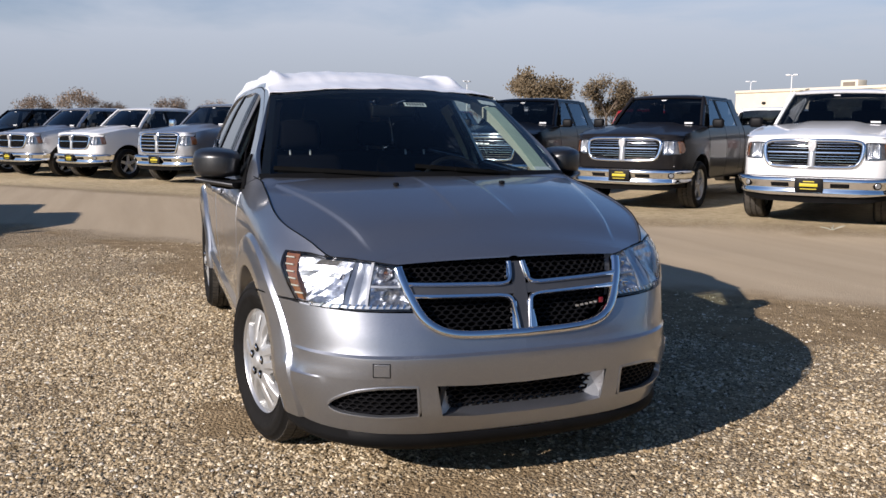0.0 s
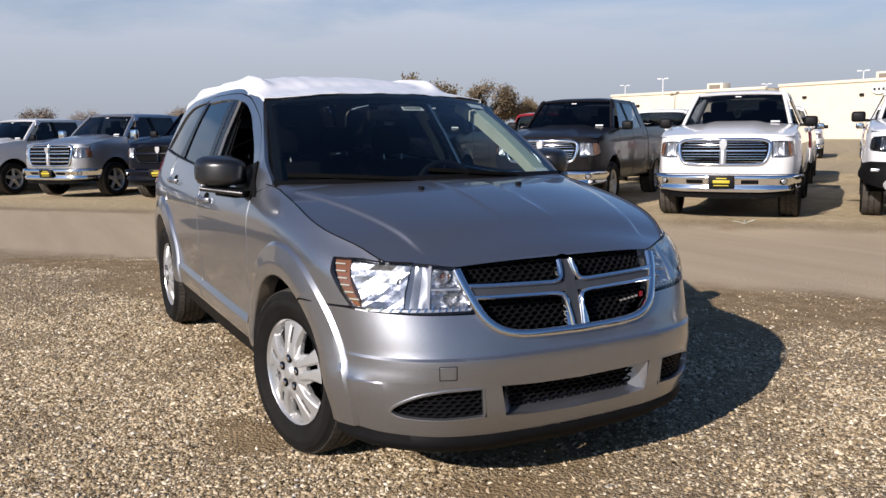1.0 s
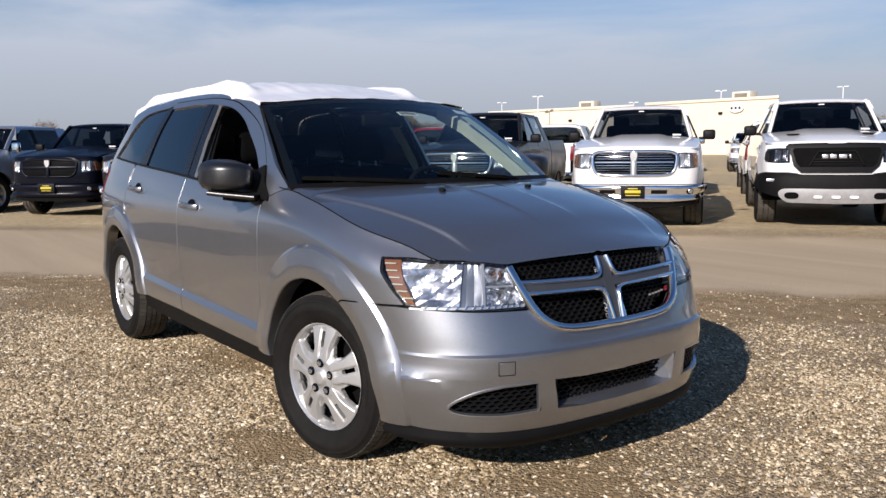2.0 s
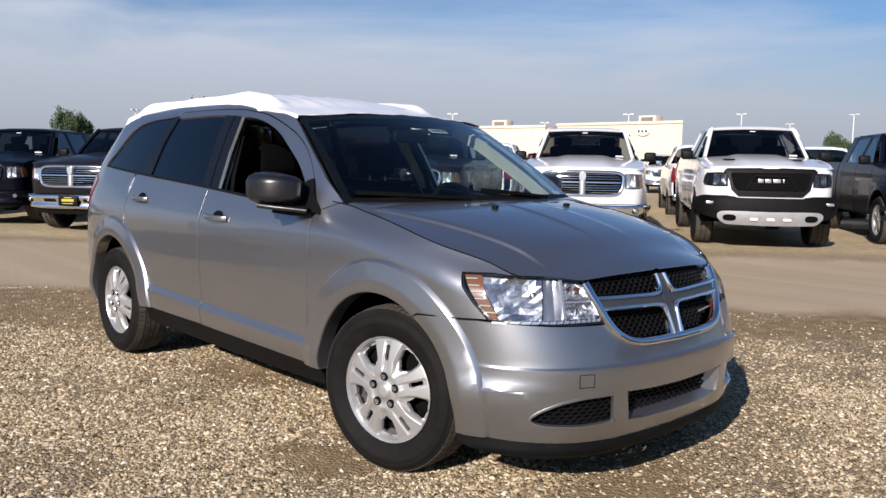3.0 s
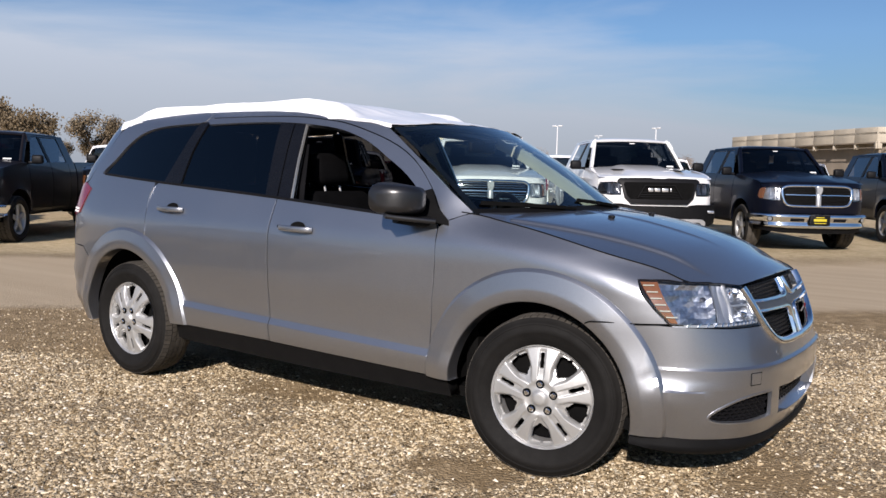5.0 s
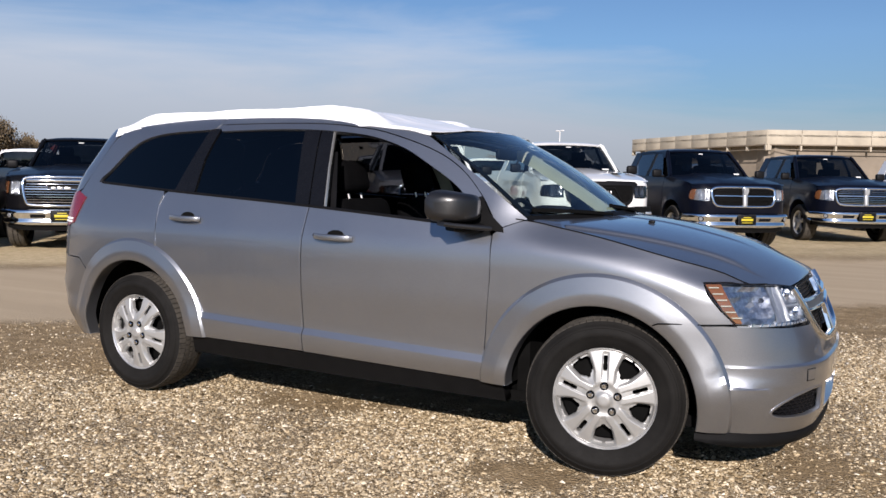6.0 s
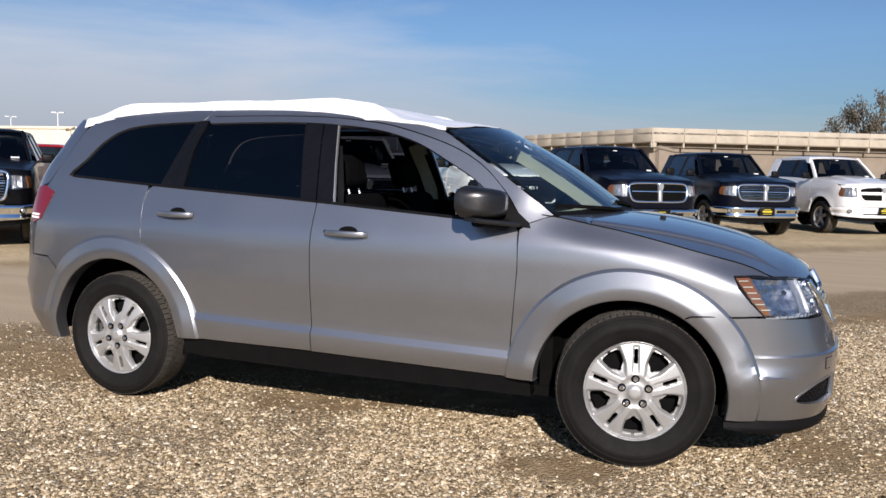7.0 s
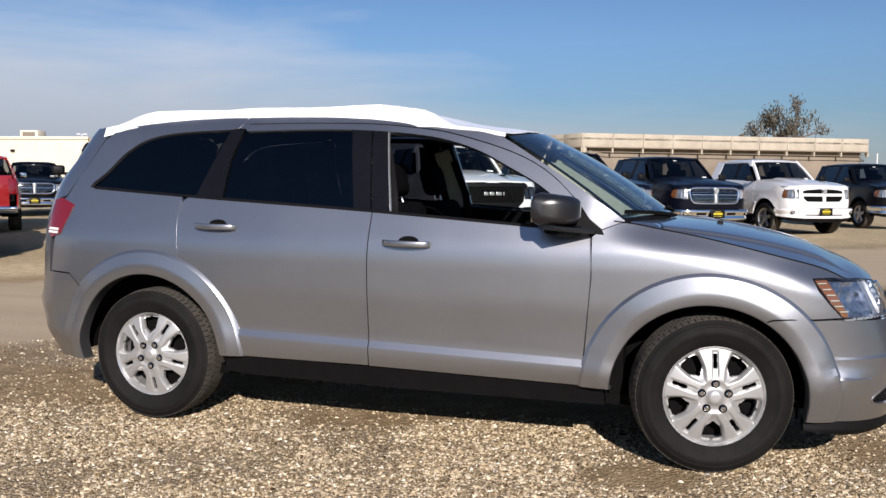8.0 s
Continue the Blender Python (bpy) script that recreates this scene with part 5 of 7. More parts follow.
def make_mirrors(car, doors):
    for s, door in ((1, doors[0]), (-1, doors[1])):
        m = thing_part("door_mirror", door, "grained black door mirror")
        rings = []
        # upright flat back, a nose that falls away towards the front
        for y, w, h, z0 in ((-.055, .150, .120, -.006), (-.01, .200, .138, .0), (.03, .200, .148, .0), (.075, .180, .150, .0), (.115, .150, .142, .0), (.140, .105, .116, .0), (.150, .05, .07, .0)):
            ring = []
            for a, b in round_ring(0, 0, w, h, min(w, h) * .24, 5):
                t = a / w + .5
                b *= 1 - .34 * t * t if b > 0 else 1 - .10 * t
                ring.append(Vector((a + w / 2 - .075 + max(0, y - .15) * .25, -s * (.875 + y), 1.166 + z0 + b)))
            rings.append(ring)
        body_m = loft(rings)
        ob = part("housing", smooth(body_m, 50), GLOSS, m)
        ob.matrix_basis = pose(.715, 0, 0)
        foot = [Vector((.86, -s * .83, 1.066)), Vector((.80, -s * .89, 1.074)), Vector((.735, -s * .95, 1.082)), Vector((.70, -s * .985, 1.088))]
        part("foot", smooth(sweep(curve(foot, 4), round_ring(0, 0, .12, .022, .009, 4)), 50), GLOSS, m)
        part("mirror_glass", boxed((.6385, -s * .935, 1.166), (.006, .12, .115), .002), CHROME, m)
        arm = [Vector((.80, -s * .80, 1.065)), Vector((.77, -s * .86, 1.062)), Vector((.72, -s * .93, 1.075))]
        part("arm", smooth(sweep(arm, [(a, b) for a, b in round_ring(0, 0, .10, .045, .02, 4)]), 50), GRAIN, m)
        tri = X([(.60, 1.086), (.94, 1.052), (.93, 1.075), (.86, 1.13), (.80, 1.212), (.755, 1.20), (.66, 1.13)])
        part("sail", sheet([tri], lambda u, z: body(s * u, z, .008), 0.05, 0.02, (0, s, 0)), GRAIN, m)


def make_handles(car, fd, rd):
    for pair, x0, z0 in ((fd, .005, .986), (rd, -1.05, 1.043)):
        for s, door in ((1, pair[0]), (-1, pair[1])):
            h = thing_part("handle", door, "body-coloured pull handle")

            def at(x, z, o):
                p = skin(x, z)
                p.y = (p.y - o) * s
                return p
            bar = [at(x0 + dx, z0 + .016 * (-dx), o) for dx, o in ((-.115, .006), (-.10, .02), (-.06, .034), (0, .040), (.06, .034), (.10, .022), (.118, .006))]
            part("grip", smooth(sweep([tuple(q) for q in curve(bar, 4)], round_ring(0, 0, .030, .016, .007, 3), lambda i: (0, -s, 0)), 50), SILVER, h)
            # a flat black ellipse on the door paints the shade of the hollow
            cup = sheet([arc(0, 0, .042, 0, 360, 20)[:-1]], lambda a, b: at(x0 + .01 + a * 1.25, z0 + .010 + b * .62, .003), .02, 0, None)
            part("recess", cup, DARK, h, "flat dark patch painted as the shade in the handle recess")
    ob = part("lock", smooth(lathe([(.0005, 0), (.009, 0), (.009, -.004), (.0005, -.004)], 14)), TRIM, fd[0])
    p = skin(-.10, .993)
    ob.matrix_basis = Matrix.Translation((p.x, p.y - .022, p.z))


def make_tyre(r, w, rim, n=72):
    """A tyre on the y axis, its outer face at -y, with grooves and sipes."""
    h = w / 2
    prof = [(rim - .006, -h * .80), (rim + .012, -h * .90), (rim + .035, -h * 1.0), ((rim + r) / 2 - .012, -h * 1.05), ((rim + r) / 2 - .010, -h * 1.065), ((rim + r) / 2 + .010, -h * 1.07), ((rim + r) / 2 + .012, -h * 1.055), (r - .040, -h * 1.025), (r - .038, -h * 1.045), (r - .030, -h * 1.02), (r - .028, -h * .985), (r - .022, -h * .93), (r - .010, -h * .86)]
    return lathe(prof + [(a, -b) for a, b in prof[::-1]], n)


def make_tread(r, w, n=72):
    bm = bmesh.new()
    h = w / 2 * .86
    cols = [(-h, -.012, -.58 * h), (-.50 * h, 0, -.20 * h), (-.13 * h, 0, .13 * h), (.20 * h, 0, .50 * h), (.58 * h, 0, h)]
    for k, (a, _, b) in enumerate(cols):
        for i in range(n):
            t0, t1 = 2 * math.pi * (i + .04 + (k % 2) * .5) / n, 2 * math.pi * (i + .90 + (k % 2) * .5) / n
            ra, rb = (r - .008 if k == 0 else r), (r - .008 if k == 4 else r)
            q = []
            for t in (t0, t1):
                for y, rr in ((a, ra), (b, rb)):
                    q.append((rr * math.cos(t), y, rr * math.sin(t)))
            low = [(x * .972, y, z * .972) for x, y, z in q]
            v = [bm.verts.new(p) for p in q + low]
            for f in ((0, 1, 3, 2), (0, 4, 5, 1), (2, 3, 7, 6), (0, 2, 6, 4), (1, 5, 7, 3)):
                bm.faces.new([v[j] for j in f])
    bmesh.ops.recalc_face_normals(bm, faces=bm.faces[:])
    return bm


def cover_mesh():
    """The wheel cover: ten spokes in five pairs, with windows and slots cut through."""
    R = .222

    def turn(a):
        """Degrees from the middle of the nearest pair of spokes."""
        return abs((a + 36) % 72 - 36)

    def half(q):
        return 19.0 + 9.0 * step(.135, .075, q) + 1.0 * step(.15, .2, q)

    def dish(q, a):
        d = turn(a)
        y = -.034 * (1 - (q / R) ** 2) - .003
        valley = step(half(q) - 1.5, half(q) + 4.5, d) * step(.070, .105, q) * (1 - step(.204, .213, q))
        y += (.012 + .012 * step(.09, .17, q)) * valley
        groove = (1 - step(3.6 * .16 / max(q, .05), 6.0 * .16 / max(q, .05), d)) * step(.078, .10, q) * (1 - step(.198, .208, q))
        y += .006 * groove
        y += .007 * step(.030, .040, q) * (1 - step(.060, .074, q)) - .006 * (1 - step(.024, .032, q))
        y += .018 * step(.214, .222, q)
        t = radians(a)
        return Vector((q * math.sin(t), y, q * math.cos(t)))
    bm = bmesh.new()
    rings, n = [.012, .022, .028, .034, .040, .050, .060, .068, .075, .083, .092, .102, .112] + list(np.arange(.120, .206, .0055)) + [.209, .213, .217, .220, .222], 360
    grid = [[bm.verts.new(dish(q, 360 * i / n)) for i in range(n)] for q in rings]
    bm.faces.new(grid[0][::-1])
    for j in range(len(rings) - 1):
        q = (rings[j] + rings[j + 1]) / 2
        for i in range(n):
            k = (i + 1) % n
            d = turn(360 * (i + .5) / n)
            slot = .128 < q < .190 and d < 3.3 * .16 / q
            lo = .109 + .022 * ((36 - d) / 12) ** 2
            wind = lo < q < .200 - .006 * ((36 - d) / 12) ** 2 and 36 - d < 14.5 * step(.100, .150, q)
            if slot or wind:
                continue
            bm.faces.new((grid[j][i], grid[j + 1][i], grid[j + 1][k], grid[j][k]))
    bmesh.ops.delete(bm, geom=[v for v in bm.verts if not v.link_faces], context="VERTS")
    rim = [e for e in bm.edges if e.is_boundary]
    for _ in range(2):
        for v in {v for e in rim for v in e.verts}:
            near = [e.other_vert(v).co for e in v.link_edges if e.is_boundary]
            if math.hypot(v.co.x, v.co.z) < .21:
                v.co = v.co * .5 + sum(near, Vector()) / len(near) * .5
    r = bmesh.ops.extrude_edge_only(bm, edges=rim)
    for v in r["geom"]:
        if isinstance(v, bmesh.types.BMVert):
            v.co.y += .016
    bmesh.ops.recalc_face_normals(bm, faces=bm.faces[:])
    return smooth(bm, 50)


def make_wheels(car):
    r, w = .352, .215
    tyre, tread, cov = None, None, None
    spots = [("front_wheel", 1.418, -.835, 12, 1), ("front_wheel", 1.418, .835, 12, -1), ("rear_wheel", -1.445, -.835, 0, 1), ("rear_wheel", -1.445, .835, 0, -1)]
    for i, (name, x, y, steer, s) in enumerate(spots):
        wh = thing_part(name, car, "steel wheel with silver five-pair spoke cover")
        yy = y + (.10 if s > 0 else -.10)
        wh.matrix_basis = pose(x, yy, .347, 0, 0, steer + (0 if s > 0 else 180)) @ pose(0, 0, 0, 0, (0, 17, 31, 9)[i], 0)
        if tyre is None:
            tyre = part("tyre", smooth(make_tyre(r, w, .226), 50), RUBBER, wh, "black radial tyre")
            tread = part("tread", smooth(make_tread(r, w), 30), TREAD, wh, "dusty tyre tread")
            cov = part("wheel_cover", cover_mesh(), COVER, wh, "silver plastic wheel cover")
            cov.matrix_basis = pose(0, -.080, 0)
            steel = part("steel_rim", smooth(lathe([(.225, -.095), (.219, -.088), (.212, -.06), (.205, .0), (.20, .05), (.22, .09), (.225, .095)], 48), 40), SATIN, wh)
            disc = part("disc", smooth(lathe([(.0, -.035), (.06, -.04), (.09, -.03), (.19, -.02), (.203, .0)], 40)), DARK, wh)
            nut, pocket = [], []
            for k in range(5):
                a = radians(90 + 72 * k)
                o = part("wheel_nut", smooth(lathe([(.0, -.014), (.009, -.013), (.0115, -.010), (.012, .006)], 10)), CHROME, wh) if k == 0 else clone("wheel_nut", nut[0], wh, Matrix.Identity(4))
                o.matrix_basis = pose(.061 * math.cos(a), -.107, .061 * math.sin(a))
                nut.append(o)
                q = part("nut_pocket", smooth(lathe([(.0, -.003), (.0145, -.003), (.0185, -.001), (.0185, .01)], 16)), DARK, wh) if k == 0 else clone("nut_pocket", pocket[0], wh, Matrix.Identity(4))
                q.matrix_basis = pose(.061 * math.cos(a), -.1125, .061 * math.sin(a))
                pocket.append(q)
        else:
            clone("tyre", tyre, wh, Matrix.Identity(4))
            clone("tread", tread, wh, Matrix.Identity(4))
            clone("wheel_cover", cov, wh, pose(0, -.080, 0))
            clone("steel_rim", steel, wh, Matrix.Identity(4))
            clone("disc", disc, wh, Matrix.Identity(4))
            for k in range(5):
                clone("wheel_nut", nut[0], wh, nut[k].matrix_basis.copy())
                clone("nut_pocket", pocket[0], wh, pocket[k].matrix_basis.copy())
        part("hub_post", smooth(lathe([(.04, .0), (.04, .12), (.02, .2)], 16)), DARK, wh)


suv = make_suv()

# ---- the parked pickups ----
class Hull:
    """A body whose plan outline is pushed in by a profile of heights."""

    def __init__(self, plan, nose, side, u_nose, u_side):
        pts = curve(plan, 10)
        self.x, self.y = np.array([p[0] for p in pts]), np.array([p[1] for p in pts])
        self.u = np.concatenate([[0], np.cumsum(np.hypot(np.diff(self.x), np.diff(self.y)))])
        n = np.stack([-np.gradient(self.y, self.u), np.gradient(self.x, self.u)], 1)
        n[0], n[-1] = (1, 0), (-1, 0)
        self.n = n / np.linalg.norm(n, axis=1)[:, None]
        self.nose, self.side = nose, side
        self.half = int(np.argmin(np.abs(self.x + 2.0)))
        self.a, self.b = self.uy(u_nose), self.ux(u_side)

    def ux(self, x):
        return float(np.interp(-x, -self.x, self.u))

    def uy(self, y):
        return float(np.interp(-abs(y), self.y[:self.half][::-1], self.u[:self.half][::-1]))

    def at(self, u, z, out=0.0):
        s, u = (-1, -u) if u < 0 else (1, u)
        n = Vector((float(np.interp(u, self.u, self.n[:, 0])), float(np.interp(u, self.u, self.n[:, 1])), 0)).normalized()
        w = 1 - step(self.a, self.b, u)
        d = w * self.nose(z) + (1 - w) * self.side(z) - out
        x = float(np.interp(u, self.u, self.x))
        for c in (-1.0, -4.55):
            q = math.hypot(x - c, z - .42)
            d -= .022 * (1 - step(.53, .58, q)) * step(.2, .45, -x)
        return Vector((x - n.x * d, s * (float(np.interp(u, self.u, self.y)) - n.y * d), z))


HULL = Hull([(0, 0), (-.0008, -.1), (-.012, -.3), (-.045, -.55), (-.11, -.74), (-.24, -.87), (-.48, -.935), (-.9, -.96), (-2.0, -.965), (-3.6, -.965), (-5.5, -.955), (-5.72, -.935), (-5.78, -.85), (-5.79, 0)],
            spline([.35, .5, .7, .85, 1.05, 1.18, 1.26], [.06, .02, .03, .02, .04, .075, .13]),
            spline([.45, .6, .8, 1.0, 1.15, 1.28, 1.37, 1.5, 1.7, 1.93], [.05, .02, .0, .0, .008, .03, .06, .115, .20, .30]), .55, -.55)


def truck_wheel(parent, x, y, r, mats, cache, s):
    w = thing_part("wheel", parent, "black tyre on a bright alloy rim")
    w.matrix_basis = pose(x, y, r, 0, 0, 0 if s > 0 else 180)
    if "tyre" not in cache:
        cache["tyre"] = part("tyre", smooth(make_tyre(r, .27, .26, 40), 50), RUBBER, w)
        cache["tread"] = part("tread", smooth(lathe([(r - .012, -.118), (r, -.10), (r, -.045), (r - .01, -.04), (r - .01, -.03), (r, -.025), (r, .025), (r - .01, .03), (r - .01, .04), (r, .045), (r, .10), (r - .012, .118)], 48), 25), TREAD, w)
        cache["barrel"] = part("barrel", smooth(lathe([(.262, -.118), (.25, -.11), (.235, -.09), (.225, .0), (.225, .1)], 36), 40), mats["rim"], w)
        cache["back"] = part("brake", smooth(lathe([(.0, -.02), (.15, -.02), (.16, .0), (.226, .02)], 24)), DARK, w)
        bm = bmesh.new()
        for k in range(5):
            for d in (-13, 13):
                a = radians(90 + 72 * k)
                m = pose(0, -.088, 0, 0, 0, 0) @ Matrix.Rotation(-a, 4, "Y")
                q = Matrix.Rotation(radians(d) * .25, 4, "Y")
                box(bm, (.145, .0, d / 13 * .030), (.22, .028, .038), m @ q, .008, 1)
        b2 = lathe([(.0, -.115), (.035, -.114), (.06, -.10), (.075, -.07)], 20)
        me = bpy.data.meshes.new("tmp")
        b2.to_mesh(me)
        b2.free()
        bm.from_mesh(me)
        bpy.data.meshes.remove(me)
        cache["spokes"] = part("spokes", smooth(bm), mats["rim"], w, "bright five-spoke wheel face")
    else:
        for k in ("tyre", "tread", "barrel", "back", "spokes"):
            clone({"back": "brake"}.get(k, k), cache[k], w, cache[k].matrix_basis.copy())


def make_truck(style, paint):
    """style: 'chrome' thin bright bars; 'cross' bright cross on mesh; 'black' off-road nose; 'sport' body-coloured; 'heavy' tall upright chrome nose; 'wide' many bars, no post."""
    t = thing("pickup_truck", "parked pickup truck", "truck")
    H, ux, uy = HULL, HULL.ux, HULL.uy
    rim = {"rim": COVER if style != "black" else TRIM}
    trim = CHROME if style in ("chrome", "cross", "heavy", "wide") else (paint if style == "sport" else TRIM)

    def X(p):
        return [(ux(x), z) for x, z in p]

    def two(name, polys, mat, label="", out=0.0, grid=.09, depth=.03, parent=None):
        obs = []
        for s in (1, -1):
            obs.append(part(name, sheet(polys, lambda u, z: H.at(s * u, z, out), grid, depth, (0, s, 0)), mat, parent or t, label))
        return obs

    def strip(pts, ring, out=0.0):
        p = [H.at(u, z, out) for u, z in pts]

        def up(i):
            u, z = pts[i]
            n = (H.at(u + .01, z) - H.at(u - .01, z)).cross(H.at(u, z + .01) - H.at(u, z - .01)).normalized()
            return n if n.x > 0 else -n
        return smooth(sweep(p, ring, up), 50)
    arch = lambda c, a0, a1: arc(c, .42, .505, a0, a1, 14)
    crest = spline([-1.5, -1.2, -.8, -.4, -.2, 0], [1.385, 1.36, 1.315, 1.25, 1.215, 1.15])
    belt = 1.375
    fender = [(-1.49, .52), (-1.49, 1.375)] + [(x, crest(x)) for x in (-1.2, -.8, -.5, -.36)] + [(-.34, 1.13), (-.38, .95), (-.42, .86), (-.52, .68)] + arch(-1.0, 30, 168)
    two("front_fender", [X(fender)], paint)
    fd = two("front_door", [X([(-1.505, .5), (-2.50, .5), (-2.50, belt + .01), (-1.505, belt - .03)])], paint)
    rd = two("rear_door", [X([(-2.515, .5), (-3.40, .5), (-3.40, belt + .02), (-2.515, belt + .01)])], paint)
    two("cab_corner", [X([(-3.415, .5), (-3.74, .5), (-3.74, belt + .03), (-3.415, belt + .02)])], paint)
    bed = [(-3.79, .52), (-3.79, 1.40), (-5.70, 1.42), (-5.74, 1.38), (-5.74, 1.05), (-5.74, .62), (-5.06, .58)] + arch(-4.55, 18, 162)
    two("bed_side", [X(bed)], paint)
    two("sill", [X([(-1.55, .46), (-4.0, .46), (-4.0, .51), (-1.52, .51)])], TRIM, "black sill", -.02)
    # hood with a raised middle
    bm, rows = bmesh.new(), []
    for x in np.linspace(-1.48, -.115, 22):
        w = .905 - .02 * step(-1.0, -1.5, x) - .36 * step(-.36, -.06, x) ** 1.6
        zc = crest(x) + .035
        rows.append([bm.verts.new((x, w * k / 12, zc - .045 * abs(k / 12) ** 3 + .030 * (1 - step(.32, .44, abs(w * k / 12))) * step(-.05, -.5, x))) for k in range(-12, 13)])
    rows.append([bm.verts.new(v.co + Vector((.012, 0, -.035))) for v in rows[-1]])
    for a, b in zip(rows, rows[1:]):
        for i in range(24):
            bm.faces.new((a[i], a[i + 1], b[i + 1], b[i]))
    bmesh.ops.recalc_face_normals(bm, faces=bm.faces[:])
    hood = part("hood", smooth(bm, 40), paint, t)
    if style == "black":
        for s in (1, -1):
            part("hood_vent", boxed((-.85, s * .50, crest(-.85) + .035), (.30, .16, .012), .004), TRIM, hood, "black hood vent")
    # nose: body-coloured frame round grille and lamps
    bright = style in ("chrome", "cross", "heavy", "wide")
    low = .955 if style == "black" else .935
    in0 = .60 if style == "black" else .64
    top = 1.145
    lamp = [(uy(-in0), top), (uy(-.74), top + .005), (ux(-.30), top - .01), (ux(-.345), 1.10), (ux(-.38), .99), (ux(-.33), low), (uy(-.74), low - .02), (uy(-in0), low - .015)]
    inn = uy(-in0 + .01)
    below = [(0, .69), (uy(-.5), .69), (ux(-.25), .68), (ux(-.53), .665), (ux(-.50), .74), (ux(-.42), .86), (ux(-.385), .955), (ux(-.33), low - .003), (uy(-.74), low - .023), (inn, low - .018), (0, low - .018)]
    between = [(0, low - .018), (inn, low - .018), (inn, top + .004), (0, top + .004)]
    above = [(0, top + .004), (inn, top + .004), (uy(-.74), top + .009), (ux(-.30), top - .005), (ux(-.36), 1.22), (uy(-.72), 1.235), (uy(-.4), 1.245), (0, 1.245)]
    part("nose", mirrored(sheet([below, between, above], H.at, .07, .03, (-1, 0, 0))), paint, t)
    g = thing_part("grille", t, {"chrome": "chrome-framed grille with thin bars", "cross": "chrome cross over dark mesh", "heavy": "tall chrome grille", "wide": "wide many-barred chrome grille", "black": "black grille with pale lettering bars", "sport": "body-coloured cross grille"}[style])
    flat = lambda w, h: [(-w, -.02), (-w * .85, h * .55), (-w * .35, h), (w * .35, h), (w * .85, h * .55), (w, -.02)]
    y_at = lambda y: math.copysign(uy(y), -y)
    if style == "black":
        outer = [(uy(-.0001), 1.215), (uy(-.10), 1.215), (uy(-.14), 1.225), (uy(-.62), 1.215), (uy(-.66), 1.17), (uy(-.60), 1.12), (uy(-.54), .90), (uy(-.44), .80), (uy(-.0001), .80)]
        part("mask", mirrored(sheet([outer], lambda u, z: H.at(u, z, .03), .08, .04, (-1, 0, 0))), TRIM, g, "black grille surround")
        inner = [(uy(-.0001), 1.155), (uy(-.54), 1.15), (uy(-.56), 1.11), (uy(-.50), .93), (uy(-.45), .88), (uy(-.0001), .88)]
        part("recess", mirrored(sheet([inner], lambda u, z: H.at(u, z, .034), .08, .0, (-1, 0, 0))), DARK, g)
        mid = [(-.23, 1.10), (.23, 1.10), (.34, .90), (-.34, .90)]
        part("panel", strip([(y_at(y), z) for y, z in [mid[3], mid[0], mid[1], mid[2]]], flat(.014, .02), .04), GRAIN, g)
        for w, c in ((.075, -.145), (.085, -.045), (.10, .075), (.02, .165)):
            part("letter_bar", boxed(H.at(y_at(c), 1.03, .052), (.012, w, .055), .006), SATIN, g, "pale lettering bar")
        for z in (.92, .955, .99):
            part("bar", strip([(y_at(y), z) for y in np.linspace(-.30, .30, 8)], flat(.006, .012), .036), TRIM, g)
    else:
        gz0, gz1 = (.815, 1.175) if style not in ("heavy", "wide") else (.74, 1.215)
        edge = {"sport": [(.40, gz1 - .025), (.55, gz1 - .06), (.565, 1.05), (.54, .92), (.46, .84), (.40, .83)]}.get(style, [(.30, gz1 - .001), (.49, gz1 - .008), (.585, gz1 - .035), (.61, gz1 - .09), (.59, .95), (.545, gz0 + .045), (.47, gz0 + .010), (.30, gz0 + .001)])
        gz0 = .825 if style == "sport" else gz0
        gbox = curve([(uy(-.0001), gz1)] + [(uy(-y), z) for y, z in edge] + [(uy(-.0001), gz0)], 5)
        part("recess", mirrored(sheet([gbox], lambda u, z: H.at(u, z, .006), .08, .0, (-1, 0, 0))), DARK, g)
        ring = gbox[1:] + [(-u, z) for u, z in gbox[::-1]]
        part("frame", strip(ring + ring[:2], flat(.028 if bright else .020, .026), .0), trim, g)
        wide_at = lambda z: float(np.interp(z, [gz0, gz0 + .06, 1.06, gz1 - .05, gz1], [.40, .53, .565, .52, .40]))
        if style in ("chrome", "heavy", "wide"):
            for z in ([1.135, 1.10, 1.065, .965, .93, .895, .86] if style == "chrome" else ([1.16, 1.08, .92, .84] if style == "heavy" else list(np.arange(.80, 1.13, .042)))):
                w = wide_at(z)
                part("bar", strip([(y_at(y), z) for y in np.linspace(-w, w, 12)], flat({"chrome": .0062, "heavy": .016, "wide": .008}[style], .012), .008), CHROME, g)
        else:
            for z in np.linspace(gz0 + .04, gz1 - .04, 12):
                w = wide_at(z)
                part("mesh_bar", strip([(y_at(y), z) for y in np.linspace(-w, w, 8)], flat(.004, .006), .008), TRIM, g)
        mid = paint if style == "sport" else CHROME
        if style == "wide":
            part("top_bar", strip([(y_at(y), 1.155) for y in np.linspace(-.54, .54, 12)], flat(.030, .03), .012), CHROME, g)
            part("name_plate", strip([(y_at(y), 1.03) for y in np.linspace(-.22, .22, 6)], flat(.045, .02), .012), TRIM, g)
            for w, c in ((.07, -.13), (.08, -.035), (.10, .075)):
                part("letter_bar", boxed(H.at(y_at(c), 1.03, .036), (.010, w, .04), .004), SATIN, g, "pale lettering bar")
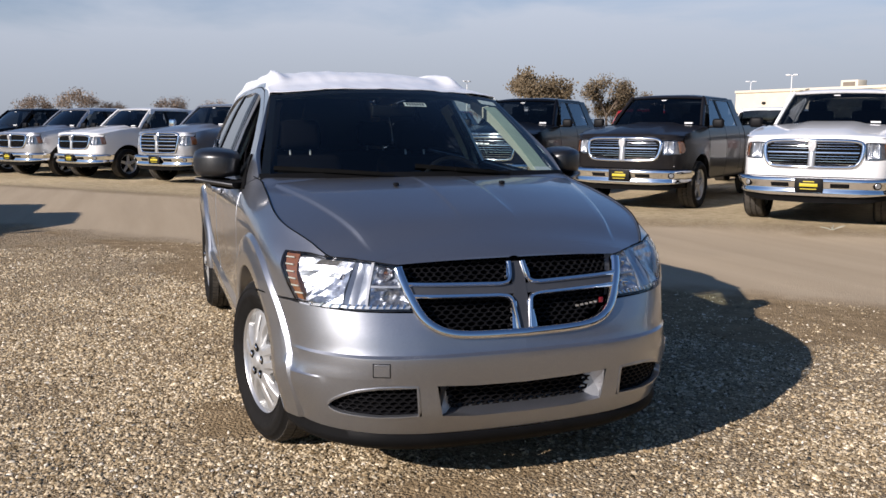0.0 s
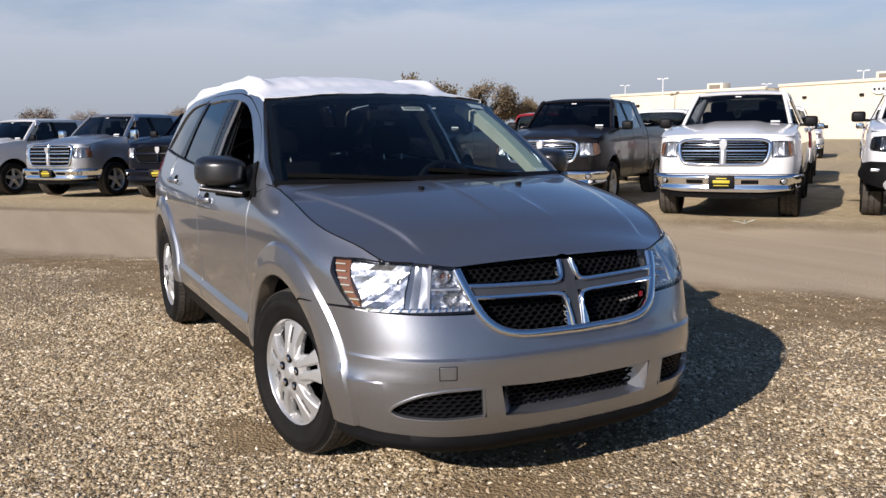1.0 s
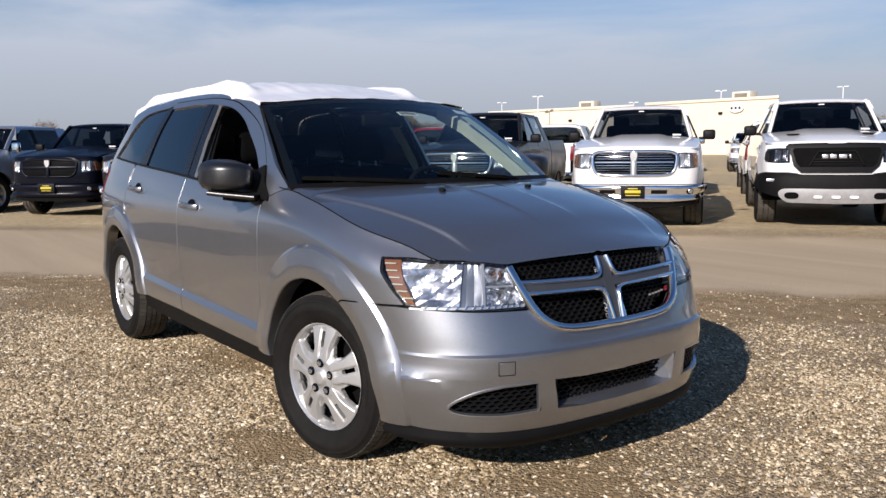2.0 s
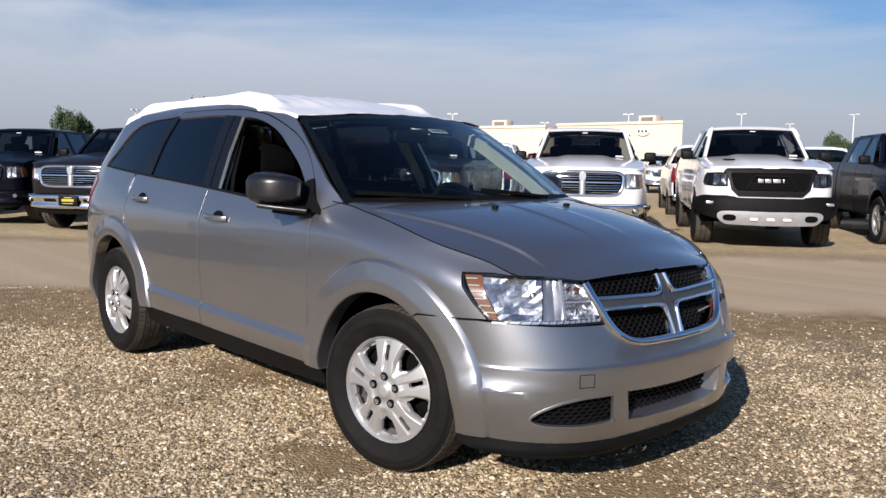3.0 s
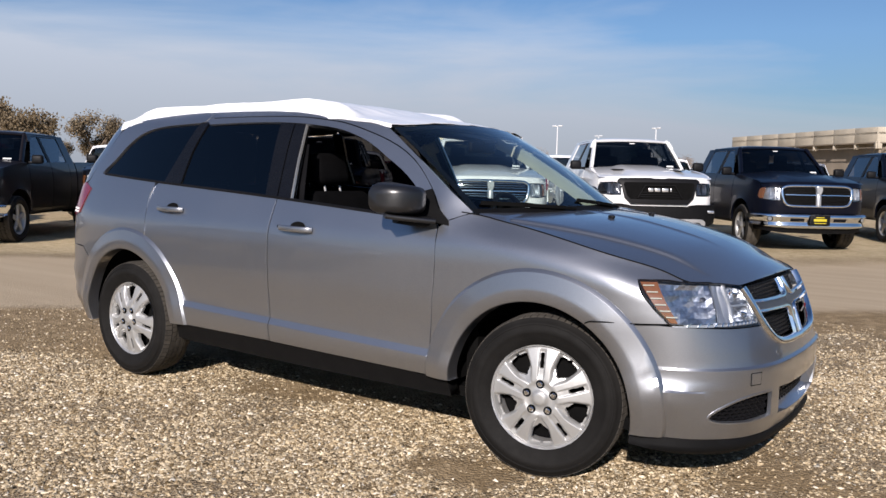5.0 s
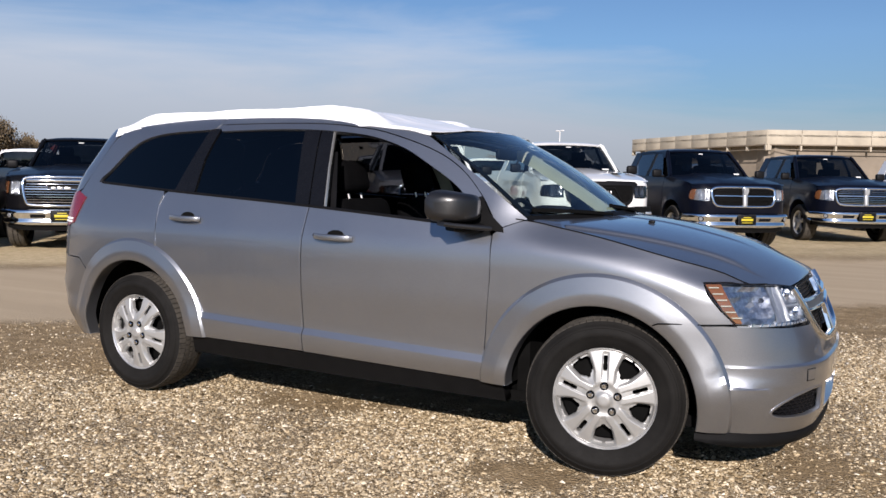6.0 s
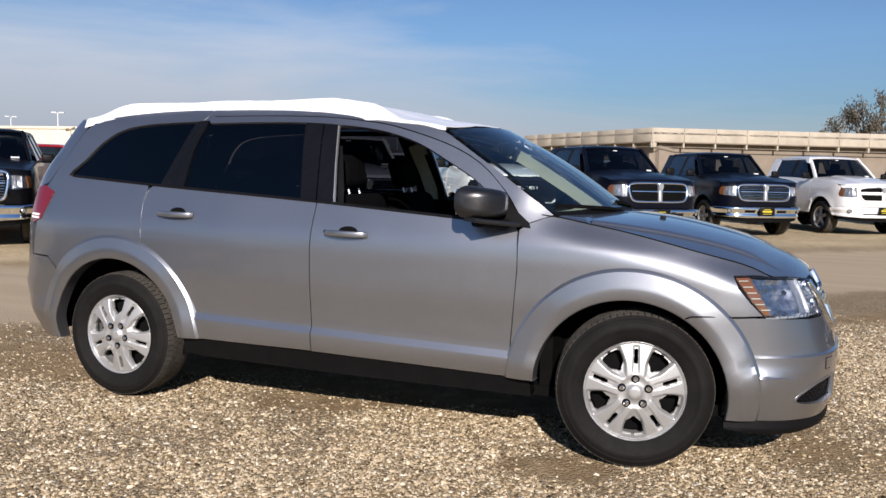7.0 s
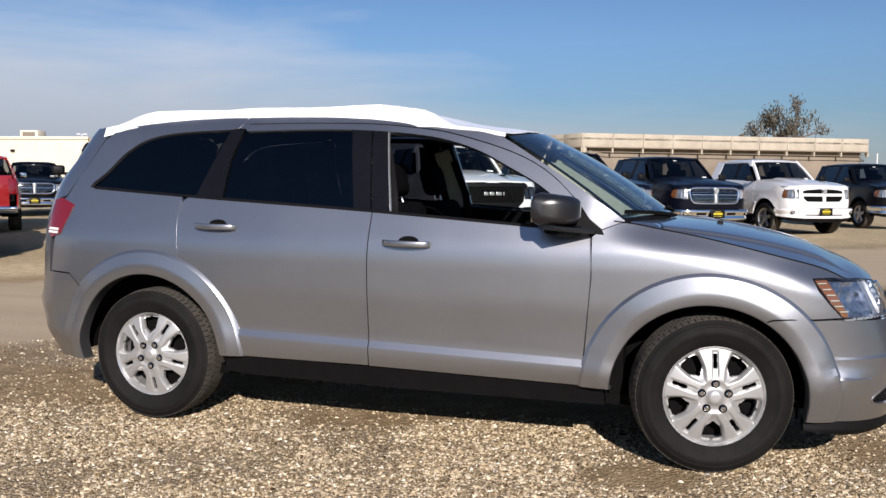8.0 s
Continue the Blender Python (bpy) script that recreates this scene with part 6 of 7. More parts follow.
        part("bar", strip([(y_at(y), 1.013) for y in np.linspace(-.56, .56, 12)], flat(.018 if style != "sport" else .040, .024), .008), mid, g)
        if style != "wide":
            part("post", strip([(0.0, z) for z in np.linspace(gz0 + .01, gz1 - .01, 5)], flat(.046, .03), .012), SATIN if bright else mid, g)
        # emblem: a plain shield
        if style != "wide":
            sh = [(-.045, .06), (.045, .06), (.05, .0), (.030, -.06), (0, -.085), (-.030, -.06), (-.05, 0)]
            b = bmesh.new()
            a = [b.verts.new(H.at(0, 1.10, .047) + Vector((0, y, z))) for y, z in sh]
            f = b.faces.new(a)
            e = bmesh.ops.extrude_face_region(b, geom=[f])
            for v in e["geom"]:
                if isinstance(v, bmesh.types.BMVert):
                    v.co.x += .018
            bmesh.ops.recalc_face_normals(b, faces=b.faces[:])
            part("emblem", b, SATIN, g, "plain silver shield")
    # headlamps
    for s in (1, -1):
        dim = style == "black"
        l = part("headlamp", sheet([lamp], lambda u, z: H.at(s * u, z, .004), .05, .01, (-1, s * .5, 0)), LENS, t, "dark slim headlamp" if dim else "clear headlamp with amber corner")
        part("housing", sheet([lamp], lambda u, z: H.at(s * u, z, -.05), .08, 0, (-1, s * .5, 0)), TRIM if dim else LAMPGREY, l)
        am = [(ux(-.225), 1.13), (ux(-.30), 1.13), (ux(-.345), 1.095), (ux(-.378), .99), (ux(-.33), low + .01), (ux(-.26), low + .005)]
        part("turn_signal", sheet([am], lambda u, z: H.at(s * u, z, -.006), .05, .02, (-1, s, 0)), TRIM if dim else AMBER, l)
        b, rows = bmesh.new(), []
        for j in range(9):
            z = low + .005 + (top - .02 - low) * j / 8
            rows.append([b.verts.new(H.at(s * (uy(-in0 - .015) + (uy(-.80) - uy(-in0 - .015)) * i / 14), z, -.010 - .028 * (1 - (abs(i / 7 - 1) if i / 7 < 1.0 else i / 7 - 1) ** 2) * (1 - (j / 4 - 1) ** 2) - .005 * (i % 2))) for i in range(15)])
        for r0, r1 in zip(rows, rows[1:]):
            for i in range(14):
                b.faces.new((r0[i], r0[i + 1], r1[i + 1], r1[i]))
        bmesh.ops.recalc_face_normals(b, faces=b.faces[:])
        part("reflector", b, SMOKE if dim else LAMPGREY, l)
        part("divider", strip([(s * uy(-.715), z) for z in np.linspace(low, top - .01, 5)], flat(.008, .02), -.03), TRIM if dim else SATIN, l)
    # front bumper
    if style == "black":
        prof = [(0, .40), (uy(-.5), .40), (uy(-.75), .46), (ux(-.45), .56), (ux(-.52), .60), (ux(-.47), .76), (ux(-.25), .80), (uy(-.6), .80), (uy(-.42), .775), (0, .775)]
        bmp = part("front_bumper", mirrored(sheet([prof], lambda u, z: H.at(u, z, .06 + .03 * step(.78, .66, z)), .06, .05, (-1, 0, 0))), GRAIN, t, "black off-road bumper")
        sk = curve([(uy(-.0001), .57), (uy(-.5), .575), (uy(-.66), .56), (uy(-.69), .48), (uy(-.62), .39), (uy(-.5), .37), (uy(-.0001), .36)], 4)
        sp = part("skid_plate", mirrored(sheet([sk], lambda u, z: H.at(u, z, .115), .07, .04, (-1, 0, 0))), SKID, bmp, "silver skid plate")
        for y in (-.54, .54):
            hole = [H.at(y_at(y + .085 * math.cos(a) * abs(math.cos(a)) ** -.4), .475 + .048 * math.sin(a), .12) for a in np.linspace(.01, 2 * math.pi + .01, 25)[:-1]]
            b = bmesh.new()
            b.faces.new([b.verts.new(p) for p in hole])
            bmesh.ops.recalc_face_normals(b, faces=b.faces[:])
            part("tow_hook", b, DARK, sp, "dark tow hook opening")
        for y in (-.22, 0, .22):
            part("oval", boxed(H.at(y_at(y), .46, .122), (.012, .11, .04), .016, 3), PAPER, sp, "pale raised oval")
        for s in (1, -1):
            part("fog_lamp", boxed(H.at(s * uy(-.78), .69, .09), (.03, .13, .045), .012, 2, ), REFLECT, bmp)
    else:
        bmat = CHROME if bright else paint
        prof = [(0, .43), (uy(-.5), .43), (ux(-.35), .465), (ux(-.50), .50), (ux(-.50), .655), (ux(-.25), .675), (uy(-.5), .68), (0, .68)]
        swell = lambda z: .045 + .055 * step(.52, .64, z) - .05 * step(.655, .69, z) + .03 * step(.525, .49, z)
        bmp = part("front_bumper", mirrored(sheet([prof], lambda u, z: H.at(u, z, swell(z)), .05, .05, (-1, 0, 0), 1e-4, (.485, .515, .66, .67))), bmat, t, "bright chrome bumper" if bright else "body-coloured bumper")
        part("valance", mirrored(sheet([[(0, .33), (uy(-.6), .34), (ux(-.42), .40), (ux(-.42), .50), (uy(-.5), .475), (0, .475)]], lambda u, z: H.at(u, z, .03), .09, .03, (-1, 0, 0))), GRAIN, bmp, "black lower valance")
        for s in (1, -1):
            slot = [(uy(-.25), .545), (uy(-.47), .545), (uy(-.47), .60), (uy(-.25), .60)] if bright else [(uy(-.0001), .50), (uy(-.5), .505), (uy(-.5), .53), (uy(-.0001), .53)]
            part("slot", sheet([slot], lambda u, z: H.at(s * u, z, swell(z) + .006), .08, .004, (-1, 0, 0)), TRIM, bmp, "dark bumper slot")
            for dz, mt, r in ((0, DARK, .052), (.006, REFLECT, .038)):
                c = H.at(s * uy(-.76), .585, .085 + dz)
                ob = part("fog_lamp" if dz else "bezel", smooth(lathe([(.0, .006), (r * .8, .006), (r * .96, .0), (r, -.02)], 20)), mt, bmp)
                ob.matrix_basis = Matrix.Translation(c) @ (H.at(s * uy(-.76), .575, .3) - c).to_track_quat("Y", "Z").to_matrix().to_4x4()
        zp = .575 if bright else .60
        pl = part("number_plate", boxed(H.at(0, zp, .105) + Vector((.006, 0, 0)), (.012, .34, .185), .004), TRIM, bmp, "dealer plate with yellow bars")
        for z, h, w in ((.050, .014, .14), (.004, .042, .22), (-.050, .012, .20)):
            part("bar", boxed(H.at(0, zp, .105) + Vector((.014, 0, z)), (.004, w, h), .001), YELLOW, pl)
    # cab: windscreen, roof, pillars, side glass
    def scr(u, v):
        a = Vector((-1.40 - .16 * u * u, u * .80, 1.385))
        b = Vector((-2.02 - .07 * u * u, u * .655, 1.905 - .02 * u * u))
        return a.lerp(b, v) + Vector((.6, 0, .7)) * .03 * math.sin(math.pi * v) * (1 - .5 * u * u)
    ws = part("windscreen", sheet([[(-.965, 0), (.965, 0), (.965, .97), (-.965, .97)]], scr, .12, .004, (-1, 0, -1)), DUSKY, t)
    part("roof_header", sheet([[(-.98, .945), (.98, .945), (.98, 1.05), (-.98, 1.05)]], lambda u, v: scr(u, min(v, 1.0)) + Vector((.5, 0, .8)) * .008 + Vector((-.10, 0, .012)) * max(0, v - 1.0) / .05, .1, .01, (-1, 0, -1)), paint, t)
    for u0, u1, v0, v1 in ((.64, .80, .06, .105), (-.08, .05, .84, .875)):
        part("sticker", sheet([[(u0, v0), (u1, v0), (u1, v1), (u0, v1)]], lambda u, v: scr(u, v) + Vector((.6, 0, .7)) * .004, .2, 0, (-1, 0, -1)), PAPER, ws, "white label")
    for s in (1, -1):
        p = [scr(s * .985, v) for v in np.linspace(-.02, 1, 8)]
        part("front_pillar", smooth(sweep(p, round_ring(0, 0, .09, .05, .02, 3), lambda i: (.3, s, .3)), 50), paint, t)
        part("mirror_arm", boxed((-1.56, s * .955, 1.375), (.06, .10, .045), .015), TRIM, t)
        mr = part("door_mirror", boxed((-1.55, s * 1.06, 1.43), (.10, .19, .16 if style != 'heavy' else .24), .04, 3), CHROME if style == "heavy" else TRIM, t, "folding door mirror")
        part("mirror_glass", boxed((-1.602, s * 1.06, 1.43), (.006, .15, .12), .002), CHROME, mr)
    bm, rows = bmesh.new(), []
    rows.append([bm.verts.new(scr(k / 8, .945) + Vector((.5, 0, .8)) * .016) for k in range(-8, 9)])
    rows.append([bm.verts.new(scr(k / 8, 1.0) + Vector((-.01, 0, .020))) for k in range(-8, 9)])
    for x in np.linspace(-2.16, -3.72, 11):
        w = .668 + .006 * step(-2.0, -2.6, x)
        zt = 1.915 + .025 * step(-2.0, -2.5, x) - .035 * step(-3.2, -3.75, x)
        rows.append([bm.verts.new((x, w * k / 8 * (1.03 if abs(k) == 8 else 1), zt + .02 - .05 * abs(k / 8) ** 4 - (.02 if abs(k) == 8 else 0))) for k in range(-8, 9)])
    rows.append([bm.verts.new(v.co + Vector((-.05, 0, -.06))) for v in rows[-1]])
    for a, b in zip(rows, rows[1:]):
        for i in range(16):
            bm.faces.new((a[i], a[i + 1], b[i + 1], b[i]))
    bmesh.ops.recalc_face_normals(bm, faces=bm.faces[:])
    part("roof", smooth(bm, 40), paint, t)
    top = 1.86
    two("front_window", [X([(-1.64, belt), (-1.72, 1.43), (-2.08, 1.77), (-2.18, top), (-2.46, top), (-2.46, belt)])], DUSKY, "", -.01, .15, .004)
    two("rear_window", [X([(-2.56, belt), (-2.56, top), (-3.30, top), (-3.38, 1.80), (-3.38, belt)])], DUSKY, "", -.01, .15, .004)
    two("pillar", [X([(-2.455, belt - .01), (-2.455, 1.89), (-2.565, 1.89), (-2.565, belt - .01)])], TRIM, "", .0, .15, .02)
    two("rear_pillar", [X([(-3.375, belt - .01), (-3.375, 1.90), (-3.70, 1.90), (-3.74, belt + .01)])], paint, "", .0, .15, .02)
    two("roof_side", [X([(-1.96, 1.76), (-2.05, 1.90), (-3.4, 1.92), (-3.4, 1.855), (-2.18, 1.855), (-2.06, 1.765)])], paint, "", .002, .1, .02)
    part("rear_screen", boxed((-3.75, 0, 1.63), (.02, 1.24, .46), .01), DUSKY, t)
    part("cab_back", boxed((-3.74, 0, 1.0), (.04, 1.80, .82), .01), paint, t)
    inn = bmesh.new()
    box(inn, (-1.75, 0, 1.22), (.6, 1.5, .24), None, .06)
    part("dashboard", smooth(inn), DARK, t)
    for y in (-.38, .38):
        part("front_seat", boxed((-2.55, y, 1.30), (.16, .5, .64), .06, 3), CLOTH, t)
        part("headrest", boxed((-2.60, y, 1.69), (.10, .26, .18), .04, 3), CLOTH, t)
    part("rear_seat", boxed((-3.50, 0, 1.2), (.16, 1.4, .62), .06, 3), CLOTH, t)
    # bed, tail and underside
    inner = bmesh.new()
    box(inner, (-4.76, 0, .80), (1.96, 1.70, .05))
    for y in (-.83, .83):
        box(inner, (-4.76, y, 1.1), (1.96, .05, .58))
    part("bed_liner", inner, DARK, t)
    tg = bmesh.new()
    box(tg, (-5.765, 0, 1.03), (.05, 1.50, .74), None, .015)
    gate = part("tailgate", smooth(tg), paint, t)
    part("handle", boxed((-5.80, 0, 1.18), (.02, .26, .09), .01), TRIM, gate)
    for s in (1, -1):
        part("tail_lamp", sheet([X([(-5.60, 1.32), (-5.74, 1.33)]) + [(ux(-5.77), 1.33), (ux(-5.785), 1.32), (ux(-5.785), .96), (ux(-5.72), .94), (ux(-5.64), .97)]], lambda u, z: H.at(s * u, z, .01), .08, .03, (1, s, 0)), REDLENS, t, "red tail lamp")
    rb = bmesh.new()
    box(rb, (-5.84, 0, .58), (.16, 1.84, .17), None, .04, 3)
    part("rear_bumper", smooth(rb), CHROME if style != "black" else TRIM, t)
    un = bmesh.new()
    box(un, (-2.9, 0, .52), (5.2, 1.30, .22))
    part("frame", un, DARK, t)
    core = bmesh.new()
    box(core, (-.85, 0, .82), (1.1, 1.15, .48))
    part("engine", core, DARK, t)
    for c in (-1.0, -4.55):
        for s in (1, -1):
            w = bmesh.new()
            rr = [[w.verts.new((c + .52 * math.cos(radians(a)), s * y, .42 + .52 * math.sin(radians(a)))) for a in range(-5, 186, 19)] for y in (.92, .56)]
            for i in range(len(rr[0]) - 1):
                w.faces.new((rr[0][i], rr[0][i + 1], rr[1][i + 1], rr[1][i]))
            w.faces.new(rr[1])
            part("wheel_well", smooth(w), DARK, t)
    cache = {}
    for x in (-1.0, -4.55):
        for s in (1, -1):
            truck_wheel(t, x, -s * .84, .40, rim, cache, s)
    return t


BASE = {k: make_truck(k, WHITE) for k in ("chrome", "cross", "black", "sport", "heavy", "wide")}
used = set()


def put_truck(style, paint, word, x, y, heading, lift=0.0, note="", scale=1.0, row="pickups in the front row"):
    m = pose(x, y, lift, 0, 0, heading)
    if style not in used:
        used.add(style)
        t = BASE[style]
        t.matrix_basis = m
    else:
        t = copy_thing(BASE[style], m)
    t.scale = (scale, scale, scale * .965)
    kind = {"chrome": "with chrome-barred grille and bumper", "cross": "with chrome cross grille and bumper", "black": "with black off-road nose and bumper", "sport": "with body-coloured grille and bumper", "heavy": "heavy-duty with tall chrome grille", "wide": "with wide many-barred chrome grille"}[style]
    tagged(t, f"{word} pickup truck {kind}{note}", "pickup truck", row)
    for o in t.children_recursive:
        if o.type == "MESH" and o.data.materials[0] == WHITE:
            o.material_slots[0].link = "OBJECT"
            o.material_slots[0].material = paint
    return t


FRONT_ROW = [
    ("cross", BLACK, "black", -22.4, -6.3, -52), ("cross", BRIGHT, "bright silver", -20.3, -4.6, -50.5), ("cross", WHITE, "white", -18.78, -2.97, -49.5),
    ("heavy", BRIGHT, "bright silver", -16.13, -.93, -48), ("sport", BLUE, "dark blue", -13.3, 1.0, -42),
    ("chrome", BROWN, "dark brown", -10.72, 1.94, -50), ("wide", BLACK, "black", -9.5, 4.7, -47), ("chrome", GREY, "dark grey", -6.62, 5.89, -53.4),
    ("chrome", WHITE, "white", -3.72, 6.95, -52.6), ("black", WHITE, "white", -1.81, 8.99, -54), ("cross", BLUE, "dark blue", .08, 11.42, -54),
    ("chrome", BLUE, "dark blue", 1.90, 14.93, -61), ("sport", WHITE, "white", 4.45, 17.25, -61.5), ("chrome", BLACK, "black", 7.3, 21.4, -70),
]
for style, paint, word, x, y, h in FRONT_ROW:
    put_truck(style, paint, word, x, y, h, rise(x, y), "", 1.03 if style in ("black", "heavy", "wide") else 1.0)
# two more that stand beside the lot and throw their shadows onto the lane
put_truck("chrome", WHITE, "white", -4.1, -6.3, 0, row="pickups beside the lot")
put_truck("chrome", GREY, "dark grey", 4.3, 3.7, 180, row="pickups beside the lot")
# ---- second and third rows ----
BACK = [(5, WHITE, "white", "chrome"), (6, RED, "red", "chrome"), (7, WHITE, "white", "chrome"), (8, WHITE, "white", "chrome"), (9, WHITE, "white", "chrome"), (10, WHITE, "white", "chrome"),
        (4, RED, "red", "chrome"), (3, BLACK, "black", "chrome"), (11, BRIGHT, "silver", "chrome")]
for i, paint, word, style in BACK:
    _, _, _, x, y, h = FRONT_ROW[i]
    d = 5.85 + 1.8 + 5.85
    slip = .35 if i == 6 else 0.0
    put_truck(style, paint, word, x + slip - d * math.cos(radians(h)), y + slip - d * math.sin(radians(h)), h + 180, row="pickups in the second row")
for i, paint, word in ((6, BLACK, "black"), (7, RED, "red"), (8, WHITE, "white"), (9, WHITE, "white"), (10, BRIGHT, "silver"), (5, BRIGHT, "silver"), (4, WHITE, "white")):
    _, _, _, x, y, h = FRONT_ROW[i]
    d = 27.5
    put_truck("chrome", paint, word, x - d * math.cos(radians(h)), y - d * math.sin(radians(h)), h, row="pickups in the third row")
put_truck("chrome", BLACK, "black", -19.6, 18.3, -48, row="pickups in the third row")

# ---- far buildings, trees, poles ----
CREAM = plain("cream_wall", (0.66, 0.595, 0.475), .85, 0, .07, .6)
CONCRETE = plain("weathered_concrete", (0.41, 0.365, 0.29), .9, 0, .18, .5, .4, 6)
# wall brown darkened, so the shade under the parapet is in its colour
SHADEWALL = plain("shaded_brown", (0.21, 0.175, 0.135), .9, 0, .2, .4)
POLE = plain("white_pole", (0.72, 0.73, 0.74), .5, 0, .05)
BARK = plain("grey_bark", (0.16, 0.125, 0.095), .95, 0, .3, 3, .6, 30)


def leaf_mat(name, col):
    m = plain(name, col, .8, 0, .35, 1.2)
    return m


def wall_between(a, b, depth, h, name, label, z0=0.0):
    """A block with its front between two ground points."""
    a, b = Vector((*a, 0)), Vector((*b, 0))
    way = (b - a).normalized()
    out = Vector((way.y, -way.x, 0))
    if out.dot(a) > 0:
        out = -out
    m = Matrix.Translation((a + b) / 2) @ Matrix(((way.x, -out.x, 0, 0), (way.y, -out.y, 0, 0), (0, 0, 1, 0), (0, 0, 0, 1)))
    t = thing(name, label, "building", m)
    return t, (b - a).length, depth, h


def cream_building():
    for a, b, h, sign in (((-95.5, 79.5), (-71, 84), 6.4, False), ((-71, 86.5), (-52.5, 88), 6.7, True)):
        t, L, D, h = wall_between(a, b, 26, h, "showroom", "long cream flat-roofed showroom beyond the lot")
        slope = .68 * D if sign else 0.0
        plan = [(-L / 2, 0), (L / 2, 0), (L / 2 - slope, D), (-L / 2, D)]
        part("wall", loft([[Vector((x, y, z)) for x, y in plan] for z in (0, h)]), CREAM, t)
        part("roof", loft([[Vector((x * .97, .3 + y * .97, z)) for x, y in plan] for z in (h + .004, h + .10)]), CONCRETE, t)
        part("parapet", boxed((0, -.06, h + .02), (L + .2, .25, .35), .03), CREAM, t)
        for x in (-L * .3, L * .1):
            part("wall_lamp", boxed((x, -.15, h - 1.6), (.5, .25, .3), .05), TRIM, t)
        u = part("roof_unit", boxed((-L * .05, D * .4, h + .8), (2.6, 2.0, 1.5), .05), CREAM, t, "rooftop air unit")
        part("grille", boxed((-L * .05, D * .4 - 1.02, h + .8), (1.8, .04, 1.0)), SHADEWALL, u)
        if sign:
            s = lathe([(0, -.10), (1.0, -.10), (1.05, -.05), (1.05, 0), (0, 0)], 40)
            ob = part("sign", smooth(s, 30), PAPER, t, "plain white oval sign with dark bars")
            ob.matrix_basis = pose(4.0, -.2, h - 1.05) @ Matrix.Diagonal((.95, 1, .55, 1))
            for k in (-1, 0, 1):
                p2 = part("bar", boxed((k * .55, -.13, 0), (.30, .04, .55), .02), BARS, ob)


def concrete_building():
    C, Lp, R = (-10.2, 89.7), (-30, 108.5), (22.0, 107.2)
    for a, b, first in ((C, R, True), (Lp, C, False)):
        t, L, D, h = wall_between(a, b, 20, 6.9, "concrete_building", "long low concrete building with a deep parapet")
        # wall, soffit and rail get the overhang's shade as colour
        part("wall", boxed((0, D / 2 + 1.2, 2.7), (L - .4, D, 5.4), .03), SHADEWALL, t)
        n = int(L / 3.4)
        for k in range(n):
            w = L / n
            part("parapet_panel", boxed((-L / 2 + (k + .5) * w, .15, 6.15), (w - .04, .30, 1.5), .03), CONCRETE, t)
        part("roof", boxed((0, D / 2, 6.3), (L - .2, D, .2)), CONCRETE, t)
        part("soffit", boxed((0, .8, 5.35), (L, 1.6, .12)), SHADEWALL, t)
        for k in range(n + 1):
            part("bracket", boxed((-L / 2 + k * L / n, .3, 5.1), (.18, .5, .7), .02), CONCRETE, t)
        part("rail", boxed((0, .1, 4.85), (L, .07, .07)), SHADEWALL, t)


def limb(bm, a, b, r0, r1, n=6, bend=0.0, rnd=random):
    mid = (a + b) / 2 + Vector((rnd.uniform(-1, 1), rnd.uniform(-1, 1), rnd.uniform(-.4, .6))) * (b - a).length * bend
    pts = [a, a.lerp(mid, .5) * .5 + (a + (b - a) * .25) * .5, mid, mid.lerp(b, .5), b]
    rows = []
    for i, p in enumerate(pts):
        way = (pts[min(i + 1, 4)] - pts[max(i - 1, 0)]).normalized()
        s = way.orthogonal().normalized()
        o = way.cross(s)
        r = r0 + (r1 - r0) * i / 4
        rows.append([bm.verts.new(p + (s * math.cos(2 * math.pi * k / n) + o * math.sin(2 * math.pi * k / n)) * r) for k in range(n)])
    for q, w in zip(rows, rows[1:]):
        for k in range(n):
            bm.faces.new((q[k], q[(k + 1) % n], w[(k + 1) % n], w[k]))


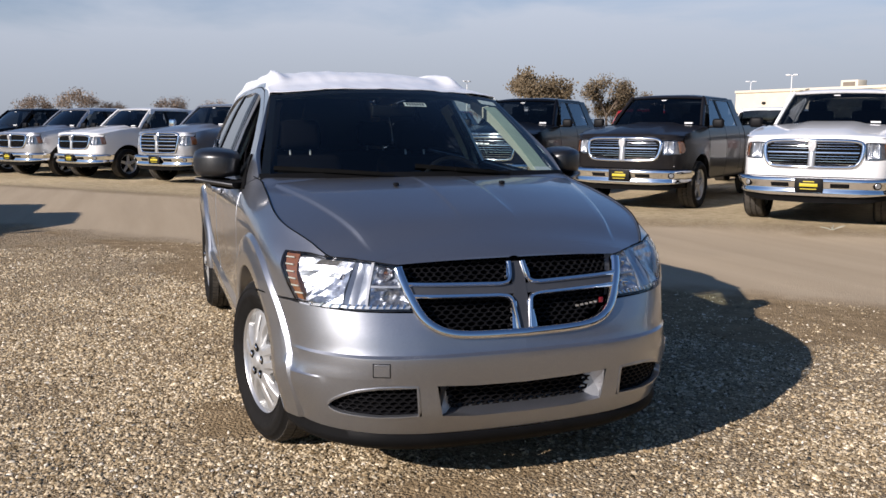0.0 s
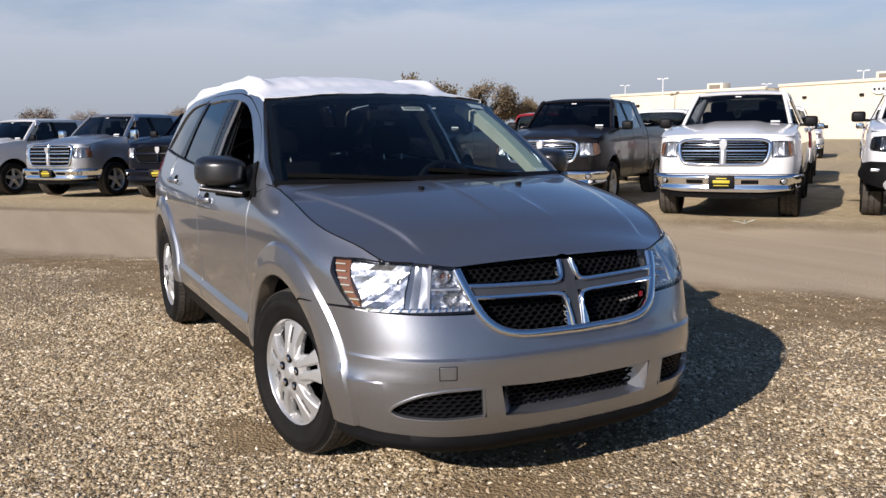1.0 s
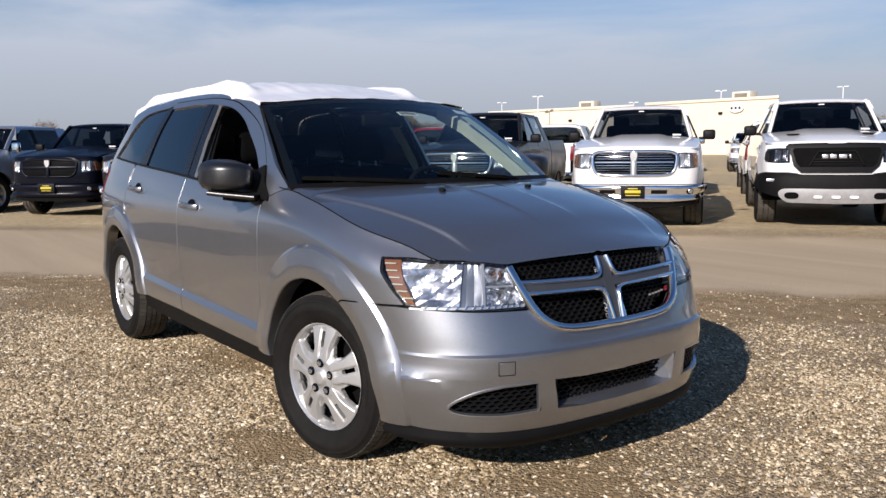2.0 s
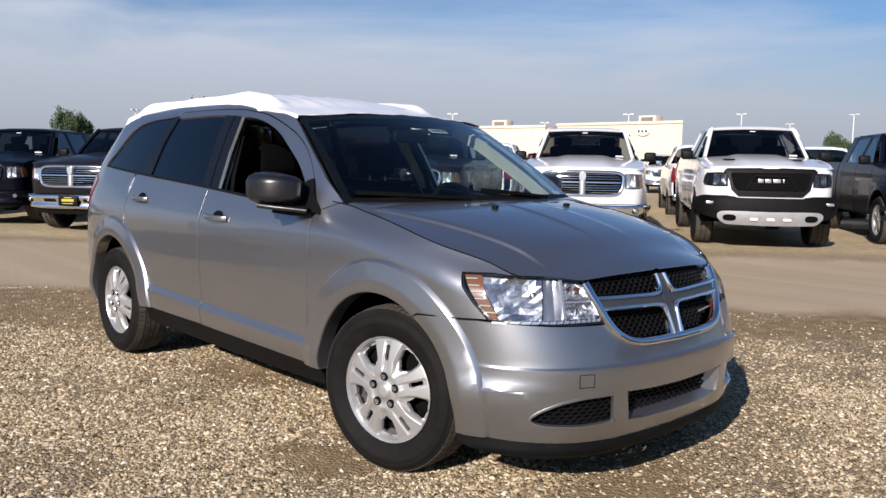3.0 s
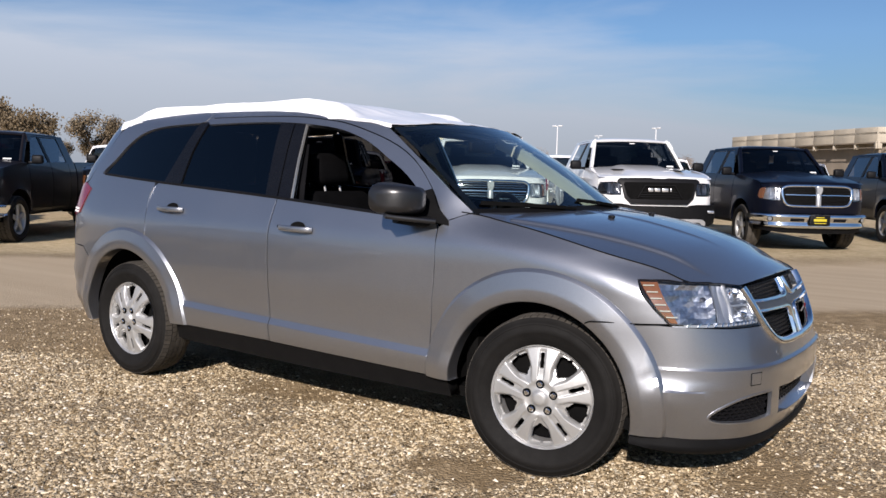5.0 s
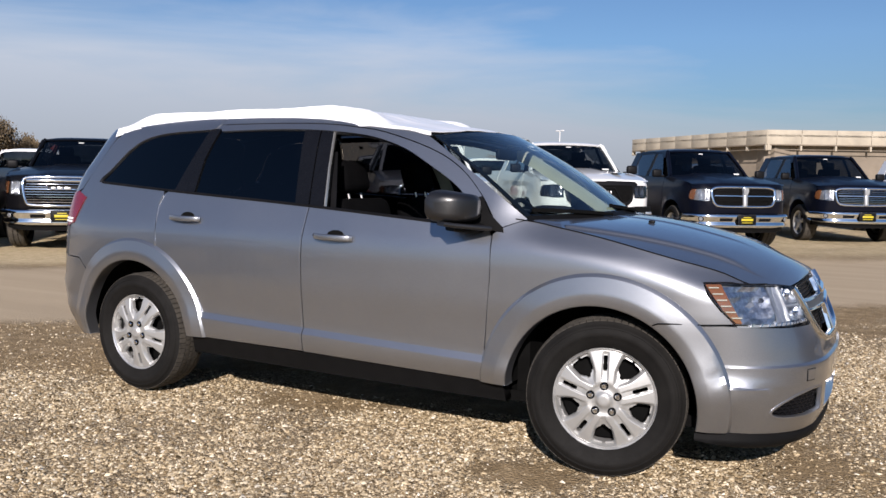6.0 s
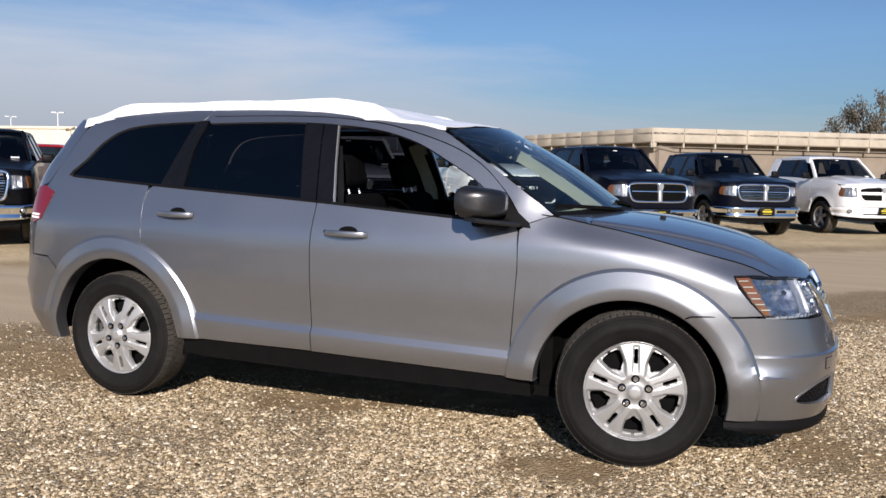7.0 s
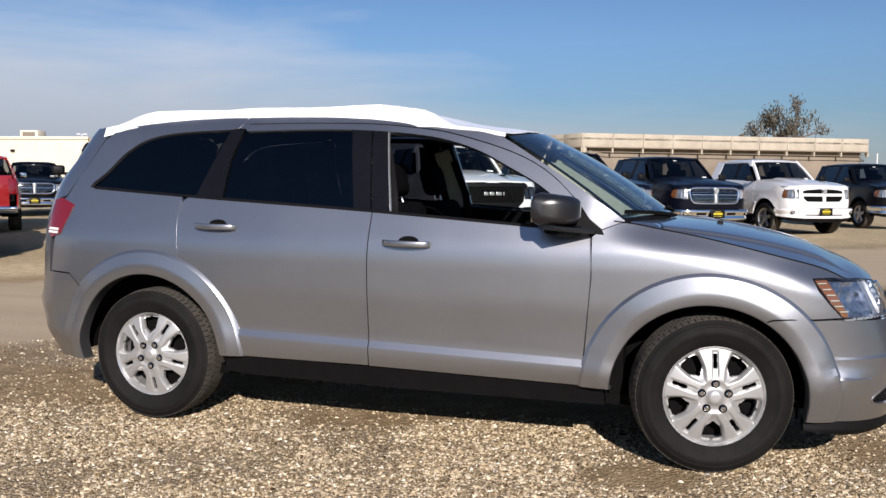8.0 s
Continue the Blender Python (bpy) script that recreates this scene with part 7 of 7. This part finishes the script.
def make_tree(label, h, width, leaf, density, seed, name="tree", clump=.55, size=.22, trunk=.35, open_=0.0):
    rnd = random.Random(seed)
    t = thing(name, label, "tree")
    bm = bmesh.new()
    base = Vector((0, 0, -.1))
    fork = Vector((rnd.uniform(-.1, .1) * h, rnd.uniform(-.1, .1) * h, h * trunk))
    limb(bm, base, fork, h * .035, h * .024, 8, .04, rnd)
    tips = []

    def grow(p, way, length, r, depth):
        q = p + way * length
        limb(bm, p, q, r, r * .55, 5, .12, rnd)
        if depth == 0:
            tips.append(q)
            return
        if depth < 3:
            tips.append(q)
        for k in range(rnd.choice((2, 3, 3))):
            d = (way + Vector((rnd.uniform(-1, 1), rnd.uniform(-1, 1), rnd.uniform(-.35, .55))) * .85).normalized()
            grow(q, d, length * rnd.uniform(.60, .82), r * .6, depth - 1)
    for k in range(6):
        a = 2 * math.pi * (k + rnd.random() * .6) / 6
        d = Vector((math.cos(a) * width / h * .95, math.sin(a) * width / h * .95, rnd.uniform(.45, 1.0))).normalized()
        grow(fork, d, h * .26 * rnd.uniform(.8, 1.15), h * .018, 3)
    part("trunk", smooth(bm, 60), BARK, t)
    faces = []
    verts = []
    for p in tips:
        if rnd.random() < open_:
            continue
        for _ in range(density):
            c = p + Vector((rnd.gauss(0, 1), rnd.gauss(0, 1), rnd.gauss(0, .7))) * clump
            u = Vector((rnd.gauss(0, 1), rnd.gauss(0, 1), rnd.gauss(0, 1))).normalized()
            v = u.orthogonal().normalized()
            s = size * rnd.uniform(.6, 1.3)
            k = len(verts)
            verts += [c - u * s, c + v * s * .6, c + u * s, c - v * s * .6]
            faces.append((k, k + 1, k + 2, k + 3))
    me = bpy.data.meshes.new("crown")
    me.from_pydata([tuple(v) for v in verts], [], faces)
    me.materials.append(leaf)
    cr = new("crown", me)
    cr.parent = t
    top = max(v.z for v in verts)
    k = h / top
    t.scale = (k, k, k)
    return t


def far(az, d):
    return 3 + d * math.cos(radians(az)), -3 + d * math.sin(radians(az))


BROWNLEAF = leaf_mat("dry_brown_leaves", (0.15, 0.112, 0.065))
OLIVE = leaf_mat("dull_oak_leaves", (0.095, 0.080, 0.052))
GREEN = leaf_mat("green_leaves", (0.045, 0.075, 0.03))
TWIG = leaf_mat("bare_twigs", (0.20, 0.155, 0.12))
cream_building()
concrete_building()
dry = make_tree("broad tree with dry brown leaves", 9.4, 6.5, BROWNLEAF, 36, 3, clump=.65)
dry.scale = (dry.scale[0] * .74, dry.scale[1] * .74, dry.scale[2])
dry.matrix_basis = pose(*far(152.5, 112), 0, 0, 0, 30) @ Matrix.Diagonal((*dry.scale, 1))
bare = make_tree("bare tree with fine brown twigs", 7.5, 7.0, TWIG, 12, 8, clump=.55, size=.16)
bare.scale = (bare.scale[0] * .75, bare.scale[1] * .75, bare.scale[2])
bare.matrix_basis = pose(*far(-177, 150), 0) @ Matrix.Diagonal((*bare.scale, 1))
oak = make_tree("gnarled open oak with sparse dull brown leaves", 15.5, 17, OLIVE, 26, 21, clump=.6, size=.26, trunk=.30, open_=.35)
oak.scale = (oak.scale[0] * .62, oak.scale[1] * .62, oak.scale[2])
oak.matrix_basis = pose(*far(84.9, 140), 0, 0, 0, 70) @ Matrix.Diagonal((*oak.scale, 1))
fir = make_tree("slim dark green tree", 8.6, 2.6, GREEN, 30, 5, clump=.45, trunk=.2)
fir.scale = (fir.scale[0] * .5, fir.scale[1] * .5, fir.scale[2])
fir.matrix_basis = pose(*far(161.4, 130), 0) @ Matrix.Diagonal((*fir.scale, 1))


def more(ob, az, d, turn, k=1.0):
    c = copy_thing(ob, pose(*far(az, d), 0, 0, 0, turn))
    c.scale = ob.scale * k
    return c


for az, d, turn, k in ((148.0, 120, 100, .95), (146.2, 125, 200, .7), (144.8, 128, 20, .62), (150.5, 128, 60, .6), (147.8, 122, 310, .6)):
    more(dry, az, d, turn, k)
for az, d, turn, k in ((-174.6, 152, 40, .85), (177.2, 150, 80, .86), (174.4, 150, 130, .8), (171.6, 150, 200, .72), (168.8, 148, 20, .85), (-179, 155, 260, .75), (156.5, 150, 10, .8), (144, 150, 20, .8), (119, 160, 90, .9), (115.5, 150, 0, .8), (109.5, 150, 50, .75)):
    more(bare, az, d, turn, k)
for az, d, turn, k in ((160.9, 131, 90, .92), (112.3, 130, 0, .78), (111.4, 132, 60, .68)):
    more(fir, az, d, turn, k)
for az, d, turn, k in ((86.8, 142, 200, .62), (81.7, 145, 100, .55)):
    more(oak, az, d, turn, k)


def street_lamp():
    t = thing("street_lamp", "white lot lamp post with twin flat heads", "lamp post", group="lamp posts")
    b = lathe([(.16, 0), (.16, .5), (.10, .52), (.07, 8.6), (.0, 8.62)], 12, "z")
    part("pole", smooth(b), POLE, t)
    for s in (-1, 1):
        part("head", boxed((s * .55, 0, 8.75), (.7, .35, .16), .05), POLE, t)
    part("cross_arm", boxed((0, 0, 8.68), (.7, .07, .07), .01), POLE, t)
    return t


lamp = street_lamp()
lamp.matrix_basis = pose(*far(136.7, 118), 0, 0, 0, 30) @ Matrix.Diagonal((.85, .85, .93, 1))
for az, d, k in ((124.9, 118, 1.02), (117.8, 118, 1.02), (111.3, 118, 1.0), (150.8, 140, .95), (139.2, 130, .98), (130.5, 140, 1.0), (115.0, 150, 1.05), (157.5, 120, .95), (128.2, 150, 1.0)):
    c = copy_thing(lamp, pose(*far(az, d), 0, 0, 0, az * 3))
    c.scale = (k * .85, k * .85, k * .93)


def flag_pole():
    t = thing("flag_pole", "white flag pole with a small lowered striped flag", "flag pole", pose(*far(79.55, 150), 0))
    part("pole", smooth(lathe([(.11, 0), (.09, 6.4), (.06, 6.5), (.0, 6.52)], 12, "z")), POLE, t)
    flag = thing_part("flag", t, "limp red and white striped flag")
    for k in range(6):
        part("stripe", boxed((-.35 - .1 * k, .04 * math.sin(k * 1.7), 1.9 - .12 * k), (.16, .04, 1.2), .02), PAPER if k % 2 else REDLENS, flag)


flag_pole()


def dry_twigs():
    t = thing("dry_twig", "pale dry weed stalks lying on the gravel", "twig", pose(-3.40, 7.07, rise(-3.40, 7.07)))
    for a, l, tilt in ((20, .15, 35), (75, .19, 28), (130, .13, 40), (200, .17, 20), (300, .11, 50)):
        way = Vector((math.cos(radians(a)) * math.cos(radians(tilt)), math.sin(radians(a)) * math.cos(radians(tilt)), math.sin(radians(tilt))))
        p = [way * (l * k / 4) + Vector((0, 0, -.03 * (k / 4) ** 2)) for k in range(5)]
        part("stalk", sweep(p, circle(.0045, 5)), LINER, t)


dry_twigs()
